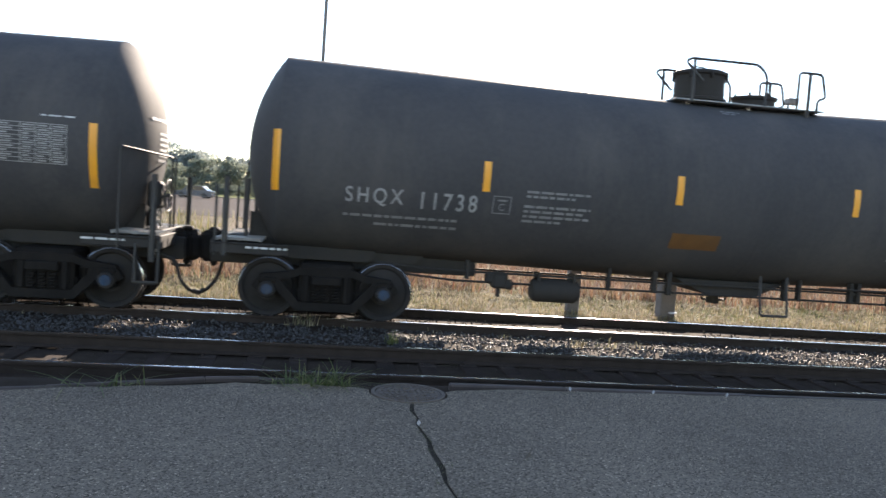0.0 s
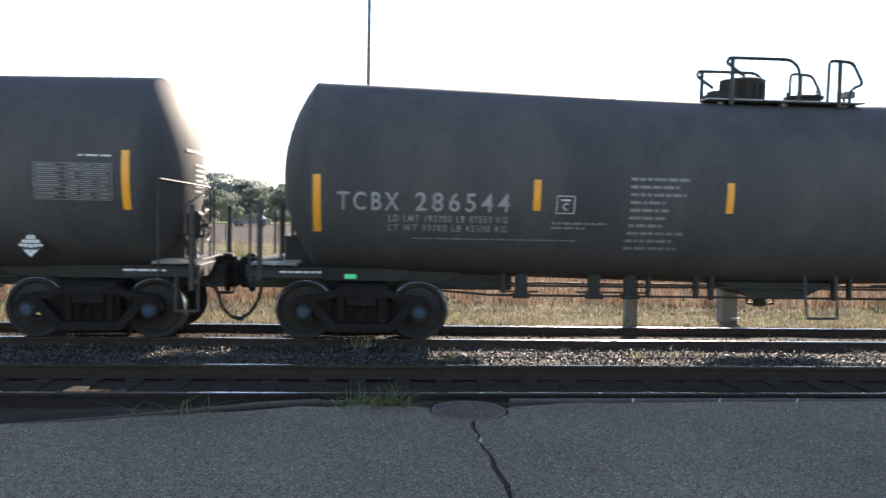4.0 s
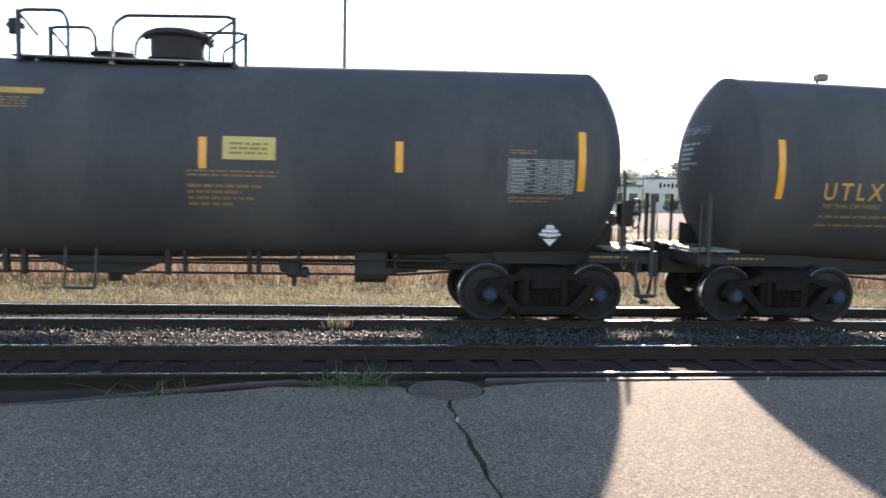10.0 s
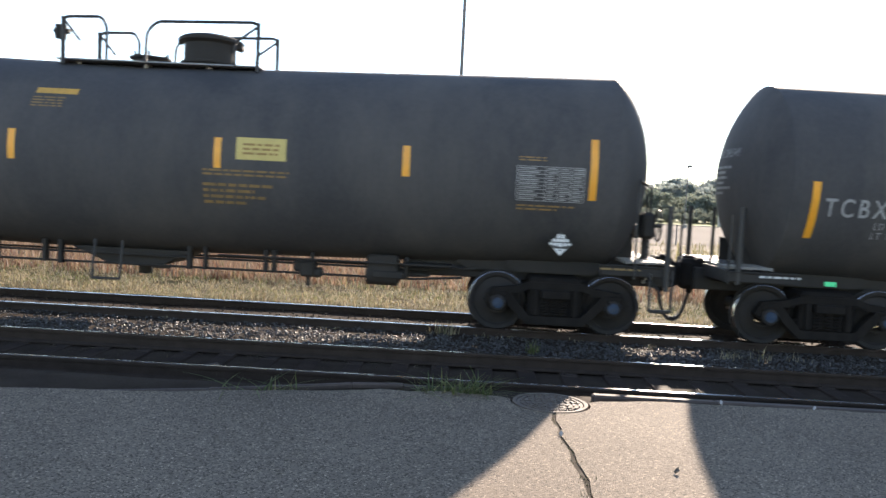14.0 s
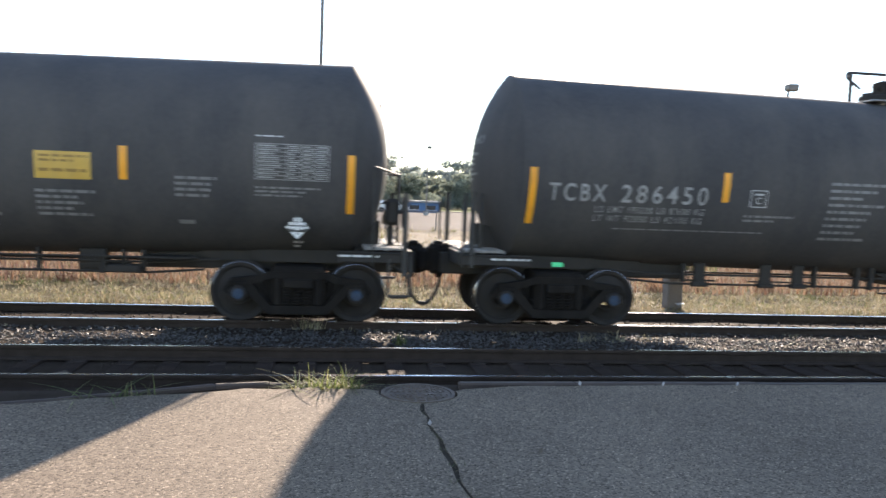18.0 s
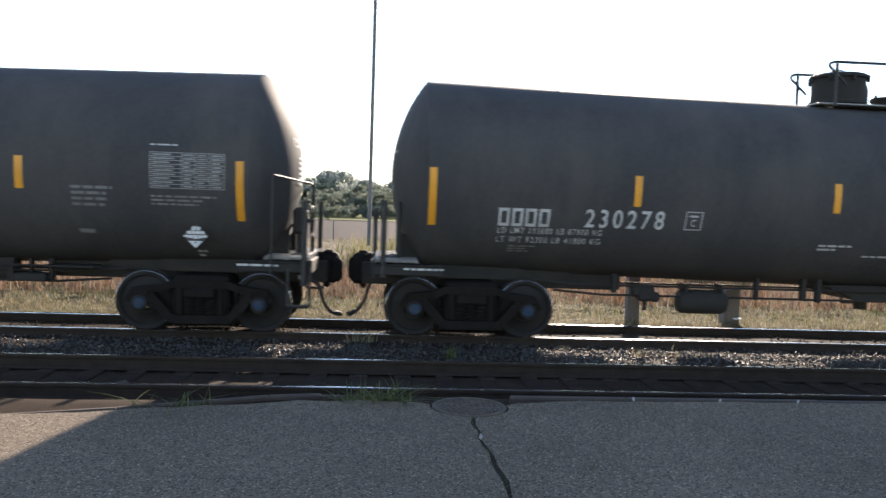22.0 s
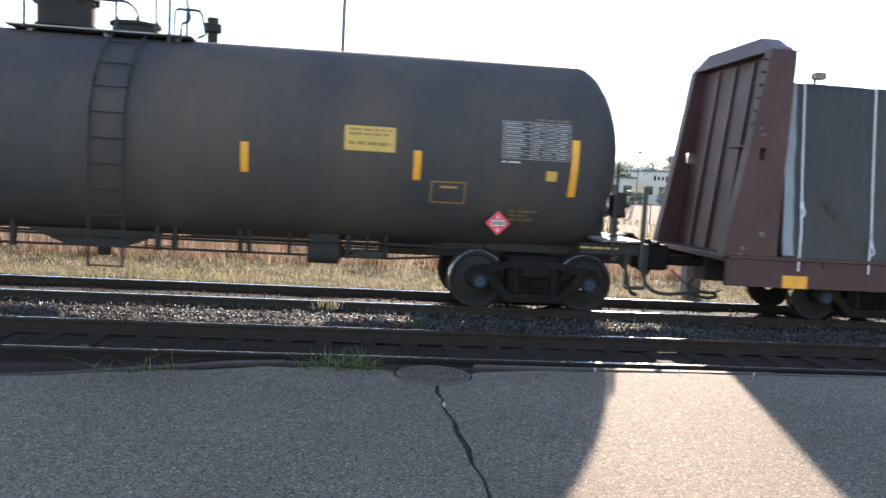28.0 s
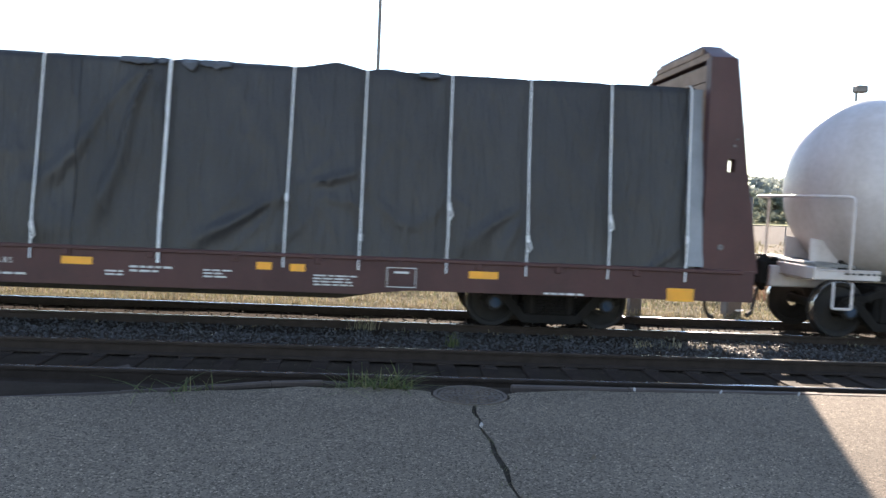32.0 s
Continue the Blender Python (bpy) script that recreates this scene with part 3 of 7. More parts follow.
def stones(name, n, xr, yr, z_at, size, seed, label, mat=STONES):
    """Loose crushed stones, each a dented eight-sided lump."""
    rng = np.random.default_rng(seed)
    base = np.array([(1, 0, 0), (-1, 0, 0), (0, 1, 0), (0, -1, 0), (0, 0, 1), (0, 0, -1), (.62, .62, .5), (-.62, .6, .45), (.6, -.62, -.4), (-.6, -.6, .5)], float)
    tri = np.array([(6, 4, 2), (6, 2, 0), (6, 0, 4), (7, 2, 4), (7, 4, 1), (7, 1, 2), (9, 4, 3), (9, 3, 1), (9, 1, 4), (4, 0, 3), (8, 3, 0), (8, 0, 5), (8, 5, 3), (5, 1, 3), (5, 2, 1), (5, 0, 2)])
    x, y = rng.uniform(*xr, n), rng.uniform(*yr, n)
    z = np.array([z_at(a, b) for a, b in zip(x, y)]) + rng.uniform(-0.01, 0.025, n)
    s = rng.uniform(size[0], size[1], n)
    v = base[None] * rng.uniform(0.65, 1.25, (n, len(base), 1)) * s[:, None, None] * np.array([1, 1, 0.75])
    a = rng.uniform(0, 2 * np.pi, n)
    c, sn = np.cos(a)[:, None], np.sin(a)[:, None]
    v = np.stack([v[..., 0] * c - v[..., 1] * sn, v[..., 0] * sn + v[..., 1] * c, v[..., 2]], -1)
    b = rng.uniform(-0.9, 0.9, n)
    c, sn = np.cos(b)[:, None], np.sin(b)[:, None]
    v = np.stack([v[..., 0], v[..., 1] * c - v[..., 2] * sn, v[..., 1] * sn + v[..., 2] * c], -1)
    v += np.stack([x, y, z], -1)[:, None]
    f = (tri[None] + (np.arange(n) * len(base))[:, None, None]).reshape(-1, 3)
    me = bpy.data.meshes.new(name)
    me.from_pydata(v.reshape(-1, 3).tolist(), [], f.tolist())
    me.materials.append(mat)
    return thing(name, me, None, label, "stones", kind="stuff")


stones("ballast_stones", 13000, (-11, 14), (9.9, 11.35), grade, (0.011, 0.026), 3, "grey crushed ballast stones between the two tracks")
stones("ballast_stones", 8000, (-11, 14), (11.25, 12.35), grade, (0.01, 0.026), 6, "dark small stones on the shoulder of the track")
stones("ballast_stones", 4500, (-10, 13), (12.45, 14.9), grade, (0.012, 0.026), 4, "small dark stones in the dirt of the train's track", DARK_STONES)
stones("ballast_stones", 2600, (-9, 11), (7.75, 9.85), grade, (0.005, 0.011), 5, "small dark stones and grit in the empty track", DARK_STONES)


def blades(name, spots, mat, label, category, seed, n=(10, 20), h=(0.1, 0.25), w=0.006, spread=0.06, lean=0.6, kind="", seg=3):
    """Tufts of curved tapering blades at the spots (x, y, z, size)."""
    rng = np.random.default_rng(seed)
    vs, fs = [], []
    for x, y, z, s in spots:
        for _ in range(rng.integers(*n)):
            a, bend = rng.uniform(0, 2 * np.pi), rng.uniform(0.1, lean)
            hh, ww = rng.uniform(*h) * s, w * rng.uniform(0.7, 1.4)
            px, py = x + rng.normal(0, spread) * s, y + rng.normal(0, spread) * s
            dx, dy = math.cos(a), math.sin(a)
            o = len(vs)
            for k in range(seg + 1):
                t = k / seg
                r, q = bend * hh * t * t, hh * (t - 0.25 * bend * t * t)
                ww2 = ww * (1 - t * 0.9)
                vs += [(px + dx * r - dy * ww2, py + dy * r + dx * ww2, z + q), (px + dx * r + dy * ww2, py + dy * r - dx * ww2, z + q)]
            fs += [(o + 2 * k, o + 2 * k + 1, o + 2 * k + 3, o + 2 * k + 2) for k in range(seg)]
    me = bpy.data.meshes.new(name)
    me.from_pydata(vs, [], fs)
    me.materials.append(mat)
    me.polygons.foreach_set("use_smooth", [True] * len(fs))
    return thing(name, me, None, label, category, kind=kind)


rng = random.Random(9)
blades("grass_tuft", [(rng.gauss(0.0, 0.17), rng.gauss(6.97, 0.055), 0.2, 1.0) for _ in range(22)], BLADES, "green and yellow grass tuft growing at the pavement edge", "grass", 11, (7, 11), (0.12, 0.32), 0.011, 0.05, 2.4, "", 5)
blades("grass_tuft", [(rng.gauss(-1.66, 0.14), rng.gauss(6.66, 0.055), 0.2, 1.0) for _ in range(7)], BLADES, "small green weed tuft at the broken pavement edge", "grass", 12, (5, 8), (0.12, 0.3), 0.01, 0.05, 2.4, "", 5)
blades("crack_weeds", [(x + rng.uniform(-0.03, 0.03), y + rng.uniform(-0.06, 0.06), ZA - 0.02, rng.uniform(0.5, 1.1)) for x, y in CRACK[:13] for _ in range(7)], CRACK_GREEN, "tiny dull weeds growing out of the pavement crack", "weeds", 13, (4, 8), (0.012, 0.05), 0.006, 0.03, 1.8, "stuff")
blades("weed_clump", [(-0.26 + rng.gauss(0, 0.12), 12.2 + rng.gauss(0, 0.05), -0.1, 1.0) for _ in range(7)], STRAW, "dry weed clump beside the rail", "weeds", 14, (8, 14), (0.1, 0.26), 0.006, 0.05, 0.9, "stuff")
blades("weed_clump", [(0.95 + rng.gauss(0, 0.06), 11.0 + rng.gauss(0, 0.04), -0.1, 1.0) for _ in range(4)], BLADES, "small green weed clump in the ballast", "weeds", 15, (8, 14), (0.08, 0.24), 0.006, 0.04, 0.8, "stuff")
blades("weed_clump", [(4.3 + rng.gauss(0, 0.25), 11.4 + rng.gauss(0, 0.08), -0.1, 1.0) for _ in range(9)], STRAW, "straggling yellowed weed clump in the ballast", "weeds", 16, (6, 10), (0.1, 0.22), 0.007, 0.06, 1.2, "stuff")
blades("verge_weeds", [(rng.uniform(-5, 10), rng.gauss(12.2, 0.06), -0.12, rng.uniform(0.4, 1)) for _ in range(26)], STRAW, "sparse dry weeds along the near rail of the train's track", "weeds", 17, (4, 9), (0.03, 0.1), 0.006, 0.06, 1.6, "stuff")
blades("ballast_weeds", [(rng.gauss(c, 0.5), rng.gauss(10.2, 0.12), -0.1, rng.uniform(0.5, 1)) for c in (0.2, 2.2, 4.6, 6.0) for _ in range(14)], STRAW, "low yellowed weeds in the ballast beside the empty track", "weeds", 23, (5, 9), (0.04, 0.12), 0.008, 0.07, 1.8, "stuff")
blades("dry_grass", [(x, y, grade(0, 14.9) + 0.02, max(0.25, 0.9 + 1.1 * noise.noise(Vector((x * 0.9, y * 1.3, 3.0))))) for x, y in ((rng.uniform(-13, 16), 14.85 + 5.5 * rng.random() ** 1.5) for _ in range(7500))], STRAW, "dry pale and olive grass covering the verge beyond the track", "grass", 18, (4, 8), (0.05, 0.15), 0.009, 0.12, 2.2, "stuff", 2)
blades("strip_grass", [(rng.uniform(-22, 30), rng.uniform(25, 45.5), 0.02, rng.uniform(0.5, 1.2)) for _ in range(5000)], STRAW, "thin dry grass scattered over the pale gravel strip", "grass", 22, (3, 6), (0.08, 0.22), 0.02, 0.2, 1.8, "stuff", 2)
blades("green_grass", [(rng.gauss(c, 0.7), rng.gauss(d, 0.5), -0.2, rng.uniform(0.6, 1.2)) for c, d in ((-9, 17), (-6.5, 18.5), (-4, 16.5), (-1, 17.5), (2, 16), (5.5, 17), (9, 16.5), (12, 18), (-11, 19), (-2.5, 19)) for _ in range(60)], BLADES, "patches of greener grass in the dry verge", "grass", 21, (4, 8), (0.06, 0.16), 0.008, 0.1, 1.2, "stuff", 2)
blades("rusty_weeds", [(rng.uniform(-15, 19), rng.uniform(18.0, 26), -0.12, rng.uniform(0.5, 1.2)) for _ in range(3000)], RED_WEED, "rust-red dried weeds with drooping leaves at the back of the verge", "weeds", 19, (5, 8), (0.2, 0.62), 0.016, 0.12, 1.3, "stuff", 3)


def timber(name, pts, w, h, label):
    """A plank laid along the points."""
    ob = thing(name, None, None, label, "timber")
    for (x0, y0, z0), (x1, y1, z1) in zip(pts, pts[1:]):
        d = Vector((x1 - x0, y1 - y0, z1 - z0))
        g = Geo().box((0, 0, 0), (d.length + 0.01, w, h), 0.015)
        part("plank", g.mesh("plank", PLANK), ob, pose((x0 + x1) / 2, (y0 + y1) / 2, (z0 + z1) / 2, 0, 0, math.degrees(math.atan2(d.y, d.x))))
    return ob


timber("edge_timber", [(1.215, 7.209, 0.231), (2.34, 7.218, 0.236), (4.23, 7.227, 0.231), (8.1, 7.254, 0.226)], 0.1, 0.08, "long brown worn timber lying along the rail")
timber("edge_timber", [(-3.06, 6.345, 0.236), (-2.178, 6.624, 0.244), (-1.503, 6.894, 0.244), (-1.008, 7.11, 0.244), (-0.54, 7.2, 0.244), (0.09, 7.218, 0.218)], 0.06, 0.06, "thin brown edging timber beside the broken pavement")


def scrap(x, y, z, sx, sy, turn, mat, label):
    g = Geo().put([(-sx, -sy, 0), (sx, -sy * 0.7, 0.02), (sx * 0.8, sy, 0.035), (-sx * 0.9, sy * 0.8, 0.012), (-sx, -sy, 0.006), (sx, -sy * 0.7, 0.026), (sx * 0.8, sy, 0.041), (-sx * 0.9, sy * 0.8, 0.018)],
                  [(3, 2, 1, 0), (4, 5, 6, 7), (0, 1, 5, 4), (1, 2, 6, 5), (2, 3, 7, 6), (3, 0, 4, 7)])
    thing("litter", g.mesh("litter", mat), pose(x, y, z, 0, 0, turn), label, "litter")


scrap(2.86, 8.54, -0.02, 0.05, 0.03, 20, WHITE_SIGN, "small white paper scrap lying between the rails")
scrap(2.331, 7.02, 0.29, 0.018, 0.012, 60, SCRAP_GREY, "tiny grey scrap at the pavement edge")
scrap(3.15, 7.011, 0.29, 0.013, 0.01, 10, SCRAP_GREY, "tiny grey scrap at the pavement edge")
scrap(3.906, 7.02, 0.29, 0.013, 0.01, 10, SCRAP_GREY, "tiny grey scrap at the pavement edge")
scrap(0.76, 5.778, 0.285, 0.012, 0.014, 40, SCRAP_GREY, "pale pebble lying in the pavement crack")
scrap(1.431, 5.076, 0.29, 0.017, 0.01, 10, BARK, "small brown leaf lying on the asphalt")
scrap(-2.9, 8.9, -0.07, 0.09, 0.05, 30, PLANK, "dry brown leaves between the rails")
scrap(-2.6, 8.7, -0.07, 0.06, 0.04, 70, CONCRETE, "pale stone chip between the rails")

# ---- the train ----
R, ZC, HALF, HEAD = 1.535, 2.415, 8.2, 0.58      # tank radius, axis height, half length, head depth
FALL = 0.0185
DISH = (1.85, 1.45)                             # how firmly the heads turn at the rim, at either end
TRUCK, WB, WR = 6.85, 0.885, 0.457              # truck centres, half wheelbase, wheel radius


def tank_mesh(name, mat, dish=DISH, ends=((7.62, HEAD), (7.62, HEAD)), bands=(-5.6, -2.8, 0.0, 2.8, 5.6)):
    """The shell; ends holds the reach of the straight part and the depth of the head, at either end."""
    def cap(s):
        rim, head = ends[0 if s < 0 else 1]
        firm = dish[0 if s < 0 else 1]
        out = [(s * (rim + head * math.cos(math.pi / 2 * i / 20) ** firm), R * math.sin(math.pi / 2 * i / 20) if i else 0.002) for i in range(20)]
        return out + [(s * rim, R)] + [(s * (rim - d), R + e) for d, e in ((0.03, 0.003), (0.06, 0.0), (0.09, 0.0), (0.16, 0.0))]
    prof = cap(-1)
    for b in bands:
        prof += [(b - 0.12, R), (b - 0.05, R), (b - 0.03, R), (b - 0.012, R + 0.003), (b + 0.012, R + 0.003), (b + 0.03, R), (b + 0.05, R), (b + 0.12, R)]
    prof += cap(1)[::-1]
    g = Geo().lathe(prof, (0, 0, ZC), "x", 72)
    # the shell falls a little from both ends to the outlet in the middle
    g.v = [(x, y, z + FALL * abs(x)) for x, y, z in g.v]
    return clean_normals(g.mesh(name, mat, smooth=30))


def wheel_geo(r):
    g = Geo()
    prof = [(-0.07, r * 0.36), (-0.075, r * 0.44), (-0.03, r * 0.55), (-0.015, r * 0.8), (-0.05, r * 0.86), (-0.062, r * 0.985), (-0.058, r), (0.05, r + 0.004), (0.06, r + 0.026), (0.085, r + 0.026), (0.09, r * 0.87), (0.03, r * 0.82), (0.02, r * 0.55), (0.07, r * 0.4), (0.07, r * 0.3)]
    mis = [0, 0, 0, 0, 0, 1, 1, 0, 0, 0, 0, 0, 0, 0]
    g.lathe(prof, (0, 0, 0), "y", 40, mis=mis)
    return g


wheel_mesh = clean_normals(wheel_geo(WR).mesh("wheel", WHEEL_STEEL, BRIGHT_STEEL, smooth=40))
axle_mesh = Geo().lathe([(-1.06, 0.06), (-1.0, 0.075), (-0.78, 0.085), (-0.6, 0.075), (0.6, 0.075), (0.78, 0.085), (1.0, 0.075), (1.06, 0.06)], (0, 0, 0), "y", 16).mesh("axle", WHEEL_STEEL)
g = Geo().lathe([(0.0, 0.13), (-0.05, 0.13), (-0.07, 0.115), (-0.075, 0.085), (-0.09, 0.08), (-0.098, 0.05), (-0.1, 0.002)], (0, 0, 0), "y", 20, mis=[0, 0, 0, 1, 1, 1])
for i in range(3):
    a = 2 * math.pi * i / 3
    g.lathe([(-0.07, 0.02), (-0.1, 0.018), (-0.103, 0.002)], (0.1 * math.sin(a), 0, 0.1 * math.cos(a)), "y", 6)
cap_mesh = clean_normals(g.mesh("bearing_cap", WHEEL_STEEL, HUB_BLUE, smooth=40))


def side_frame_mesh():
    g = Geo()
    # top chord, bottom chord and columns leave the windows open
    top = [(-1.12, 0.5), (-1.0, 0.68), (-0.6, 0.73), (-0.42, 0.8), (0.42, 0.8), (0.6, 0.73), (1.0, 0.68), (1.12, 0.5), (1.04, 0.44), (0.97, 0.58), (0.6, 0.62), (0.4, 0.69), (-0.4, 0.69), (-0.6, 0.62), (-0.97, 0.58), (-1.04, 0.44)]
    g.prism(top, -0.07, 0.07)
    g.prism([(-0.82, 0.62), (-0.7, 0.62), (-0.4, 0.28), (0.4, 0.28), (0.7, 0.62), (0.82, 0.62), (0.72, 0.42), (0.44, 0.15), (-0.44, 0.15), (-0.72, 0.42)], -0.09, 0.09)
    for s in (-1, 1):
        g.box((s * 0.3, 0, 0.49), (0.09, 0.16, 0.42), 0.015)
        g.box((s * WB, 0, 0.6), (0.28, 0.2, 0.09), 0.02)
        g.tube([(s * WB - 0.1, 0, 0.46), (s * WB, 0, 0.575), (s * WB + 0.1, 0, 0.46)], 0.03, 6)
        for q in (0.55, 0.95):
            g.tube([(s * q, -0.09, 0.64), (s * q, -0.11, 0.64)], 0.025, 8)
    g.box((0, 0, 0.62), (0.46, 0.3, 0.14), 0.02)
    return clean_normals(g.mesh("side_frame", CAST_STEEL, smooth=30))


side_mesh = side_frame_mesh()
spring_mesh = Geo().tube([(0.05 * math.cos(k * 1.1), 0.05 * math.sin(k * 1.1), 0.28 + 0.27 * k / 34) for k in range(35)], 0.016, 5).mesh("coil_spring", CAST_STEEL)
bolster_mesh = Geo().box((0, 0, 0.56), (0.84, 2.06, 0.62), 0.05).box((0, 0, 0.3), (1.0, 1.2, 0.24), 0.03).box((0, 0, 0.79), (0.5, 0.6, 0.1), 0.02).mesh("bolster", CAST_STEEL)
g = Geo()
for s in (-1, 1):
    g.tube([(s * 0.42, -0.95, 0.42), (s * 0.42, 0.95, 0.42)], 0.035, 6)
    for y in (-0.75, 0.75):
        g.box((s * 0.44, y, 0.45), (0.05, 0.1, 0.3), 0.015)
brake_beam_mesh = g.mesh("brake_beam", CAST_STEEL)


def truck(car, x, r=WR):
    """A two-axle truck with turning wheelsets."""
    b = part("truck", bolster_mesh, car, pose(x, 0, r - WR), "rust-stained cast steel truck")
    for s in (-1, 1):
        part("side_frame", side_mesh, b, pose(0, s * 1.0, 0, 0, 0, 0 if s < 0 else 180))
        for q in (-0.15, 0.0, 0.15):
            part("coil_spring", spring_mesh, b, pose(q, s * 1.06, 0))
    part("brake_beam", brake_beam_mesh, b)
    for s in (-1, 1):
        ax = part("wheelset", axle_mesh, car, pose(x + s * WB, 0, r))
        k = r / WR
        for q in (-1, 1):
            w = part("wheel", wheel_mesh, ax, pose(0, q * 0.73, 0, 0, 0, 0 if q < 0 else 180) @ Matrix.Diagonal((k, 1, k, 1)))
            part("bearing_cap", cap_mesh, ax, pose(0, q * 1.05, 0, 0, 0, 0 if q < 0 else 180), "faded blue bearing cap")
        WHEELS.append((ax, car, x + s * WB, r))


WHEELS, CARS = [], []

# draft gear at the right end of a car; the left end is the same turned about
g = Geo().box((6.55, 0, 0.93), (4.3, 0.62, 0.36), 0.02).box((8.3, 0, 1.08), (0.3, 1.5, 0.3), 0.02)
stub_mesh = g.mesh("stub_sill", FRAME_BLACK)
g = Geo().prism([(6.1, 1.0), (6.2, 0.9), (7.5, 0.9), (7.6, 1.0), (7.6, 1.25), (6.1, 1.25)], -0.52, -0.3)
saddle_mesh = clean_normals(g.mesh("bolster_saddle", FRAME_BLACK))
g = Geo()
for y in (-1.36, 1.36):
    g.box((8.0, y, 1.06), (1.1, 0.06, 0.14), 0.012)
    g.box((8.0, y, 1.14), (1.1, 0.1, 0.02), 0.004)
g.box((8.52, 0, 1.08), (0.06, 2.8, 0.2), 0.012)
# web plates between the sill and the shell close the view under the ends
for y in (-0.42, 0.42):
    g.prism([(5.3, 1.0), (5.5, 0.9), (8.1, 0.9), (8.1, 1.6), (5.3, 1.2)], y - 0.02, y + 0.02)
platform_mesh = g.mesh("end_frame", FRAME_BLACK)
g = Geo()
for i in range(24):
    g.box((8.16, -1.3 + i * 2.6 / 23, 1.2), (0.66, 0.045, 0.035))
for x in (7.85, 8.16, 8.47):
    g.box((x, 0, 1.185), (0.03, 2.66, 0.03))
grate_mesh = g.mesh("deck_grating", GALV)
g = Geo()
g.box((8.55, 0, 0.98), (0.4, 0.44, 0.44), 0.05).box((8.74, 0.03, 0.98), (0.3, 0.36, 0.5), 0.07).box((8.84, -0.14, 0.96), (0.2, 0.18, 0.4), 0.06).box((8.7, -0.05, 1.24), (0.16, 0.2, 0.08), 0.03)
g.box((8.58, 0, 1.2), (0.12, 0.44, 0.1), 0.03).box((8.68, 0, 0.72), (0.1, 0.12, 0.14), 0.03)
coupler_mesh = g.mesh("coupler", CAST_STEEL)
hose_mesh = Geo().tube(bent([(8.5, -0.34, 0.78), (8.58, -0.34, 0.7), (8.66, -0.3, 0.4), (8.78, -0.14, 0.24), (8.9, 0.0, 0.21)], 0.16, 5), 0.03, 8).tube([(8.3, -0.34, 0.86), (8.52, -0.34, 0.76)], 0.035, 8).tube([(8.82, -0.08, 0.235), (8.92, 0.01, 0.2)], 0.042, 8).mesh("air_hose", RUBBER)


def post_geo(y):
    """Posts at the plain end."""
    return [Geo().tube([(x, y * q, 0.95), (x, y * q, z)], r, 8) for x, q, z, r in ((8.36, 1, 2.11, 0.042), (8.5, 1, 1.98, 0.02), (8.12, 0.55, 2.1, 0.03))]


def rail_geo(y):
    """Post and bent handrail at the brake end."""
    bar = Geo().tube(bent([(7.95, y, 0.95), (7.95, y, 2.43), (8.42, y * 0.1, 2.35), (8.42, y * 0.1, 1.2)], 0.06), 0.017, 6)
    return [Geo().tube([(8.43, y, 0.8), (8.43, y, 2.06)], 0.042, 8), bar]


def step_geo(y):
    g = Geo().tube(bent([(8.52, y * 1.02, 1.1), (8.52, y * 1.03, 0.48), (8.2, y * 1.03, 0.48), (8.2, y * 1.02, 1.05)], 0.05), 0.022, 6)
    return g.box((8.36, y * 1.03, 0.5), (0.36, 0.06, 0.03), 0.006)


post_meshes = [g.mesh("end_post", DARK_RAIL) for y in (-1.36, 1.36) for g in post_geo(y)]
handrail_meshes = [g.mesh("end_handrail", DARK_RAIL) for y in (-1.42, 1.42) for g in rail_geo(y)]
step_meshes = [step_geo(y).mesh("corner_step", DARK_RAIL) for y in (-1.36, 1.36)]
ring = [(0, 0.24 * math.cos(a), 0.24 * math.sin(a)) for a in spaced(0, 2 * math.pi, 24)]
g = Geo().tube(ring, 0.016, 6)
for i in range(5):
    a = 2 * math.pi * i / 5
    g.tube([(0, 0, 0), (0, 0.24 * math.cos(a), 0.24 * math.sin(a))], 0.01, 5)
g.tube([(-0.12, 0, 0), (0.04, 0, 0)], 0.035, 8)
brake_wheel_mesh = g.mesh("brake_wheel", DARK_RAIL)
brake_box_mesh = Geo().box((0, 0, 0), (0.22, 0.34, 0.42), 0.05).box((-0.02, 0, -0.4), (0.08, 0.1, 0.45), 0.01).mesh("brake_housing", FRAME_BLACK)


g = Geo()
for k in range(13):
    g.box((0.04 * (k % 2), -0.02, -0.24 - 0.055 * k), (0.03 if k % 2 else 0.05, 0.05 if k % 2 else 0.03, 0.06), 0.008)
chain_mesh = g.mesh("brake_chain", GALV)
g = Geo().lathe([(-0.12, 0.06), (-0.1, 0.08), (0.04, 0.08), (0.06, 0.05), (0.1, 0.05), (0.11, 0.002)], (0, 0, 0), "z", 14).box((0.02, -0.09, -0.02), (0.1, 0.06, 0.1), 0.015)
g.tube(bent([(0, 0, -0.1), (0.02, 0, -0.4), (0.1, 0.05, -0.5), (0.1, 0.05, -0.8)], 0.06), 0.014, 6)
retainer_mesh = g.mesh("retaining_valve", GALV)


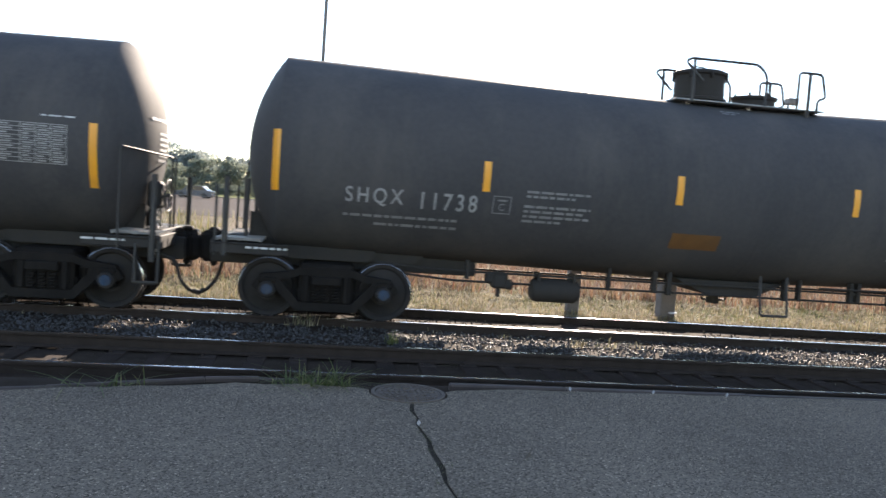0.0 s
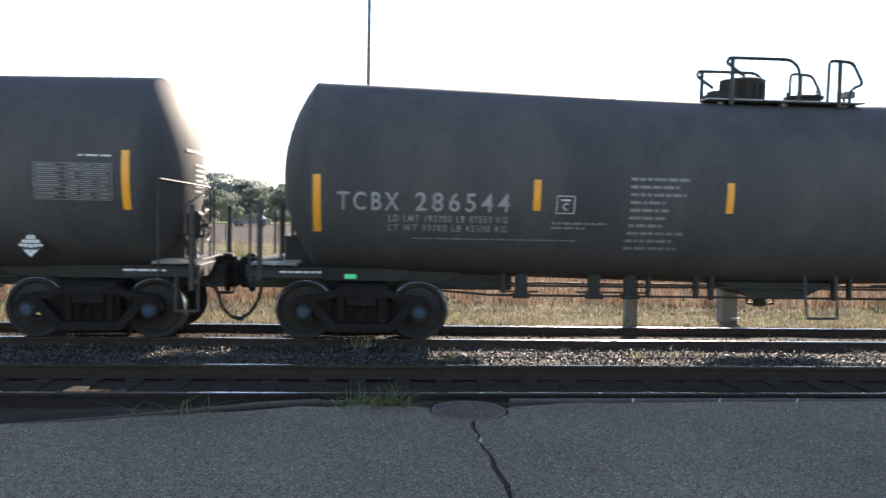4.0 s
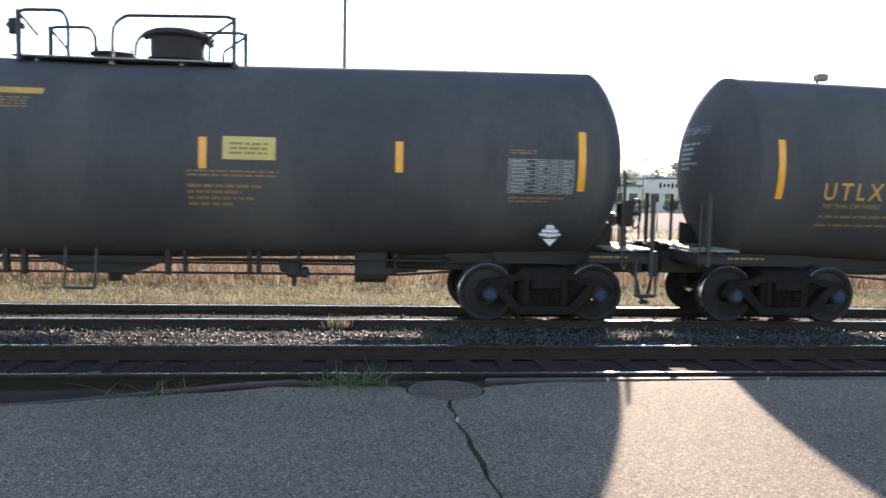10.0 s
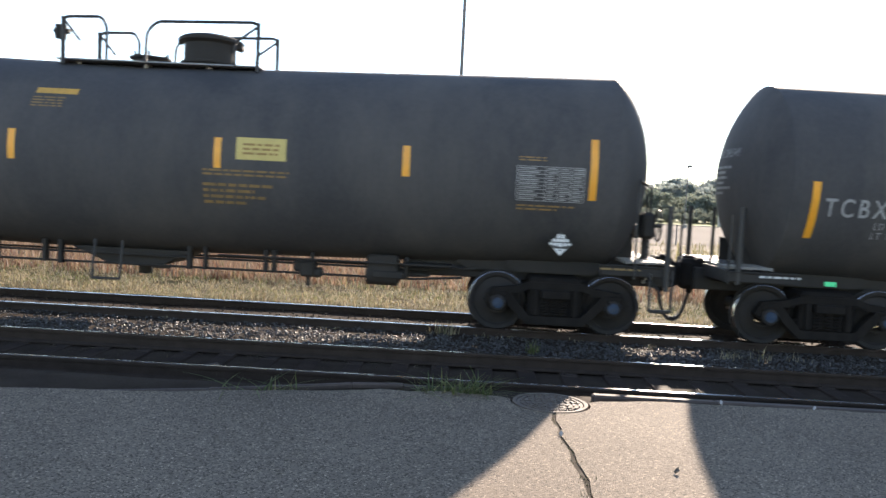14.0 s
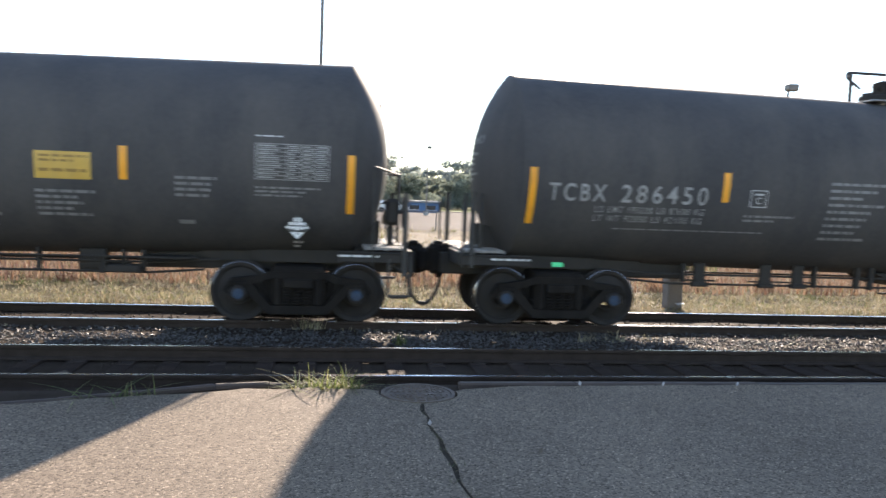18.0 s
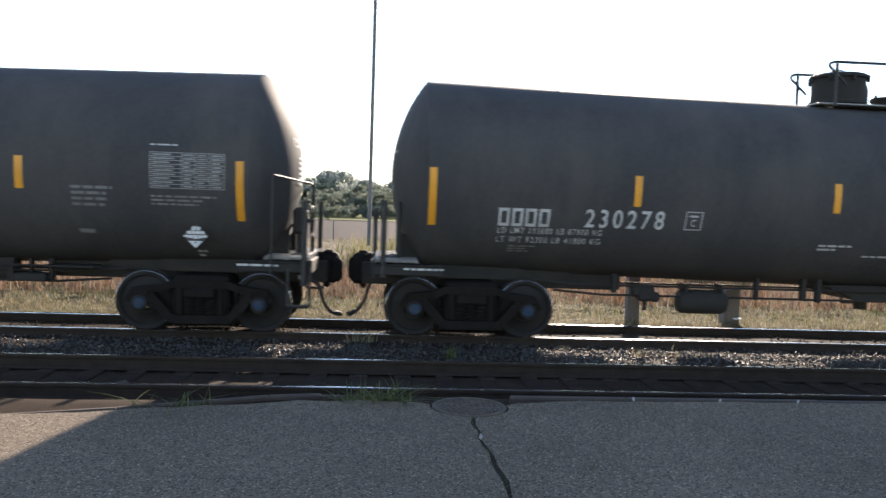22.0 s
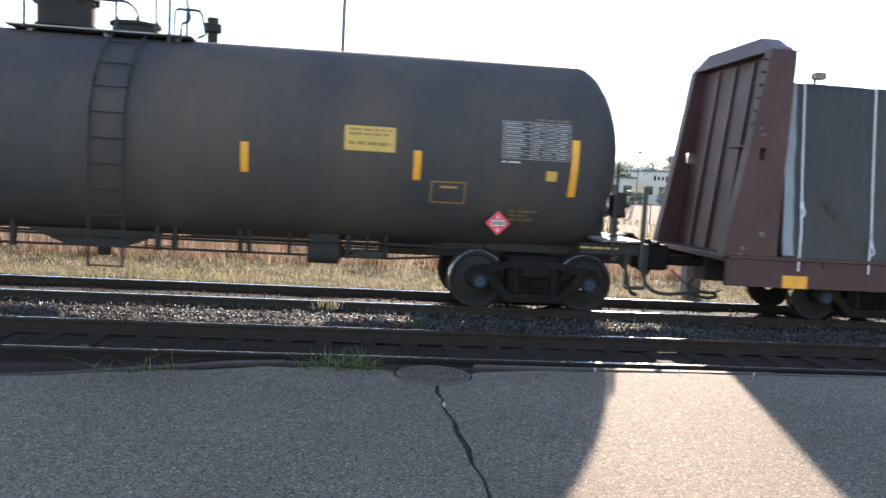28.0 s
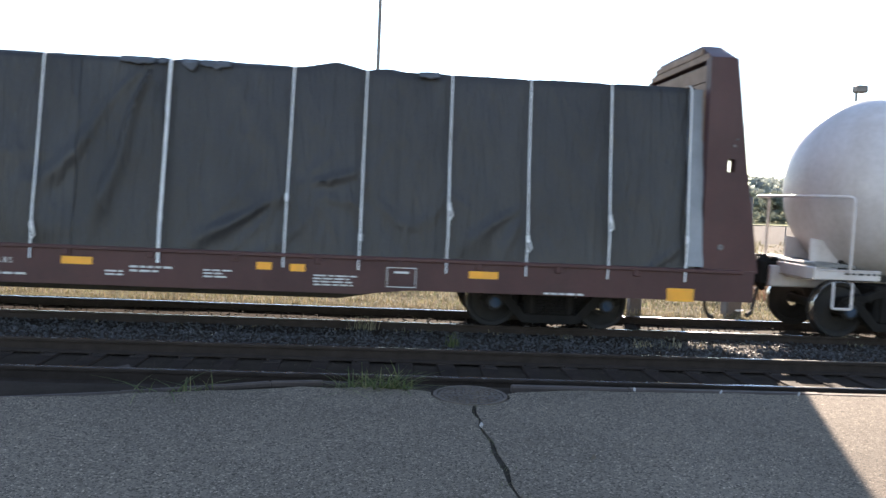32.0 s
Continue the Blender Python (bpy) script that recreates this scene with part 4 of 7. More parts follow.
def rigging():
    """Pipes, rods and hangers below the tank."""
    pipes, hang = [], []
    for y, z, a, b in ((-0.62, 0.86, -6.0, 5.6), (-0.6, 0.7, -5.6, 5.4), (0.55, 0.8, -6.0, 6.0)):
        pipes.append(Geo().tube([(a, y, z + 0.06), (a + 0.8, y, z), (b - 0.8, y, z), (b, y, z + 0.06)], 0.021, 6))
    pipes.append(Geo().tube([(1.5, -0.8, 0.94), (5.3, -0.8, 0.95)], 0.018, 6))
    for x, lo, w in ((-4.6, 0.74, 0.07), (-2.2, 0.68, 0.06), (-1.4, 0.68, 0.08), (-1.14, 0.66, 0.08), (0.98, 0.67, 0.08), (1.24, 0.68, 0.06), (2.22, 0.7, 0.07), (2.36, 0.7, 0.07), (2.98, 0.7, 0.06), (3.9, 0.68, 0.09), (4.2, 0.72, 0.05), (4.5, 0.72, 0.07)):
        hang.append(Geo().box((x, -0.62, (lo + 1.05) / 2), (w, 0.12, 1.05 - lo), 0.01))
    return pipes, hang


PIPES, HANGERS = [[g.mesh(n, FRAME_BLACK) for g in gs] for n, gs in zip(("brake_pipe", "pipe_hanger"), rigging())]
tray_mesh = Geo().box((4.22, -0.62, 0.76), (0.5, 0.3, 0.12), 0.02).box((4.85, -0.7, 0.95), (0.75, 0.4, 0.035), 0.01).mesh("lever_tray", FRAME_BLACK)
res_mesh = Geo().lathe([(-0.42, 0.02), (-0.4, 0.16), (-0.34, 0.2), (0.34, 0.2), (0.4, 0.16), (0.42, 0.02)], (0, 0, 0), "x", 18).box((-0.3, 0, 0.22), (0.05, 0.3, 0.14)).box((0.3, 0, 0.22), (0.05, 0.3, 0.14)).mesh("air_reservoir", FRAME_BLACK)
valve_mesh = Geo().box((0, 0, 0), (0.26, 0.26, 0.26), 0.04).box((0.16, 0, -0.06), (0.16, 0.2, 0.16), 0.04).box((-0.16, 0, 0.04), (0.14, 0.2, 0.18), 0.03).tube([(0, 0, -0.1), (0, 0, -0.28)], 0.035, 8).mesh("brake_valve", FRAME_BLACK)
cylr_mesh = Geo().lathe([(-0.3, 0.02), (-0.29, 0.2), (0.2, 0.2), (0.24, 0.12), (0.3, 0.05), (0.7, 0.03), (0.72, 0.01)], (0, 0, 0), "x", 16).box((-0.03, 0, 0.12), (0.5, 0.4, 0.36), 0.03).mesh("brake_cylinder", FRAME_BLACK)
skid_mesh = clean_normals(Geo().prism([(-1.0, 0.95), (-0.6, 0.78), (-0.4, 0.7), (0.5, 0.7), (0.65, 0.78), (1.0, 0.95)], -0.55, 0.55).lathe([(0.5, 0.11), (0.66, 0.11), (0.66, 0.002)], (0, 0, 0), "z", 14).mesh("bottom_skid", FRAME_BLACK))


bracket_mesh = Geo().box((0, 0, 0.86), (0.2, 0.1, 0.4), 0.02).box((0, -0.03, 0.7), (0.3, 0.14, 0.08), 0.02).tube([(-0.3, 0, 0.76), (0.3, 0, 0.76)], 0.016, 6).mesh("bracket", FRAME_BLACK)


def ladder_geo(x0=0.32, x1=0.8, low=0.5):
    g = Geo()
    prof = [(-0.2, 4.0), (-0.62, 3.9), (-1.1, 3.6), (-1.42, 3.2), (-1.6, 2.7), (-1.63, 2.2), (-1.6, 1.6), (-1.58, low)]
    for s in (-1, 1):
        for x in (x0, x1):
            g.tube([(x, y * -s, z) for y, z in prof], 0.02, 6)
        for k in range(10):
            z = low + 0.02 + k * 0.36
            y = 1.585 + 0.045 * math.sin(min(1, max(0, (z - 0.5) / 2.6)) * math.pi)
            if z > 2.9:
                y = 1.66 - (z - 2.6) * 0.62 * (z - 2.6)
            g.tube([(x0, s * y, z), (x1, s * y, z)], 0.011, 5)
    return g


def bottom_steps(car, x0, x1, low):
    """A stirrup hanging below the tank on each side."""
    for s in (-1, 1):
        def make():
            g = Geo().tube(bent([(x0, s * 0.95, 1.1), (x0, s * 1.05, low), (x1, s * 1.05, low), (x1, s * 0.95, 1.1)], 0.03, 3), 0.024, 6)
            return g.box(((x0 + x1) / 2, s * 1.05, low), (x1 - x0, 0.07, 0.03), 0.008).mesh("bottom_step", DARK_RAIL)
        part("bottom_step", shared(("step", x0, x1, low, s), make), car)


# ---- lettering and signs ----
GLYPHS = {}


def glyphs(text, bold=True):
    """Flat vertices and faces of a text in the built-in font, scaled to a unit square."""
    if text not in GLYPHS:
        cu = bpy.data.curves.new("lettering", "FONT")
        cu.body = text
        cu.offset = 0.012 if bold else 0.002
        cu.space_character = 1.38 if bold else 1.3
        ob = bpy.data.objects.new("lettering", cu)
        scene.collection.objects.link(ob)
        me = bpy.data.meshes.new_from_object(ob.evaluated_get(bpy.context.evaluated_depsgraph_get()))
        v = np.array([p.co[:2] for p in me.vertices])
        f = [tuple(q.vertices) for q in me.polygons]
        lo, hi = v.min(0), v.max(0)
        GLYPHS[text] = ((v - lo) / (hi - lo), f)
        bpy.data.objects.remove(ob)
        bpy.data.curves.remove(cu)
        bpy.data.meshes.remove(me)
    return GLYPHS[text]


def on_tank(x, z, off=0.004):
    zc = ZC + FALL * abs(x)
    deep = min(1.0, max(0.0, (abs(x) - HALF + HEAD) / HEAD)) ** (1 / DISH[0])
    r = R * math.sqrt(1 - deep * deep)
    a = math.asin(max(-0.999, min(0.999, (z - zc) / r)))
    return (x, -(r + off) * math.cos(a), zc + (r + off) * math.sin(a))


def on_side(y):
    return lambda x, z, off=0.004: (x, y - off, z)


def lettering(text, x0, x1, z0, z1, mat, parent, at=on_tank, name="letter"):
    """Large marks are one part a letter; fine print stays one part."""
    v, f = glyphs(text, z1 - z0 > 0.15)
    if z1 - z0 < 0.15 or len(text) < 2:
        vs = [at(x0 + (x1 - x0) * a, z0 + (z1 - z0) * b, 0.007) for a, b in v]
        return tagged(part("fine_lettering", Geo().put(vs, f).mesh("fine_lettering", mat, smooth=0), parent), kind="stuff" if len(text) > 1 else "")
    # group the faces by letter
    root = list(range(len(v)))

    def find(i):
        while root[i] != i:
            i = root[i]
        return i
    for q in f:
        for k in q[1:]:
            root[find(k)] = find(q[0])
    sets = {}
    for q in f:
        sets.setdefault(find(q[0]), []).append(q)
    for fs in sets.values():
        ids = sorted({k for q in fs for k in q})
        at_id = {k: n for n, k in enumerate(ids)}
        vs = [at(x0 + (x1 - x0) * v[k][0], z0 + (z1 - z0) * v[k][1], 0.007) for k in ids]
        part(name, Geo().put(vs, [tuple(at_id[k] for k in q) for q in fs]).mesh(name, mat, smooth=0), parent)


def patch(g, x0, x1, z0, z1, at, off, mi=0, n=1):
    """A thin plate that follows the surface."""
    n = max(n, int((z1 - z0) / 0.05))
    k = max(1, int((x1 - x0) / 0.02)) if max(abs(x0), abs(x1)) > HALF - HEAD - 0.2 else 1
    vs = [at(x0 + (x1 - x0) * j / k, z0 + (z1 - z0) * i / n, off) for i in range(n + 1) for j in range(k + 1)]
    fs = [(i * (k + 1) + j, i * (k + 1) + j + 1, (i + 1) * (k + 1) + j + 1, (i + 1) * (k + 1) + j) for i in range(n) for j in range(k)]
    g.put(vs, fs, mi)


def plate(name, x0, x1, z0, z1, mat, parent, at=on_tank, off=0.006, label=""):
    g = Geo()
    patch(g, x0, x1, z0, z1, at, off, 0, 6)
    return part(name, g.mesh(name, mat), parent, None, label)


def bars(x0, x1, z0, z1, rows, mat, parent, at=on_tank, seed=1, ragged_right=True, off=0.006, name="small_lettering"):
    """Rows of small lettering too fine to read, as bars of word length."""
    rnd = random.Random(seed)
    g = Geo()
    pitch = (z1 - z0) / rows
    for r in range(rows):
        z = z1 - (r + 0.5) * pitch
        end = x0 + (x1 - x0) * (rnd.uniform(0.55, 1.0) if ragged_right and rows > 1 and r else 1.0)
        h = min(pitch * 0.5, 0.045)
        x = x0
        while x < end - 0.02:
            w = min(rnd.uniform(0.05, 0.2), end - x)
            patch(g, x, x + w, z - h / 2, z + h / 2, at, off, 0, 1)
            x += w + 0.03
    return tagged(part(name, g.mesh(name, mat, smooth=0), parent), kind="stuff")


def table_sign(x0, x1, z0, z1, parent, mat=WORN_INK, at=on_tank, seed=3):
    rnd = random.Random(seed)
    g = Geo()
    t = 0.006
    cols = [x0, x0 + (x1 - x0) * 0.42, x0 + (x1 - x0) * 0.61, x0 + (x1 - x0) * 0.8, x1]
    for x in cols:
        patch(g, x - t, x + t, z0, z1, at, 0.006, 0, 4)
    rows = 9
    for i in range(rows + 1):
        z = z0 + (z1 - z0) * i / rows
        patch(g, x0, x1, z - t * 0.8, z + t * 0.8, at, 0.006, 0, 1)
        if i < rows:
            zc = z + (z1 - z0) / rows / 2
            for a, b in zip(cols, cols[1:]):
                w = (b - a) * rnd.uniform(0.45, 0.8)
                patch(g, a + 0.03, a + 0.03 + w, zc - 0.01, zc + 0.01, at, 0.006, 0, 1)
    return part("test_table", g.mesh("test_table", mat, smooth=0), parent, None, "white stencilled grid of small lettering")


def placard(x, z, parent, kind):
    """A diamond hazard placard."""
    s = 0.19
    g = Geo()
    face = max(1.0, math.sqrt(max(0.1, R * R - (z + s - ZC - FALL * abs(x)) ** 2))) + 0.03
    at = on_side(-face)
    part("placard_holder", Geo().box((x, -face + 0.03, z), (0.2, 0.05, 0.2), 0.01, Matrix.Rotation(math.pi / 4, 4, "Y")).mesh("placard_holder", FRAME_BLACK), parent)

    def poly(pts, mi, off):
        lo, hi = min(b for a, b in pts), max(b for a, b in pts)
        n = max(1, int((hi - lo) / 0.03))

        def span(b):
            xs = []
            for (a0, b0), (a1, b1) in zip(pts, pts[1:] + pts[:1]):
                if b0 != b1 and min(b0, b1) - 1e-9 <= b <= max(b0, b1) + 1e-9:
                    xs.append(a0 + (a1 - a0) * (b - b0) / (b1 - b0))
            return min(xs), max(xs)
        vs = []
        for k in range(n + 1):
            b = lo + (hi - lo) * k / n
            vs += [at(x + a, z + b, off) for a in span(b)]
        g.put(vs, [(2 * k, 2 * k + 1, 2 * k + 3, 2 * k + 2) for k in range(n)], mi)
    poly([(0, -s), (s, 0), (0, s), (-s, 0)], 1 if kind == "corrosive" else 0, 0.008)
    if kind == "corrosive":
        for i in range(3):
            poly([(-0.058 + i * 0.042, 0.082), (-0.026 + i * 0.042, 0.082), (-0.026 + i * 0.042, 0.14), (-0.058 + i * 0.042, 0.14)], 0, 0.013)
        for i in range(5):
            poly([(-0.124 + i * 0.051, 0.028), (-0.08 + i * 0.051, 0.028), (-0.08 + i * 0.051, 0.072), (-0.124 + i * 0.051, 0.072)], 0, 0.013)
        for i in range(5):
            poly([(-0.165 + i * 0.068, -0.045 + 0.012 * abs(i - 2)), (-0.11 + i * 0.068, -0.045 + 0.012 * abs(i - 2)), (-0.11 + i * 0.068, 0.012), (-0.165 + i * 0.068, 0.012)], 0, 0.013)
        poly([(0, -0.18), (0.105, -0.075), (-0.105, -0.075)], 0, 0.013)
        poly([(-0.012, -0.11), (0.012, -0.11), (0.012, -0.085), (-0.012, -0.085)], 1, 0.016)
        me = g.mesh("hazard_placard", WHITE_SIGN, BLACK_INK, smooth=0)
    else:
        poly([(-0.1, -0.045), (0.1, -0.045), (0.1, 0.045), (-0.1, 0.045)], 1, 0.011)
        poly([(-0.02, 0.07), (0.02, 0.07), (0.0, 0.13)], 1, 0.011)
        poly([(-0.015, -0.13), (0.015, -0.13), (0.015, -0.08), (-0.015, -0.08)], 1, 0.011)
        for i in range(4):
            poly([(-0.085 + i * 0.045, -0.028), (-0.055 + i * 0.045, -0.028), (-0.055 + i * 0.045, 0.028), (-0.085 + i * 0.045, 0.028)], 2, 0.013)
        me = g.mesh("hazard_placard", RED_SIGN, WHITE_SIGN, BLACK_INK, smooth=0)
    part("hazard_placard", me, parent, None, "white and black diamond hazard placard" if kind == "corrosive" else "red and white diamond hazard placard")


def code_box(x0, x1, z0, z1, mat, parent, letter="C", at=on_tank):
    g = Geo()
    t = 0.012
    for a, b, c, d in ((x0, x1, z0, z0 + t), (x0, x1, z1 - t, z1), (x0, x0 + t, z0, z1), (x1 - t, x1, z0, z1)):
        patch(g, a, b, c, d, at, 0.006, 0, 1)
    w, h = x1 - x0, z1 - z0
    patch(g, x0 + 0.25 * w, x1 - 0.25 * w, z0 + 0.7 * h, z0 + 0.8 * h, at, 0.006, 0, 1)
    part("code_frame", g.mesh("code_frame", mat, smooth=0), parent)
    if letter:
        lettering(letter, x0 + 0.35 * w, x1 - 0.35 * w, z0 + 0.2 * h, z0 + 0.58 * h, mat, parent, at)


def block_mark(n, x0, x1, z0, z1, mat, parent, at=on_tank):
    """An owner's mark as plain hollow blocks of its size."""
    w = (x1 - x0) / n
    for i in range(n):
        g = Geo()
        a, b = x0 + i * w + 0.08 * w, x0 + (i + 1) * w - 0.12 * w
        t = 0.24 * (b - a)
        for q in ((a, a + t, z0, z1), (b - t, b, z0, z1), (a + t, b - t, z1 - 0.045, z1), (a + t, b - t, z0, z0 + 0.045)):
            patch(g, *q, at, 0.007, 0, 1)
        part("owner_mark", g.mesh("owner_mark", mat, smooth=0), parent)


# ---- tops of the tank cars ----


class Bars:
    """Rail bars, each kept as a piece of its own."""

    def __init__(self):
        self.all = []

    def tube(self, pts, r, n=8):
        self.all.append(Geo().tube(pts, r, n))


def top_fittings(tank, kind, mirror=False):
    m = pose(0, 0, 0, 0, 0, 180) if mirror else pose(0, 0, 0)
    plat = Geo().box((0.05, 0, 3.955), (2.7, 1.24, 0.025), 0.006)
    for x in (-1.0, 0.1, 1.15):
        plat.box((x, 0, 3.91), (0.08, 0.9, 0.08), 0.01)
    rails, dome, lid = Bars(), Geo(), Geo()
    if kind == "tall":
        x0 = -0.62
        dome.lathe([(3.93, 0.44), (4.0, 0.44), (4.02, 0.47), (4.06, 0.47), (4.07, 0.43), (4.44, 0.43), (4.46, 0.47), (4.5, 0.47), (4.53, 0.42), (4.55, 0.002)], (x0, 0, 0), "z", 36)
        for a in range(8):
            t = 2 * math.pi * a / 8
            dome.box((x0 + 0.47 * math.cos(t), 0.47 * math.sin(t), 4.44), (0.05, 0.05, 0.12), 0.01, Matrix.Rotation(t, 4, "Z"))
        dome.tube(bent([(x0 - 0.14, 0, 4.52), (x0 - 0.12, 0, 4.62), (x0 + 0.08, 0, 4.62), (x0 + 0.1, 0, 4.52)], 0.04), 0.012, 6)
        lid.lathe([(4.0, 0.36), (4.1, 0.36), (4.13, 0.4), (4.17, 0.4), (4.19, 0.3), (4.2, 0.002)], (0.42, 0, 0), "z", 28)
        for a in range(6):
            lid.tube([(0.42 + 0.33 * math.cos(a), 0.33 * math.sin(a), 4.15), (0.42 + 0.33 * math.cos(a), 0.33 * math.sin(a), 4.23)], 0.025, 6)
        for y in (-0.62, 0.62):
            rails.tube([(-1.02, y, 4.0), (-1.02, y, 4.75)], 0.028, 7)
            rails.tube(bent([(-0.85, y, 4.38), (-1.17, y, 4.7), (-1.08, y, 4.76), (0.12, y, 4.76), (0.29, y, 4.58), (0.29, y, 4.05)], 0.1), 0.025, 7)
            rails.tube(bent([(0.87, y, 4.05), (0.87, y, 4.7), (1.29, y, 4.7), (1.38, y, 4.28), (1.24, y, 4.24), (1.24, y, 4.0)], 0.08), 0.025, 7)
            rails.tube([(1.07, y, 3.86), (1.07, y, 4.7)], 0.032, 7)
    elif kind == "low":
        x0 = -0.44
        # fluted drum that widens to its lid, and a squat pressure plate beside it
        dome.lathe([(3.96, 0.31), (4.1, 0.31), (4.24, 0.34), (4.3, 0.38), (4.36, 0.38), (4.39, 0.3), (4.4, 0.002)], (x0, 0, 0), "z", 40)
        for k in range(14):
            t = 2 * math.pi * k / 14
            part("dome_flute", shared("dome_flute", lambda: Geo().box((0.36, 0, 4.16), (0.04, 0.05, 0.3), 0.01).mesh("dome_flute", FRAME_BLACK)), tank, m @ pose(x0, 0, 0, 0, 0, math.degrees(t)))
        part("pressure_plate", Geo().lathe([(3.96, 0.27), (4.02, 0.27), (4.03, 0.3), (4.1, 0.3), (4.12, 0.25), (4.16, 0.25), (4.17, 0.002)], (-0.8, 0, 0), "z", 28).mesh("pressure_plate", FRAME_BLACK), tank, m)
        lid.lathe([(4.0, 0.28), (4.06, 0.28), (4.08, 0.33), (4.12, 0.33), (4.14, 0.2), (4.16, 0.002)], (0.66, 0, 0), "z", 28)
        for a in range(6):
            lid.tube([(0.66 + 0.28 * math.cos(a), 0.28 * math.sin(a), 4.1), (0.66 + 0.28 * math.cos(a), 0.28 * math.sin(a), 4.2)], 0.022, 6)
        for y in (-0.62, 0.62):
            rails.tube([(-0.9, y, 3.95), (-0.9, y, 4.74)], 0.042, 7)
            rails.tube(bent([(-0.69, y, 4.44), (-1.0, y, 4.66), (-0.96, y, 4.75), (0.08, y, 4.75), (0.24, y, 4.6), (0.24, y, 4.05)], 0.14), 0.031, 7)
            rails.tube(bent([(0.73, y, 4.05), (0.74, y, 4.76), (1.14, y, 4.74), (1.34, y, 4.36), (1.14, y, 4.3), (1.1, y, 4.0)], 0.1), 0.031, 7)
            rails.tube([(0.93, y, 3.95), (0.93, y, 4.76)], 0.042, 7)
    else:
        x0 = 1.0
        dome.lathe([(3.95, 0.43), (4.02, 0.44), (4.03, 0.47), (4.06, 0.47), (4.07, 0.42), (4.36, 0.42), (4.4, 0.5), (4.45, 0.5), (4.49, 0.42), (4.52, 0.28), (4.53, 0.002)], (x0, 0, 0), "z", 36)
        dome.box((x0 + 0.5, 0, 4.36), (0.12, 0.2, 0.16), 0.03)
        dome.box((x0 - 0.5, 0, 4.42), (0.08, 0.16, 0.12), 0.03)
        lid.lathe([(4.0, 0.28), (4.06, 0.28), (4.08, 0.34), (4.11, 0.34), (4.13, 0.002)], (0.0, 0, 0), "z", 28)
        for a in range(6):
            lid.tube([(0.28 * math.cos(a), 0.28 * math.sin(a), 4.1), (0.28 * math.cos(a), 0.28 * math.sin(a), 4.19)], 0.022, 6)
        lamp = Geo().lathe([(4.28, 0.09), (4.5, 0.09), (4.5, 0.002)], (-1.28, -0.5, 0), "z", 12).box((-1.26, -0.5, 4.4), (0.26, 0.12, 0.08), 0.02)
        part("rail_fitting", lamp.mesh("rail_fitting", FRAME_BLACK), tank, m)
        for y in (-0.62, 0.62):
            rails.tube(bent([(-1.18, y, 4.0), (-1.18, y, 4.74), (-0.56, y, 4.76), (-0.47, y, 4.6), (-0.47, y, 4.05)], 0.12), 0.027, 7)
            rails.tube(bent([(0.16, y, 4.05), (0.18, y, 4.55), (0.34, y, 4.72), (1.97, y, 4.77), (1.97, y, 4.0)], 0.12), 0.027, 7)
            rails.tube(bent([(1.96, y, 4.7), (1.6, y, 4.42), (1.6, y, 4.0)], 0.04), 0.022, 6)
            rails.tube([(1.97, y, 3.95), (1.97, y, 4.76)], 0.034, 6)
            rails.tube([(-1.18, y, 3.95), (-1.18, y, 4.74)], 0.042, 6)
            rails.tube([(-1.16, y, 4.68), (-0.9, y, 4.35)], 0.022, 6)
        plat.box((1.7, 0, 3.955), (0.62, 1.24, 0.025), 0.006)
    part("platform", plat.mesh("platform", PLATE_GREY), tank, m)
    part("manway_dome", dome.mesh("manway_dome", FRAME_BLACK, smooth=40), tank, m)
    tagged(part("valve_cover", lid.mesh("valve_cover", FRAME_BLACK), tank, m), kind="")
    for g in rails.all:
        g.v = [(x, y, 1.995 + (z - 1.995) * 0.955) for x, y, z in g.v]
        part("safety_rail", g.mesh("safety_rail", DARK_RAIL), tank, m)


MESH = {}


def shared(key, make):
    if key not in MESH:
        MESH[key] = make()
    return MESH[key]


def repainted(me, mat):
    me = me.copy()
    me.materials[0] = mat
    return me


pale_rails = [Geo().tube(bent([(7.95, -1.42, 0.95), (7.95, -1.42, 2.29), (8.4, -1.0, 2.29), (8.4, 1.0, 2.29), (7.98, 1.42, 2.29), (7.98, 1.42, 1.1)], 0.1), 0.024, 8).mesh("end_handrail", TANK_GREY)]
for y in (-1.42, 1.42):
    pale_rails.append(Geo().tube(bent([(7.92, y, 0.95), (7.92, y, 0.54), (8.23, y, 0.54), (8.23, y, 0.95)], 0.03), 0.022, 6).mesh("corner_step", TANK_GREY))


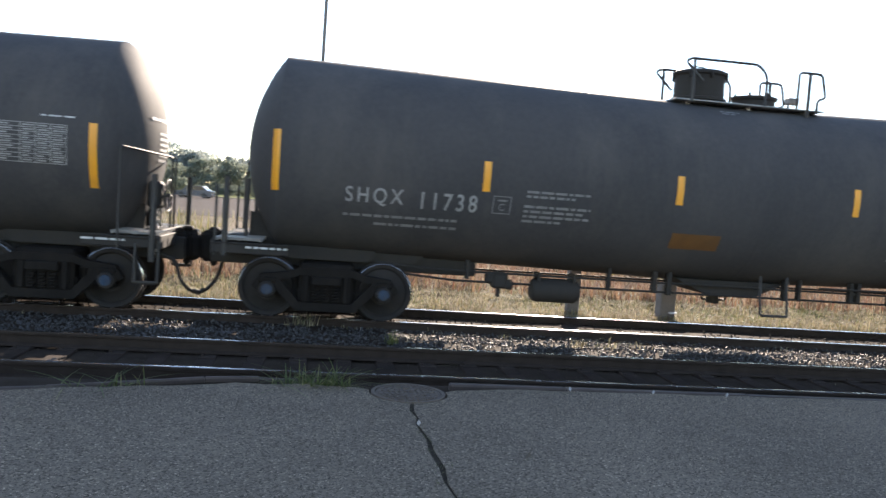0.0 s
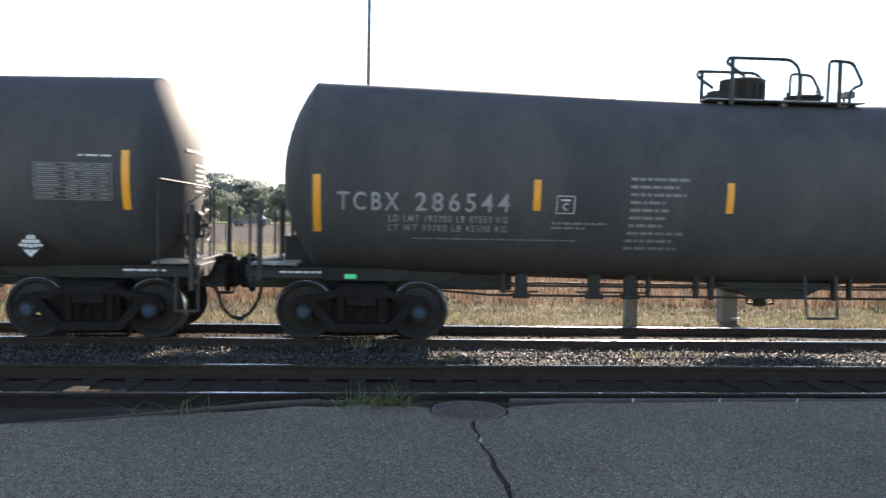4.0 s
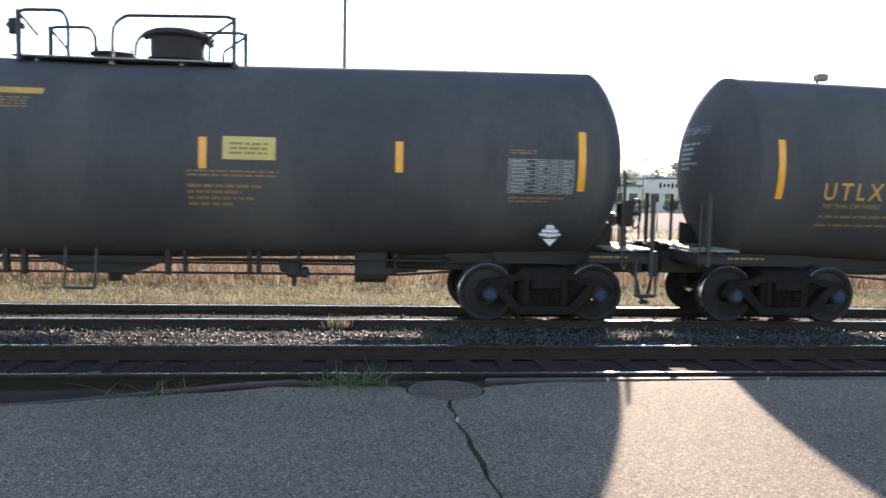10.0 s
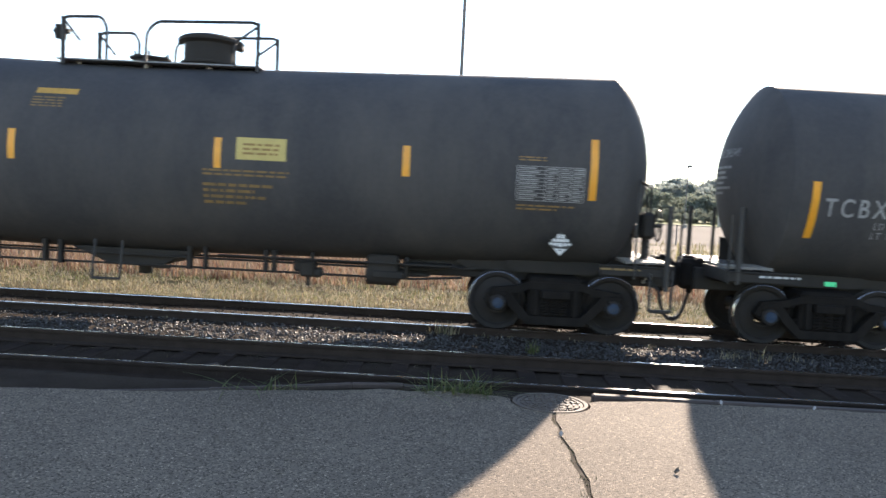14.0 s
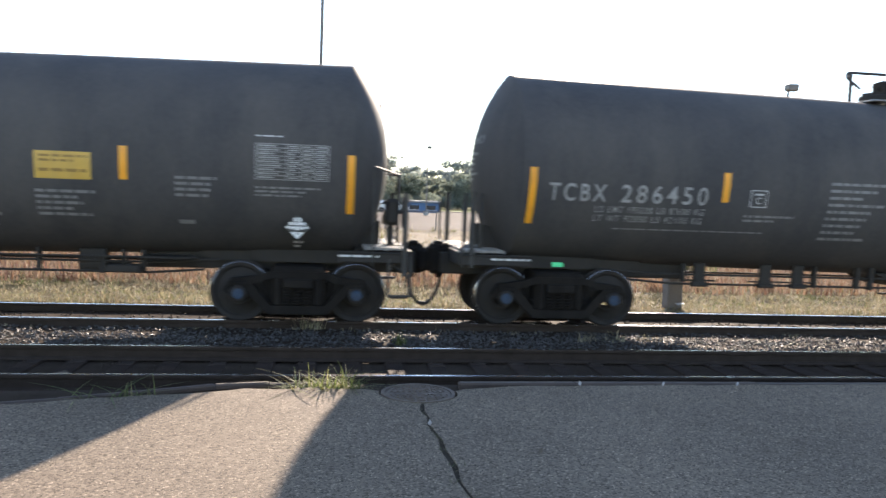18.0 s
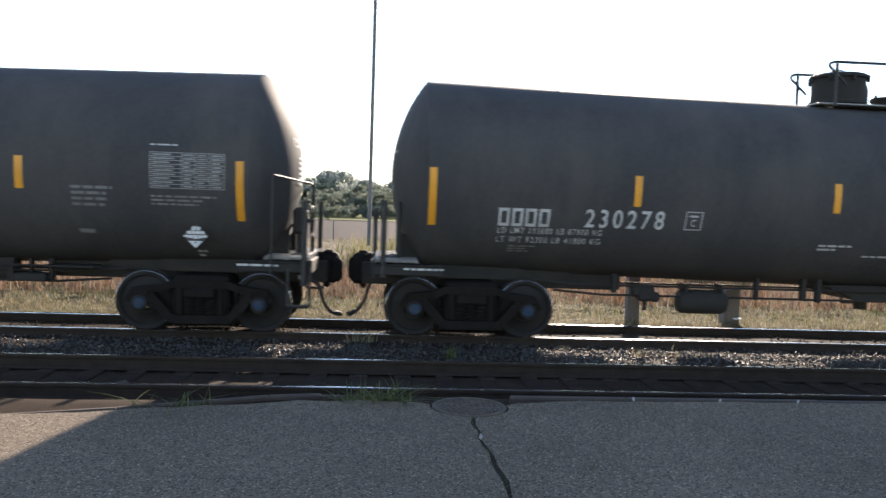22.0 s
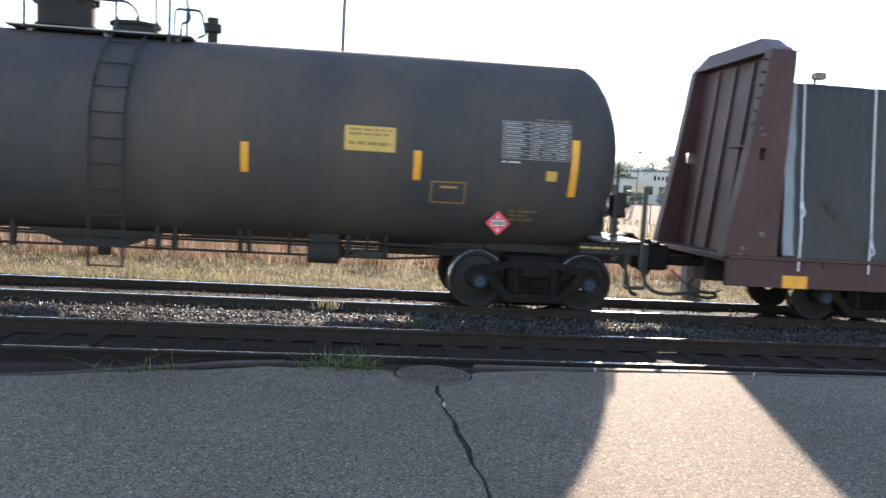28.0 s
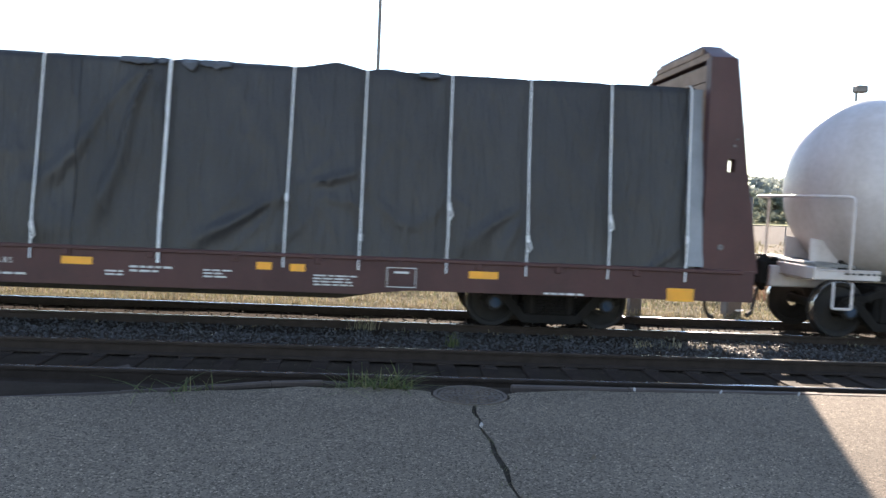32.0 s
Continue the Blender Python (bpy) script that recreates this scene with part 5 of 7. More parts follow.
def running_gear(car, brake_end=1, truck_x=TRUCK, pale=False, kind="tall"):
    """Everything below and at the ends of a tank car."""
    for s in (-1, 1):
        m = pose(0, 0, 0, 0, 0, 0 if s > 0 else 180)
        truck(car, s * truck_x)
        sill = part("stub_sill", repainted(stub_mesh, TANK_GREY) if pale else stub_mesh, car, m)
        part("bolster_saddle", repainted(saddle_mesh, TANK_GREY) if pale else saddle_mesh, sill)
        part("bolster_saddle", saddle_mesh, sill, Matrix.Diagonal((1, -1, 1, 1)))
        fr = part("end_frame", repainted(platform_mesh, TANK_GREY) if pale else platform_mesh, car, m)
        part("deck_grating", grate_mesh, fr, None, "pale galvanised deck grating")
        for me in pale_rails if pale else handrail_meshes if s == brake_end else post_meshes:
            part(me.name.split(".")[0], me, fr)
        for me in () if pale or s != brake_end else step_meshes:
            part("corner_step", me, fr)
        part("coupler", coupler_mesh, car, m, "rusty knuckle coupler")
        part("air_hose", hose_mesh, car, m, "black rubber air hose")
        if s == brake_end and not pale:
            bx = part("brake_housing", brake_box_mesh, car, pose(s * 8.28, -0.55, 1.75, 0, 0, 0))
            part("brake_wheel", brake_wheel_mesh, bx, pose(s * 0.18, 0, 0))
            part("brake_chain", chain_mesh, bx, pose(0, 0, 0), "galvanised brake chain")
            part("retaining_valve", retainer_mesh, bx, pose(-s * 0.05, 0.5, -0.1), "bare steel retaining valve with its pipe")
    for n, ms in (("brake_pipe", PIPES), ("pipe_hanger", HANGERS)):
        for me in ms:
            part(n, me, car)
    part("lever_tray", tray_mesh, car)
    if kind == "tall":
        part("air_reservoir", res_mesh, car, pose(-3.1, -0.55, 0.62))
        part("brake_valve", valve_mesh, car, pose(-4.05, -0.55, 0.74))
        part("brake_cylinder", cylr_mesh, car, pose(3.55, -0.55, 0.77))
    elif kind == "flared":
        part("brake_valve", valve_mesh, car, pose(2.9, -0.55, 0.78))
        part("brake_cylinder", cylr_mesh, car, pose(4.15, -0.55, 0.77))
    else:
        part("brake_cylinder", cylr_mesh, car, pose(3.75, -0.45, 0.82) @ Matrix.Diagonal((0.75, 0.75, 0.75, 1)))
        for x in (-4.3, -3.1, -2.5):
            part("bracket", bracket_mesh, car, pose(x, -0.6, 0))
    part("bottom_skid", skid_mesh, car)


def on_shell(tank):
    """Places on the side of one tank, round the turn of its own heads."""
    ends, dish = HEADS[tank.name]

    def at(x, z, off=0.004):
        rim, depth = ends[0 if x < 0 else 1]
        deep = min(0.9, max(0.0, (abs(x) - rim) / depth)) ** (1 / dish[0 if x < 0 else 1])
        zc, r = ZC + FALL * abs(x), R * math.sqrt(1 - deep * deep)
        a = math.asin(max(-0.999, min(0.999, (z - zc) / r)))
        return (x, -(r + off) * math.cos(a), zc + (r + off) * math.sin(a))
    return at


def stripes(tank, spec):
    for x, z0, z1 in spec:
        plate("reflective_stripe", x - 0.055, x + 0.055, z0, z1, STRIPE, tank, on_shell(tank), 0.006, "orange reflective stripe")


HEADS = {}


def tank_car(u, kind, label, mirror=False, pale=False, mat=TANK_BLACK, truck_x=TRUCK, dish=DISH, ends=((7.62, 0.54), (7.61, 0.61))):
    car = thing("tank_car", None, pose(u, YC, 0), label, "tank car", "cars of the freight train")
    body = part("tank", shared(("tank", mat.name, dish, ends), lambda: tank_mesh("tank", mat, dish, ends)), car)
    HEADS[body.name] = (ends, dish)
    top_fittings(body, kind, mirror)
    running_gear(car, -1 if pale else 1, truck_x, pale, kind)
    CARS.append((car, u))
    return car, body


def on_head(s, rim, depth, firm):
    """Places on the dished head at either end, across and up."""
    def at(u, z, off=0.004):
        r = min(1.0, math.hypot(u, z - ZC - FALL * rim) / R)
        return (s * (rim + depth * math.sqrt(1 - r * r) ** firm + off), s * u, z)
    return at


def head_marks(tank, words, high, lit_ink=WHITE_INK):
    """The car's marks stencilled on both heads, with rows of fine print under them."""
    ends, dish = HEADS[tank.name]
    for k, s in enumerate((-1, 1)):
        at, z = on_head(s, ends[k][0], ends[k][1], dish[k]), ZC + 0.14 + high
        # leading head is in shade: its dimness is put into a fainter ink
        ink = lit_ink if s > 0 else FAINT_INK
        if words:
            lettering(words, -0.52, 0.5, z, z + 0.14, ink, tank, at)
        else:
            bars(-0.6, 0.6, z, z + 0.1, 1, ink, tank, at, 41 + s, True, 0.01)
        bars(-0.3, 0.36, z - 0.62, z - 0.12, 6, ink, tank, at, 31 + s, True, 0.01)


def head_placard(tank, u, z):
    """A small diamond placard low on the trailing head."""
    ends, dish = HEADS[tank.name]
    x, y, z = on_head(1, ends[1][0], ends[1][1], dish[1])(u, z, 0.03)
    tilt = pose(x, y, z, 0, 18, 0) @ Matrix.Rotation(math.pi / 4, 4, "X")
    g = Geo().box((0, 0, 0), (0.03, 0.26, 0.26), 0.006, tilt, 0).box((0.018, 0, 0), (0.006, 0.2, 0.2), 0.0, tilt, 1)
    part("head_placard", g.mesh("head_placard", FRAME_BLACK, WHITE_SIGN, smooth=0), tank, None, "white diamond placard in a dark holder")


def end_marks(tank, ink, words="", high=0.3):
    """Small stencils over the trucks and on the end sills."""
    for s in (-1, 1):
        bars(s * 7.75 - 0.3, s * 7.75 + 0.3, 1.06, 1.12, 1, ink, tank, on_side(-1.395), 5 + s)
        bars(s * 6.98 - 0.1, s * 6.98 + 0.1, 1.15, 1.24, 2, WORN_INK, tank, on_side(-0.525), 9 + s)
    if ink is not BLACK_INK:
        head_marks(tank, words, high)


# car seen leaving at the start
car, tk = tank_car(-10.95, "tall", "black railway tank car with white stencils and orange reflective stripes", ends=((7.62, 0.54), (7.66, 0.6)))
table_sign(6.2, 7.25, 2.1, 2.64, tk)
stripes(tk, [(7.6, 1.8, 2.7), (4.5, 2.1, 2.56)])
bars(6.9, 7.35, 2.74, 2.78, 1, WHITE_INK, tk)
end_marks(tk, WHITE_INK)

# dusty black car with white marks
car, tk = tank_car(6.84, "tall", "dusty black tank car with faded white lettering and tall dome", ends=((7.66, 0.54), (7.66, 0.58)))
stripes(tk, [(-7.68, 1.96, 2.84), (-4.56, 2.16, 2.61), (-1.49, 2.17, 2.62), (1.52, 2.19, 2.63), (4.55, 2.19, 2.63), (7.52, 1.97, 2.82)])
lettering("SHQX", -6.65, -5.79, 1.83, 2.1, WORN_INK, tk)
lettering("11738", -5.52, -4.67, 1.83, 2.09, WORN_INK, tk)
bars(-6.67, -4.94, 1.64, 1.72, 1, FAINT_INK, tk, seed=21)
bars(-6.2, -4.94, 1.52, 1.6, 1, FAINT_INK, tk, seed=22)
code_box(-4.43, -4.15, 1.84, 2.11, FAINT_INK, tk)
bars(-3.92, -2.93, 2.1, 2.24, 2, FAINT_INK, tk, seed=23)
bars(-3.94, -2.89, 1.72, 2.02, 4, FAINT_INK, tk, seed=24)
plate("orange_panel", -1.48, -0.66, 1.48, 1.73, ORANGE_PANEL, tk, label="faded orange painted panel")
bars(2.41, 4.61, 2.7, 2.86, 2, WHITE_INK, tk, seed=25)
bars(2.42, 3.68, 2.31, 2.62, 4, FAINT_INK, tk, seed=26)
bars(3.77, 4.21, 2.48, 2.62, 2, FAINT_INK, tk, seed=27)
bars(2.4, 3.45, 2.03, 2.26, 3, FAINT_INK, tk, seed=28)
bars(2.4, 4.22, 1.82, 1.98, 2, FAINT_INK, tk, seed=29)
bars(2.38, 3.3, 1.48, 1.76, 4, FAINT_INK, tk, seed=30)
table_sign(6.25, 7.32, 2.1, 2.62, tk, FAINT_INK)
bars(6.86, 7.32, 2.71, 2.76, 1, WHITE_INK, tk)
bars(-0.55, -0.2, 3.72, 3.8, 2, FAINT_INK, tk)
placard(6.1, 1.43, tk, "corrosive")
end_marks(tk, WHITE_INK)
bottom_steps(car, 0.32, 0.8, 0.45)


def white_code_car(u, number, load, tare, mirror, ends=((7.62, 0.54), (7.61, 0.61))):
    """The black cars with white lettering and a low manway."""
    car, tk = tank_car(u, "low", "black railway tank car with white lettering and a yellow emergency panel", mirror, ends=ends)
    lettering("TCBX", -7.22, -6.31, 2.03, 2.3, WORN_INK, tk)
    lettering(number, -6.07, -4.66, 2.03, 2.31, WORN_INK, tk)
    lettering(load, -6.46, -4.68, 1.87, 1.97, WORN_INK, tk)
    lettering(tare, -6.46, -4.68, 1.73, 1.83, WORN_INK, tk)
    code_box(-3.95, -3.67, 2.03, 2.3, WHITE_INK, tk)
    bars(-4.0, -3.16, 1.78, 1.92, 2, FAINT_INK, tk, seed=31)
    bars(-6.1, -3.6, 1.6, 1.64, 1, FAINT_INK, tk, seed=36)
    table_sign(6.22, 7.27, 2.18, 2.69, tk, WORN_INK)
    bars(6.22, 6.6, 2.78, 2.82, 1, WHITE_INK, tk)
    bars(6.22, 7.15, 1.92, 2.09, 3, FAINT_INK, tk, seed=32)
    bars(5.1, 5.68, 1.87, 2.2, 4, FAINT_INK, tk, seed=33)
    bars(3.2, 4.0, 1.54, 1.95, 5, FAINT_INK, tk, seed=34)
    p = plate("emergency_panel", 3.22, 3.97, 2.08, 2.46, YELLOW, tk, label="yellow emergency telephone panel with small lettering")
    bars(3.28, 3.92, 2.13, 2.27, 1, PANEL_INK, p, seed=35, off=0.01)
    bars(3.28, 3.92, 2.3, 2.43, 2, PANEL_INK, p, seed=38, off=0.01)
    plate("red_mark", 5.12, 5.34, 1.49, 1.55, FAINT_INK, tk)
    placard(6.83, 1.49, tk, "corrosive")
    bars(6.76, 6.9, 1.14, 1.28, 2, WHITE_INK, tk)
    plate("green_tag", -7.1, -6.93, 1.0, 1.07, GREEN_TAG, tk, on_side(-1.4), label="bright green tag")
    end_marks(tk, WHITE_INK, "TCBX " + number, 0.36)
    head_placard(tk, 0.0, ZC - 0.9)
    sx = (0.28, 0.8) if not mirror else (-0.85, -0.35)
    bottom_steps(car, sx[0], sx[1], 0.42)
    return car, tk


car, tk = white_code_car(24.6, "286544", "LD LMT 192300 LB 87550 KG", "LT WT 93700 LB 42500 KG", False)
stripes(tk, [(-7.52, 1.7, 2.54), (-4.25, 2.07, 2.53), (-1.27, 2.08, 2.54), (1.86, 2.08, 2.54), (4.34, 2.08, 2.54), (7.44, 1.68, 2.55)])
bars(-2.82, -1.89, 1.46, 2.63, 10, FAINT_INK, tk, seed=41)
bars(1.87, 2.69, 1.51, 1.92, 5, FAINT_INK, tk, seed=42)

# cars with yellow lettering


def yellow_code_car(u, number, ends):
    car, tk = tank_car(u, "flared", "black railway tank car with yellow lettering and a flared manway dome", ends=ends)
    stripes(tk, [(-7.3, 2.04, 2.96), (-4.15, 2.28, 2.73), (-1.46, 2.29, 2.74), (1.67, 2.3, 2.75), (4.49, 2.31, 2.76), (7.25, 2.09, 2.98)])
    lettering("UTLX", -6.56, -5.57, 2.04, 2.31, YELLOW_INK, tk)
    lettering(number, -5.43, -4.42, 2.04, 2.31, YELLOW_INK, tk)
    lettering("THE TANK CAR PEOPLE", -6.55, -5.57, 1.91, 1.98, YELLOW_INK, tk)
    bars(-6.56, -5.2, 1.74, 1.82, 1, FAINT_YELLOW, tk, seed=51)
    bars(-6.56, -5.2, 1.6, 1.68, 1, FAINT_YELLOW, tk, seed=52)
    code_box(-4.01, -3.72, 2.04, 2.3, FAINT_YELLOW, tk)
    plate("yellow_stencil", -1.24, -0.6, 3.31, 3.4, YELLOW_INK, tk)
    bars(-1.26, -0.72, 3.09, 3.27, 4, FAINT_YELLOW, tk, seed=53)
    p = plate("emergency_panel", 1.95, 2.7, 2.44, 2.77, PALE_YELLOW, tk, label="pale yellow emergency panel with small lettering")
    bars(2.05, 2.6, 2.5, 2.7, 3, PANEL_INK, p, seed=54, off=0.01)
    bars(1.45, 2.75, 2.18, 2.3, 2, FAINT_YELLOW, tk, seed=55)
    bars(1.45, 2.5, 1.75, 2.1, 4, FAINT_YELLOW, tk, seed=56)
    table_sign(6.13, 7.12, 2.05, 2.55, tk, WORN_INK)
    bars(6.15, 6.55, 2.62, 2.7, 2, FAINT_YELLOW, tk, seed=57)
    bars(6.15, 7.0, 1.9, 2.0, 2, FAINT_YELLOW, tk, seed=58)
    placard(6.85, 1.42, tk, "corrosive")
    end_marks(tk, FAINT_YELLOW, "UTLX " + number, 0.56)
    bottom_steps(car, -0.42, 0.02, 0.5)


yellow_code_car(42.27, "684460", ((7.69, 0.54), (7.62, 0.61)))
yellow_code_car(60.0, "684521", ((7.62, 0.54), (7.68, 0.62)))

car, tk = white_code_car(77.85, "286548", "LD LMT 192600 LB 87350 KG", "LT WT 93400 LB 42350 KG", True, ((7.7, 0.56), (7.61, 0.61)))
stripes(tk, [(-7.37, 1.7, 2.53), (-4.22, 2.1, 2.55), (-1.88, 2.1, 2.55), (1.33, 2.1, 2.56), (4.4, 2.1, 2.57), (7.6, 1.71, 2.57)])
bars(-2.93, -2.02, 1.52, 1.96, 5, FAINT_INK, tk, seed=43)
bars(1.85, 2.6, 2.3, 3.28, 9, WORN_INK, tk, seed=44)
p = plate("yellow_notice", 1.8, 2.43, 1.66, 2.2, YELLOW, tk, label="square yellow notice with a white inset")
plate("white_inset", 2.05, 2.38, 1.73, 2.03, WHITE_SIGN, p, off=0.01)
bars(1.83, 2.7, 1.36, 1.6, 3, FAINT_INK, tk, seed=45)

car, tk = white_code_car(95.67, "286450", "LD LMT 193200 LB 87600 KG", "LT WT 92800 LB 42100 KG", False)
stripes(tk, [(-7.48, 1.66, 2.52), (-4.37, 2.09, 2.55), (-1.26, 2.1, 2.56), (2.02, 2.1, 2.57), (4.39, 2.11, 2.57), (7.49, 1.73, 2.6)])
bars(-2.6, -1.6, 1.5, 2.5, 9, FAINT_INK, tk, seed=46)

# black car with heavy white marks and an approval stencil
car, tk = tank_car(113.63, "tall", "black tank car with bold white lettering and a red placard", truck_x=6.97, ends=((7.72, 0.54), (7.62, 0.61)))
stripes(tk, [(-7.65, 1.77, 2.62), (-4.55, 2.14, 2.6), (-1.42, 2.14, 2.59), (1.63, 2.14, 2.59), (4.73, 2.14, 2.6), (7.7, 1.79, 2.64)])
block_mark(4, -6.66, -5.84, 1.79, 2.06, WHITE_INK, tk)
lettering("230278", -5.32, -4.1, 1.8, 2.08, WHITE_INK, tk)
lettering("LD LMT 193800 LB 87900 KG", -6.64, -5.03, 1.68, 1.77, WHITE_INK, tk)
lettering("LT WT 92200 LB 41800 KG", -6.64, -5.03, 1.54, 1.63, WHITE_INK, tk)
bars(-6.45, -6.02, 1.38, 1.5, 3, FAINT_INK, tk, seed=61)
code_box(-3.77, -3.51, 1.81, 2.09, WHITE_INK, tk)
lettering("FRA-AIP", 5.18, 5.71, 2.2, 2.33, WHITE_INK, tk)
table_sign(6.43, 7.47, 2.1, 2.62, tk)
bars(7.05, 7.47, 2.68, 2.74, 1, WHITE_INK, tk)
bars(3.23, 4.77, 1.72, 1.8, 1, WHITE_INK, tk, seed=62)
bars(3.23, 3.5, 1.66, 1.71, 1, WHITE_INK, tk, seed=63)
bars(-1.56, -1.03, 1.54, 1.66, 2, WHITE_INK, tk, seed=64)
bars(-0.79, 0.05, 1.45, 1.5, 1, WHITE_INK, tk, seed=65)
placard(6.24, 1.5, tk, "flammable")
end_marks(tk, WHITE_INK)
bottom_steps(car, 0.28, 0.8, 0.5)

# older car with yellow marks, a tall ladder and a vent; its shell lies nearly level
FALL = 0.008
car, tk = tank_car(131.55, "tall", "older black tank car with yellow lettering and a tall ladder", mat=TANK_OLD, dish=(1.25, 1.25), ends=((7.48, 0.7), (7.52, 0.74)))
stripes(tk, [(-7.2, 1.86, 2.71), (-2.42, 1.95, 2.38), (2.36, 1.96, 2.39), (4.86, 1.98, 2.41), (7.24, 1.85, 2.7)])
lettering("WCHX", -6.37, -5.46, 1.95, 2.22, YELLOW_INK, tk)
lettering("30034", -5.17, -4.21, 1.95, 2.22, YELLOW_INK, tk)
bars(-6.4, -4.7, 1.8, 1.87, 1, FAINT_YELLOW, tk, seed=71)
bars(-6.4, -4.7, 1.66, 1.73, 1, FAINT_YELLOW, tk, seed=72)
code_box(-3.96, -3.7, 1.92, 2.19, FAINT_YELLOW, tk)
plate("yellow_patch", -6.94, -6.78, 2.11, 2.26, YELLOW, tk)
p = plate("emergency_panel", 3.78, 4.52, 2.36, 2.72, YELLOW, tk, label="yellow emergency telephone panel with small lettering")
bars(3.84, 4.46, 2.4, 2.54, 1, PANEL_INK, p, seed=73, off=0.01)
bars(3.84, 4.46, 2.57, 2.7, 2, PANEL_INK, p, seed=74, off=0.01)
table_sign(6.12, 7.15, 2.38, 2.93, tk)
bars(6.65, 7.12, 2.95, 3.0, 1, FAINT_YELLOW, tk, seed=75)
bars(6.33, 6.75, 1.42, 1.62, 3, FAINT_YELLOW, tk, seed=76)
bars(6.12, 6.4, 2.3, 2.35, 1, WHITE_INK, tk)
plate("yellow_patch", 6.82, 6.98, 2.07, 2.22, YELLOW, tk)
code_box(5.09, 5.61, 1.66, 1.98, YELLOW_INK, tk, "")
placard(6.16, 1.39, tk, "flammable")
end_marks(tk, YELLOW_INK)
part("centre_ladder", ladder_geo(0.25, 0.72, 0.5).mesh("centre_ladder", FRAME_BLACK), car)
part("vent", Geo().lathe([(3.9, 0.09), (4.12, 0.09), (4.14, 0.15), (4.26, 0.15), (4.28, 0.1), (4.36, 0.1), (4.36, 0.002)], (0, 0, 0), "z", 14).mesh("vent", FRAME_BLACK), tk, pose(1.6, 0, 0))

# pale car coming last
car, tk = tank_car(171.2, "tall", "pale grey weathered railway tank car", pale=True, mat=TANK_GREY, dish=(1.0, 1.0), ends=((6.95, 1.25), (6.95, 1.25)))
stripes(tk, [(-4.5, 2.1, 2.55)])
end_marks(tk, BLACK_INK)

# ---- bulkhead flat car with a wrapped load ----
UJ = 151.4
CROWN = 4.55                   # top of the end bulkheads
flat = thing("bulkhead_flat_car", None, pose(UJ, YC, 0), "brown bulkhead flat car with orange reflectors and white lettering", "flat car", "cars of the freight train")
CARS.append((flat, UJ))
for s in (-1, 1):
    truck(flat, s * 7.2, 0.42)
    m = pose(0, 0, 0, 0, 0, 0 if s > 0 else 180)
    part("coupler", coupler_mesh, flat, m @ pose(2.1 if s < 0 else 1.5, 0, -0.1), "rusty knuckle coupler")
    part("drawbar", Geo().box((s * 10.2, 0, 0.84), (0.85, 0.2, 0.16), 0.02).mesh("drawbar", CAST_STEEL), flat)
    if s > 0:
        part("air_hose", hose_mesh, flat, m @ pose(1.35, 0, -0.05), "black rubber air hose")
    else:
        loop = [(-10.98, -0.3, 0.72), (-10.93, -0.32, 0.5), (-10.8, -0.36, 0.32), (-10.55, -0.4, 0.27), (-10.25, -0.42, 0.31), (-9.95, -0.44, 0.35), (-9.68, -0.42, 0.33), (-9.6, -0.36, 0.26), (-9.78, -0.3, 0.22), (-10.0, -0.3, 0.27), (-10.12, -0.3, 0.42), (-10.0, -0.3, 0.62)]
        part("air_hose", Geo().tube(bent(loop, 0.1, 4), 0.028, 8).mesh("air_hose", RUBBER), flat, None, "long looping black rubber air hose")
        part("uncoupling_lever", Geo().tube(bent([(-10.0, -1.3, 0.5), (-10.25, -1.3, 0.42), (-10.3, -0.6, 0.5), (-10.45, -0.3, 0.7)], 0.08, 4), 0.014, 6).mesh("uncoupling_lever", FRAME_BLACK), flat)
sill = [(-10.05, 0.6), (-10.05, 1.08), (10.25, 1.08), (10.25, 0.6), (5.0, 0.6), (4.2, 0.52), (-4.2, 0.52), (-5.0, 0.6)]
deck = part("deck", Geo().box((0, 0, 1.02), (20.1, 2.84, 0.1), 0.01).mesh("deck", CAR_BROWN), flat)
for y in (-1.46, 1.46):
    side = part("side_sill", clean_normals(Geo().prism(sill, y - 0.04, y + 0.04).mesh("side_sill", CAR_BROWN)), flat)
    part("deck_edge", Geo().box((0, y, 1.06), (20.1, 0.16, 0.06), 0.01).mesh("deck_edge", CAR_BROWN), side)
    for x in spaced(-8.4, 8.4, 14):
        part("stake_pocket", Geo().box((x, y * 1.035, 1.0), (0.1, 0.05, 0.12), 0.012).mesh("stake_pocket", CAR_BROWN), side)
part("centre_sill", clean_normals(Geo().box((0, 0, 0.75), (19.6, 0.5, 0.45), 0.02).prism([(-5.4, 0.64), (-3.9, 0.37), (3.9, 0.37), (5.4, 0.64)], -0.9, 0.9).mesh("centre_sill", FRAME_BLACK)), flat)
for x in spaced(-9, 9, 18):
    part("cross_bearer", Geo().box((x, 0, 0.86), (0.1, 2.8, 0.24)).mesh("cross_bearer", CAR_BROWN), deck)
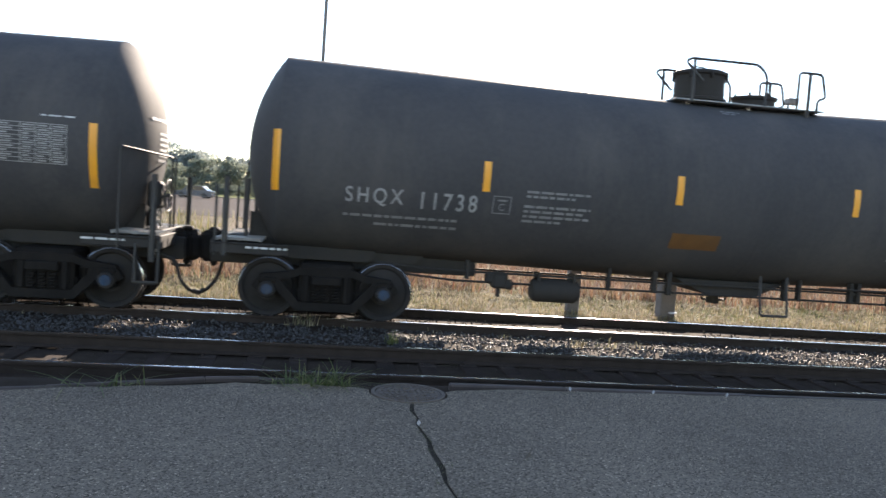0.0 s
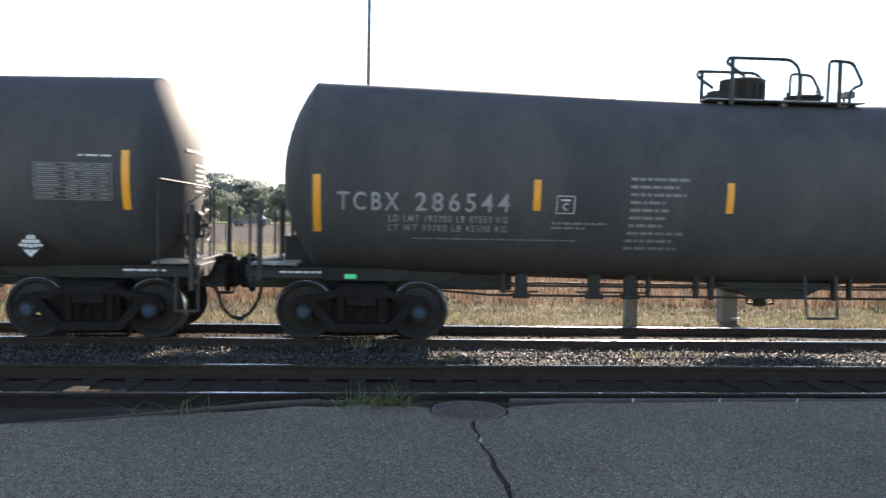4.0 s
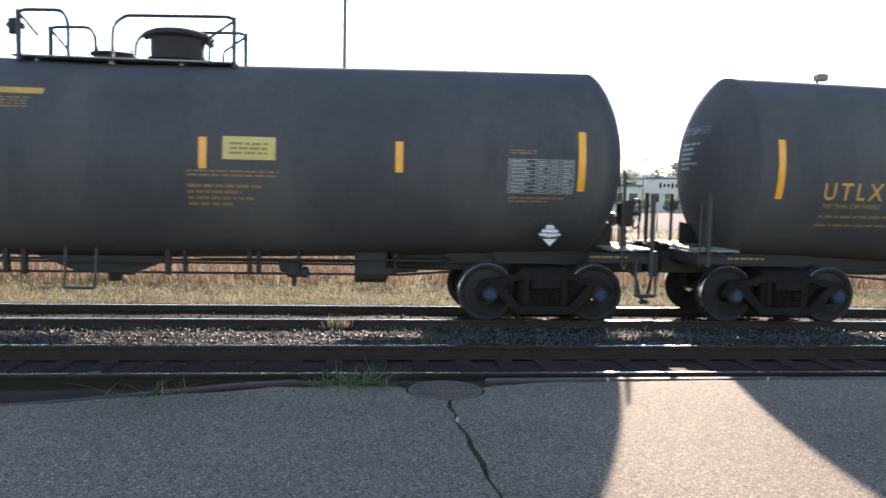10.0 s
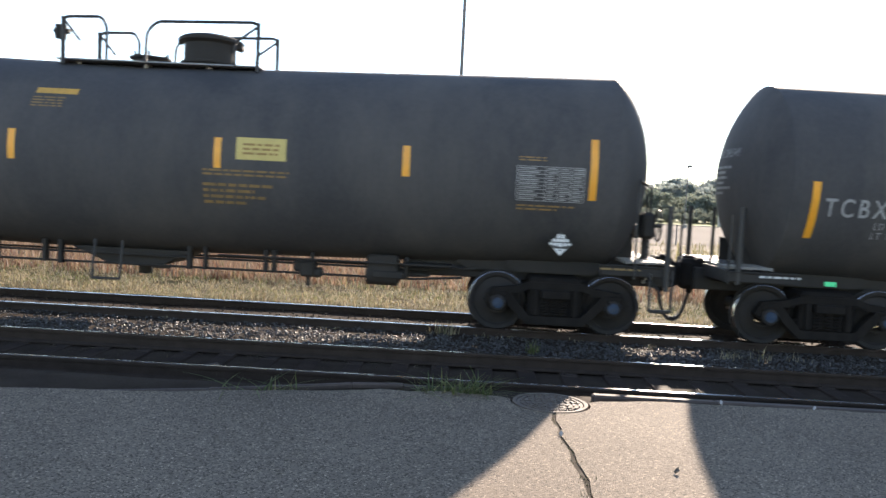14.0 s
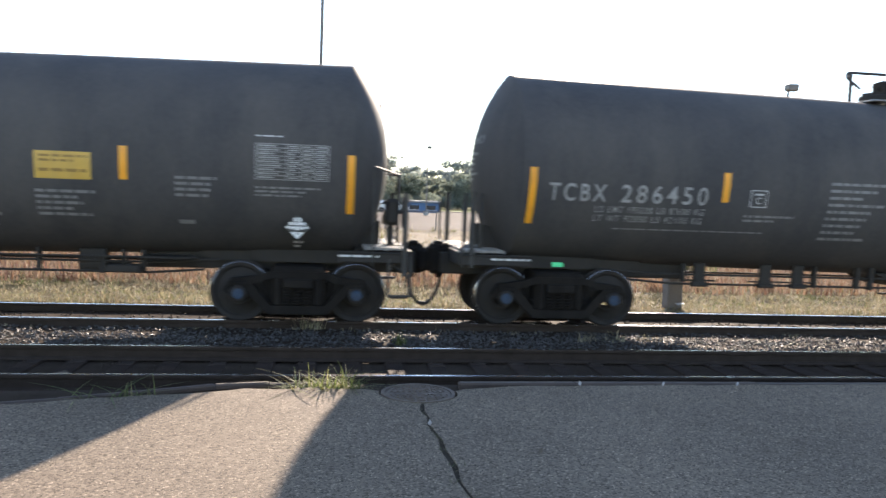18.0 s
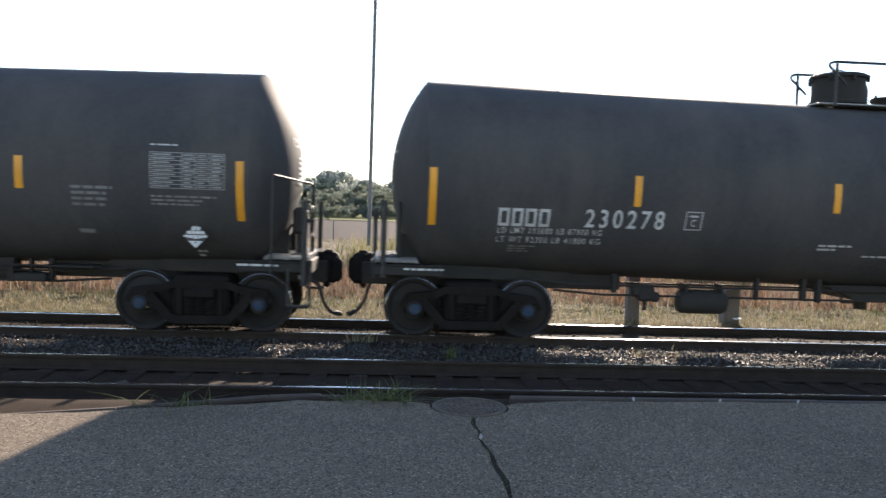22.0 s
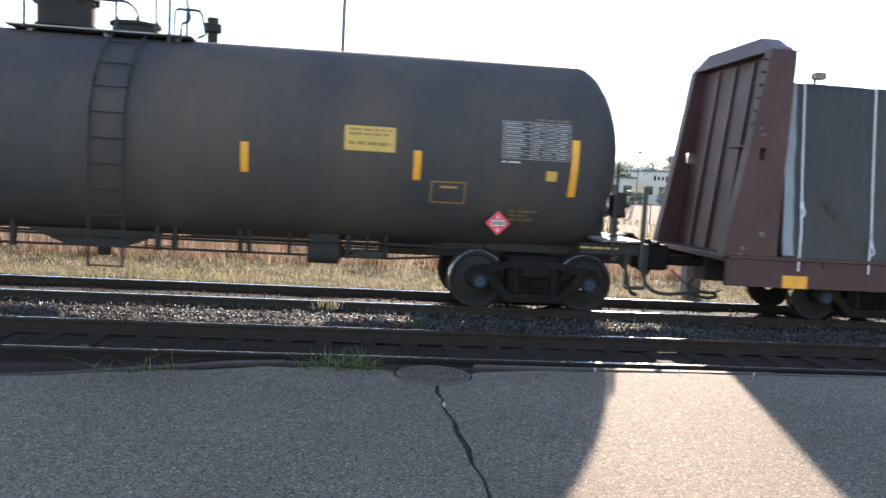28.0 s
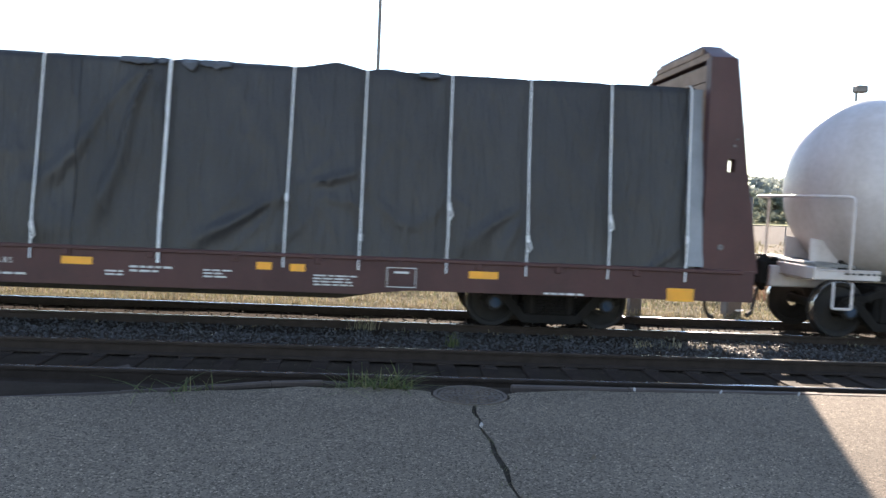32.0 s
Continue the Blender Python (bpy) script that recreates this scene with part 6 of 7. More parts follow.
for s in (-1, 1):
    o = 0.2 if s > 0 else 0.0
    # sheeted plate, tapering side posts with a sight hole, ribs and crown
    b = part("bulkhead", clean_normals(Geo().box((s * 9.26, 0, 2.62), (0.1, 2.5, 3.2), 0.01).prism([(s * 9.3, 1.05), (s * 9.72, 1.05), (s * 9.42, 4.25), (s * 9.3, 4.25)], -1.26, 1.26).mesh("bulkhead", CAR_BROWN)), flat, pose(o, 0, 0), "brown steel end bulkhead with tapering posts")
    for y in (-1.36, 1.36):
        g = Geo()
        for q in ([(9.22, 1.05), (10.12, 1.05), (9.86, 2.58), (9.21, 2.58)], [(9.2, 2.78), (9.83, 2.78), (9.6, 4.3), (9.18, 4.3)], [(9.21, 2.58), (9.54, 2.58), (9.54, 2.78), (9.2, 2.78)], [(9.65, 2.58), (9.86, 2.58), (9.83, 2.78), (9.65, 2.78)]):
            g.prism([(s * a, c) for a, c in q], y - 0.1, y + 0.1)
        part("side_post", clean_normals(g.mesh("side_post", CAR_BROWN)), b)
    # unseen plate added to keep the sun from passing through the sight hole
    part("gusset", Geo().box((s * 9.6, -1.0, 2.8), (0.44, 0.52, 0.03), 0.005).mesh("gusset", CAR_BROWN), b)
    for y in (-0.62, 0.0, 0.62):
        part("rib", clean_normals(Geo().prism([(s * 9.35, 1.05), (s * 9.78, 1.05), (s * 9.46, 4.22), (s * 9.35, 4.22)], y - 0.06, y + 0.06).mesh("rib", CAR_BROWN)), b)
    for k in range(12):
        part("lining_plank", Geo().box((s * 9.195, 0, 1.2 + k * 0.262), (0.03, 2.56, 0.25), 0.006).mesh("lining_plank", LINING), b, None, "weathered brown lining plank")
    g = Geo().put([(s * 9.2, -1.45, 4.28), (s * 9.2, 1.45, 4.28), (s * 9.22, 0.95, CROWN), (s * 9.22, -0.95, CROWN), (s * 9.6, -1.45, 4.28), (s * 9.6, 1.45, 4.28), (s * 9.52, 0.95, CROWN), (s * 9.52, -0.95, CROWN)],
                  [(0, 1, 2, 3), (7, 6, 5, 4), (0, 4, 5, 1), (1, 5, 6, 2), (2, 6, 7, 3), (3, 7, 4, 0)])
    part("crown", clean_normals(g.mesh("crown", CAR_BROWN)), b)
    for z, w in ((4.33, 2.62), (4.44, 2.16)):
        part("lining_plank", Geo().box((s * 9.19, 0, z), (0.025, w, 0.1), 0.006).mesh("lining_plank", LINING), b, None, "weathered brown lining plank")
    for x, z, r in ((9.5, 1.43, 0.05), (9.62, 2.98, 0.022), (9.66, 3.08, 0.018)) + (((9.8, 1.2, 0.035), (9.83, 1.1, 0.03)) if s < 0 else ()):
        part("hole_cap", Geo().lathe([(1.455, 0.001), (1.475, r * 0.5), (1.472, r * 0.9), (1.455, r)], (s * x, 0, z), "y", 16).mesh("hole_cap", DIM_POST), b, Matrix.Diagonal((1, -1, 1, 1)), "pale worn cap on the post")
    for k in range(9 if s < 0 else 0):
        part("rivet_head", Geo().box((s * (9.66 + 0.022 * k), -1.38, 4.15 - 0.2 * k), (0.05, 0.05, 0.04), 0.008).mesh("rivet_head", CAR_BROWN), b)
at = on_side(-1.5)
for x, w, z in ((-8.9, 0.42, 0.7), (-6.72, 0.44, 0.82), (-5.2, 0.2, 0.88), (-3.36, 0.38, 0.86), (-2.75, 0.2, 0.86), (0.15, 0.44, 0.87), (2.82, 0.22, 0.89), (3.31, 0.22, 0.88), (6.07, 0.44, 0.87), (9.1, 0.42, 0.68)):
    h = 0.2 if abs(x) > 8 else 0.11
    plate("orange_reflector", x - w / 2, x + w / 2, z - h / 2, z + h / 2, STRIPE, flat, at, 0.006, "orange reflector plate")
block_mark(4, -6.38, -5.45, 0.66, 0.9, WHITE_INK, flat, at)
lettering("546 149", -4.83, -3.55, 0.65, 0.9, WHITE_INK, flat, at)
code_box(-2.45, -2.17, 0.63, 0.9, WHITE_INK, flat, "C", at)
lettering("LD LMT 201500 LBS", -1.95, -0.75, 0.8, 0.88, WHITE_INK, flat, at)
lettering("LT WT 84500", -1.95, -1.1, 0.65, 0.73, WHITE_INK, flat, at)
for x0, x1, z0, z1, n in ((-1.0, -0.55, 0.62, 0.68, 1), (0.9, 1.5, 0.72, 0.84, 2), (1.95, 2.4, 0.68, 0.82, 3), (3.55, 4.2, 0.62, 0.8, 4), (7.0, 7.6, 0.6, 0.66, 1), (0.55, 0.8, 0.66, 0.76, 2)):
    bars(x0, x1, z0, z1, n, WHITE_INK, flat, at, int(x0 * 10) + 90)
code_box(4.62, 5.06, 0.64, 0.94, WHITE_INK, flat, "", at)

# the tarpaulin-wrapped load in packages, held by webbing straps


STRAPS = ((-8.88, 0.02), (-7.69, 0.05), (-6.52, 0.05), (-5.28, 0.05), (-4.08, 0.06), (-2.92, 0.03), (-1.75, 0.03), (-0.5, 0.04), (1.3, 0.04), (3.1, 0.04), (4.2, 0.02), (5.5, 0), (6.7, 0), (7.95, 0), (9.15, 0.05))


def fan_folds(x, z):
    """Folds of loose sheet that spread from where it is gathered: height of the folds at x, z."""
    out = 0.0
    for ax, az, a0, a1, reach, freq, high in ((1.15, 3.95, -0.85, 0.12, 3.2, 17, 0.1), (3.05, 1.95, -1.5, -0.5, 1.9, 11, 0.07), (3.15, 2.1, 1.1, 2.3, 1.5, 12, 0.05), (-2.95, 1.9, 0.3, 1.2, 1.6, 12, 0.05), (-5.2, 2.2, 0.2, 1.1, 1.8, 12, 0.06), (-7.6, 1.9, 0.2, 1.3, 1.7, 10, 0.06), (-8.8, 2.6, 0.1, 0.9, 1.7, 13, 0.05), (6.8, 2.0, -1.3, -0.3, 1.6, 11, 0.06)):
        dx, dz = x - ax, az - z
        r, ang = math.hypot(dx, dz), math.atan2(dx, dz)
        if r < reach and a0 < ang < a1:
            soft = math.sin(math.pi * (ang - a0) / (a1 - a0)) * min(1.0, r / 0.5) * min(1.0, (reach - r) / 0.9)
            wave = 0.5 + 0.5 * math.sin(ang * freq + 2.5 * noise.noise(Vector((x * 0.8, z * 0.8, 5.0))))
            out += high * soft * wave ** 4
    return out


def tarp_sheet(a, b, proud):
    xs = spaced(a, b, int((b - a) * 23))
    top, inset = 3.87, 0.32
    side = [(-1.44 + inset * t, 1.09 + (top - 0.06 - 1.09) * t) for t in spaced(0, 1, 48)]
    prof = side + [(side[-1][0] + 0.04, top)] + [(y, top) for y in spaced(-1.0, 1.0, 8)] + [(-side[-1][0] - 0.04, top)] + [(-y, z) for y, z in side[::-1]]
    vs, fs = [], []
    for x in xs:
        pack = 0.05 * noise.noise(Vector((math.floor((x + 9.1) / 2.3) * 3.7, 0, 7.7)))
        for i, (y, z) in enumerate(prof):
            low = max(0.0, min(1.0, (3.0 - z) / 1.6))
            n1 = noise.noise(Vector((x * 0.7 + z * 0.25, z * 0.35, y * 0.2 + 3))) * 0.035
            # drape folds running down and sideways
            n2 = abs(noise.noise(Vector((x * 1.7 + z * 0.9, z * 0.45, 9.0 + y)))) * 0.03
            n3 = noise.noise(Vector((x * 5.0, z * 1.4, y))) * 0.006
            # thin diagonal creases, mostly low on the sides
            mask = max(0.0, noise.noise(Vector((x * 0.5, z * 0.7, 21.0))) + 0.25) * (0.3 + 0.9 * low)
            n4 = max(0.0, 1 - abs(noise.noise(Vector((x * 0.9 - z * (0.7 + 0.5 * math.sin(x * 0.9)), z * 0.5, 4.0)))) * 12) * 0.05 * mask
            n4 += max(0.0, 1 - abs(noise.noise(Vector((x * 0.8 + z * 0.25, 2.0, z * 0.5)))) * 10) * 0.03 * mask
            d = n1 + n2 + n3 + n4 + fan_folds(x, z) + proud
            for sx, lean in STRAPS:
                d -= 0.03 * math.exp(-((x - sx - lean * 0.5) / 0.09) ** 2)
            if z > 3.84:
                vs.append((x, y, z + 0.3 * pack + 0.35 * d + (0.1 * max(0, 1 - abs(x - 3.75) / 0.5) + 0.03 * max(0, 1 - abs(x - 4.5) / 0.3))))
            else:
                sgn = -1 if y < 0 else 1
                vs.append((x, y + sgn * (d + pack * 0.6), z + pack * (z - 1.09) / 2.7))
    k = len(prof)
    fs = [(i * k + j, i * k + j + 1, (i + 1) * k + j + 1, (i + 1) * k + j) for i in range(len(xs) - 1) for j in range(k - 1)]
    fs += [tuple(range(k - 1, -1, -1)), tuple((len(xs) - 1) * k + j for j in range(k))]
    return clean_normals(Geo().put(vs, fs).mesh("tarpaulin_sheet", TARP, smooth=50))


load = thing("wrapped_load", None, pose(UJ, YC, 0), "long load wrapped in creased black tarpaulin strapped on the flat car", "load", "")
for a, b, proud in ((-9.12, -4.6, 0.0), (-4.75, 0.05, 0.012), (-0.05, 4.35, 0.0), (4.25, 9.3, 0.012)):
    part("tarpaulin_sheet", tarp_sheet(a, b, proud), load)
for x0, x1, drop, seed in ((0.6, 1.1, 0.08, 1), (1.16, 1.28, 0.05, 2), (1.5, 1.72, 0.15, 3), (1.76, 2.2, 0.09, 4), (-2.6, -2.3, 0.06, 5), (5.0, 5.3, 0.05, 6)):
    n, vs = 14, []
    for k in range(n + 1):
        x = x0 + (x1 - x0) * k / n
        hang = drop * (0.35 + 0.9 * abs(noise.noise(Vector((x * 7, seed, 0.5))))) * math.sin(math.pi * min(0.97, max(0.03, k / n))) ** 0.5
        vs += [(x, -0.9, 3.885), (x, -1.13, 3.885 + 0.012 * noise.noise(Vector((x * 9, 1, 1)))), (x, -1.205, 3.82), (x, -1.21 - 0.13 * hang, 3.82 - hang)]
    g = Geo().put(vs + [(x, y + 0.012, z - 0.012) for x, y, z in vs], [(4 * k + q, 4 * k + q + 1, 4 * k + q + 5, 4 * k + q + 4) for k in range(n) for q in range(3)] + [(4 * k + 60 + q + 4, 4 * k + 60 + q + 5, 4 * k + 60 + q + 1, 4 * k + 60 + q) for k in range(n) for q in range(3)] + [(4 * k + 3, 4 * k + 63, 4 * k + 67, 4 * k + 7) for k in range(n)])
    part("torn_strip", g.mesh("torn_strip", FADED_SHEET), load, None, "pale torn strip of sheet over the top edge")
CARS.append((load, UJ))
for x, lean in STRAPS:
    pts = [(x + lean, -0.95, 3.905), (x + lean, -1.13, 3.9), (x + lean, -1.2, 3.81), (x + lean * 0.6, -1.36, 2.5), (x + 0.01, -1.5, 1.5), (x, -1.53, 0.88)]
    g = Geo()
    for a, b in zip(pts, pts[1:]):
        w = 0.02 if x == 1.3 else 0.011
        g.put([(a[0] - w, a[1] - 0.012, a[2]), (a[0] + w, a[1] - 0.012, a[2]), (b[0] + w, b[1] - 0.012, b[2]), (b[0] - w, b[1] - 0.012, b[2]),
               (a[0] - w, a[1], a[2]), (a[0] + w, a[1], a[2]), (b[0] + w, b[1], b[2]), (b[0] - w, b[1], b[2])], [(0, 1, 2, 3), (7, 6, 5, 4), (0, 3, 7, 4), (1, 5, 6, 2)])
    zb = 1.35 + 0.6 * (0.5 + 0.5 * math.sin(x * 2.7))
    yb = -1.53 + 0.13 * (zb - 1.3)
    g.box((x + 0.012, yb, zb), (0.05, 0.03, 0.11), 0.01)
    if abs(x) % 1 > 0.4:
        g.tube(bent([(x + 0.03, yb, zb), (x + 0.07, yb - 0.02, zb - 0.14), (x + 0.02, yb - 0.02, zb - 0.2)], 0.05), 0.012, 5)
    st = thing("webbing_strap", g.mesh("webbing_strap", STRAP), pose(UJ, YC, 0), "white webbing strap over the wrapped load", "strap", "straps over the load")
    CARS.append((st, UJ))
for s, x0, x1 in ((-1, -9.14, -8.98), (1, 9.18, 9.42)):
    n, vs = 24, []
    for k in range(n + 1):
        z = 1.12 + 2.72 * k / n
        w, y = 0.02 * noise.noise(Vector((s * 3.0, z * 2.2, 0))), -1.5 + 0.118 * (z - 1.1)
        vs += [(x0 + w, y, z), (x1 + w * 2, y - abs(w), z), (x1 + w * 2, y + 0.05, z), (x0 + w, y + 0.05, z)]
    g = Geo().put(vs, [(4 * k + q, 4 * k + (q + 1) % 4, 4 * k + 4 + (q + 1) % 4, 4 * k + 4 + q) for k in range(n) for q in range(4)] + [(3, 2, 1, 0), (4 * n, 4 * n + 1, 4 * n + 2, 4 * n + 3)])
    flap = thing("tarpaulin_flap", g.mesh("tarpaulin_flap", FLAP, smooth=60), pose(UJ, YC, 0), "pale grey tarpaulin flap folded at the end of the load", "tarpaulin", "flaps at the load's ends")
    CARS.append((flap, UJ))

# ---- beyond the tracks ----


def pole(x, y, h, r0, r1, label):
    ob = thing("utility_pole", None, pose(x, y, 0), label, "pole")
    part("shaft", Geo().tube([(0, 0, -0.3), (0, 0, h * 0.5), (0, 0, h)], [r0, (r0 + r1) / 2, r1], 12).mesh("shaft", POLE_STEEL), ob)
    return ob


pole(-0.82, 40.0, 19.0, 0.1, 0.07, "tall slim dark pole standing beyond the tracks")


def lamp_post(x, y, h, label="slim steel lamp post with a box head"):
    ob = thing("lamp_post", None, pose(x, y, 0.05), label, "lamp post", "lamp posts of the car park")
    part("footing", Geo().lathe([(0, 0.3), (0.5, 0.3), (0.5, 0.002)], n=16).mesh("footing", CONCRETE), ob)
    part("shaft", Geo().tube([(0, 0, 0), (0, 0, h)], [0.07, 0.05], 10).mesh("shaft", POLE_STEEL), ob)
    part("arm", Geo().tube([(0, 0, h - 0.12), (0.3, 0, h - 0.05)], 0.03, 8).mesh("arm", POLE_STEEL), ob)
    part("head", Geo().box((0.16, 0, h), (0.5, 0.4, 0.3), 0.04).mesh("head", POLE_STEEL), ob)


for a, y, s in ((0.048, 50, 0.112), (0.083, 110, 0.05), (0.117, 86, 0.064), (0.604, 33, 0.166), (-0.265, 104, 0.053), (-0.209, 128, 0.043), (0.37, 108, 0.051), (0.27, 95, 0.057)):
    lamp_post(a * y, y, EYE[2] + s * y - 0.05)


def pale_post(x, y, h, w):
    ob = thing("concrete_post", None, pose(x, y, -0.35), "square weathered grey post in the dry grass", "post", "posts beside the track")
    part("shaft", Geo().box((0, 0, h / 2), (w, w, h), 0.03).mesh("shaft", DIM_POST), ob)


pale_post(4.98, 15.35, 1.35, 0.24)
pale_post(7.05, 15.5, 0.95, 0.32)


def chain_fence(y, x0, x1, h):
    ob = thing("chain_link_fence", None, pose(0, y, 0.05), "grey chain-link fence with steel posts", "fence")
    x = x0
    while x <= x1:
        part("post", shared("fpost", lambda: Geo().tube([(0, 0, 0), (0, 0, h)], 0.035, 8).mesh("post", POLE_STEEL)), ob, pose(x, 0, 0))
        x += 3.0
    part("top_rail", Geo().tube([(x0, 0, h - 0.03), (x1, 0, h - 0.03)], 0.025, 6).mesh("top_rail", POLE_STEEL), ob)
    g = Geo()
    step = 0.16
    t = 0.006
    n = int((x1 - x0) / step)
    for i in range(n):
        xa = x0 + i * step
        for s in (-1, 1):
            a, b = (xa, 0, 0.03), (xa + s * (h - 0.06), 0, h - 0.03)
            g.put([(a[0] - t, s * 0.006, a[2]), (a[0] + t, s * 0.006, a[2]), (b[0] + t, s * 0.006, b[2]), (b[0] - t, s * 0.006, b[2])], [(0, 1, 2, 3)])
    part("wire_mesh", g.mesh("wire_mesh", POLE_STEEL, smooth=0), ob)


chain_fence(46.0, -30, 36, 1.18)


def tree(x, y, h, seed, wide=1.0, leaves=LEAVES, label="broad leafy tree with a dense uneven green crown"):
    rnd = random.Random(seed)
    ob = thing("tree", None, pose(x, y, 0), label, "tree", "trees at the far edge")
    g = Geo()
    tips = []
    trunk = [(0, 0, 0), (rnd.uniform(-.1, .1), rnd.uniform(-.1, .1), h * 0.25), (rnd.uniform(-.3, .3), rnd.uniform(-.3, .3), h * 0.6)]
    g.tube(trunk, [h * 0.03, h * 0.022, h * 0.01], 7)
    for i in range(7):
        a, z = rnd.uniform(0, 6.28), h * rnd.uniform(0.22, 0.5)
        r = h * rnd.uniform(0.22, 0.4) * wide
        tip = (r * math.cos(a), r * math.sin(a), z + h * rnd.uniform(0.1, 0.35))
        g.tube([(0, 0, z), (tip[0] * 0.5, tip[1] * 0.5, z + (tip[2] - z) * 0.6), tip], [h * 0.012, h * 0.008, h * 0.003], 5)
        tips.append(tip)
    part("trunk", g.mesh("trunk", BARK), ob)
    cl = tips + [(rnd.gauss(0, 0.2) * h * wide, rnd.gauss(0, 0.2) * h * wide, h * rnd.uniform(0.15, 0.92)) for _ in range(26)]
    npr = np.random.default_rng(seed)
    vs, fs = [], []
    for c in cl:
        sz = h * rnd.uniform(0.1, 0.17)
        for _ in range(110):
            p = npr.normal(0, 1, 3)
            p = p / np.linalg.norm(p) * sz * npr.uniform(0.5, 1.1)
            q = np.array(c) + p * np.array([1.1, 1.1, 0.8])
            if q[2] < h * 0.03:
                continue
            u, v = npr.normal(0, 1, 3), npr.normal(0, 1, 3)
            u /= np.linalg.norm(u)
            v -= u * (u @ v)
            v /= np.linalg.norm(v)
            s = h * npr.uniform(0.02, 0.042)
            o = len(vs)
            vs += [tuple(q - u * s), tuple(q + v * s * 0.7), tuple(q + u * s), tuple(q - v * s * 0.7)]
            fs.append((o, o + 1, o + 2, o + 3))
    part("crown", Geo().put(vs, fs).mesh("crown", leaves, smooth=0), ob)
    return ob


rnd = random.Random(4)
x = -95.0
i = 0
TREES = [tree(-300 - 20 * k, 160, (5.4, 6.2, 4.6, 5.8)[k], 40 + k, (1.0, 1.15, 1.3, 0.9)[k]) for k in range(4)]
while x < 135:
    src = TREES[i % 4]
    sc = rnd.uniform(0.85, 1.15)
    t = copy_thing(src, pose(x, 150 + rnd.uniform(-8, 14), 0, 0, 0, rnd.uniform(0, 360)))
    t.scale = (sc * 1.1, sc * 1.1, sc)
    x += rnd.uniform(2.0, 3.4)
    i += 1
# a line of tall woods behind, haze put into the colour of its leaves
WOODS = [tree(-400 - 40 * k, 340, (15.0, 17.0, 13.5)[k], 60 + k, (0.8, 0.7, 0.95)[k], HAZE_LEAVES, "tall distant tree with haze put into its pale green leaves") for k in range(3)]
x, i = -210.0, 0
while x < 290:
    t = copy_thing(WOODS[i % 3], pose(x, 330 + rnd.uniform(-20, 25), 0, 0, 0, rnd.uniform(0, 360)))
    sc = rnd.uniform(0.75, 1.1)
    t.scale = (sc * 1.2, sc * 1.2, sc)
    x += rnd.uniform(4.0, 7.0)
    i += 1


def low_house(x, y, w, z0, z1, wall, roof, label, letters=False):
    ob = thing("low_building", None, pose(x, y, 0), label, "building")
    part("wall", Geo().box((0, 0, z1 / 2), (w, 6, z1), 0.02).mesh("wall", wall), ob)
    part("roof", Geo().box((0, 0, z1 + 0.09), (w + 0.5, 6.6, 0.26), 0.03).mesh("roof", roof), ob)
    k = max(2, int(w / 2.2))
    for i in range(k):
        wd = part("window", Geo().box((-w / 2 + (i + 0.5) * w / k, -3.02, z1 * 0.5), (w / k * 0.55, 0.06, z1 * 0.42), 0.01).mesh("window", DARK_GLASS), ob)
        part("window_frame", Geo().box((-w / 2 + (i + 0.5) * w / k, -3.01, z1 * 0.5 - z1 * 0.23), (w / k * 0.62, 0.1, 0.06), 0.01).mesh("window_frame", WHITE_SIGN), wd)
    if letters == "band":
        for i in range(9):
            part("sign_letter", Geo().box((-w * 0.24 + i * w * 0.06, -3.03, z1 * 0.82), (w * 0.04, 0.05, z1 * 0.18), 0.01).mesh("sign_letter", WHITE_SIGN), ob)
    if letters == "arch":
        arch = [(-w * 0.55, z1 * 0.55)] + [(w * 0.55 * math.cos(a), z1 * 0.62 + z1 * 0.5 * math.sin(a)) for a in spaced(math.pi, 0, 16)] + [(w * 0.55, z1 * 0.55)]
        part("sign_arch", clean_normals(Geo().prism(arch, -3.3, -3.1).mesh("sign_arch", CREAM_WALL)), ob)
        for i in range(9):
            part("sign_letter", Geo().box((-w * 0.3 + i * w * 0.075, -3.32, z1 * 0.8), (w * 0.04, 0.05, z1 * (0.1 if i % 3 else 0.15)), 0.01).mesh("sign_letter", FRAME_BLACK), ob)


low_house(11.6, 106, 4.4, 0, 1.35, BLUE_PAINT, ROOF_GREY, "low blue shed with a pale grey roof edge")
low_house(-33.5, 122, 10.0, 0, 1.75, BRICK_PINK, TEAL_PAINT, "low shop with pale brick walls and a teal roof")
low_house(-46.0, 125, 13.0, 0, 3.9, GREY_WALL, ROOF_GREY, "grey walled shop with a row of pale sign blocks", "band")
low_house(51.0, 126, 9.0, 0, 5.3, CREAM_WALL, BLUE_PAINT, "cream walled shop building with an arched sign and blue roof", "arch")
low_house(42.0, 124, 5.0, 0, 4.0, CREAM_WALL, CAR_DARK, "small cream building with a dark blue roof")

ob = thing("sign_pillar", None, pose(14.4, 32.0, 0.0), "white upright sign pillar with a dark panel", "sign")
part("pillar", Geo().box((0, 0, 1.35), (0.4, 0.3, 2.7), 0.03).mesh("pillar", WHITE_SIGN), ob)
part("panel", Geo().box((0.55, 0.1, 2.0), (0.6, 0.12, 1.2), 0.03).mesh("panel", CAR_DARK), ob)


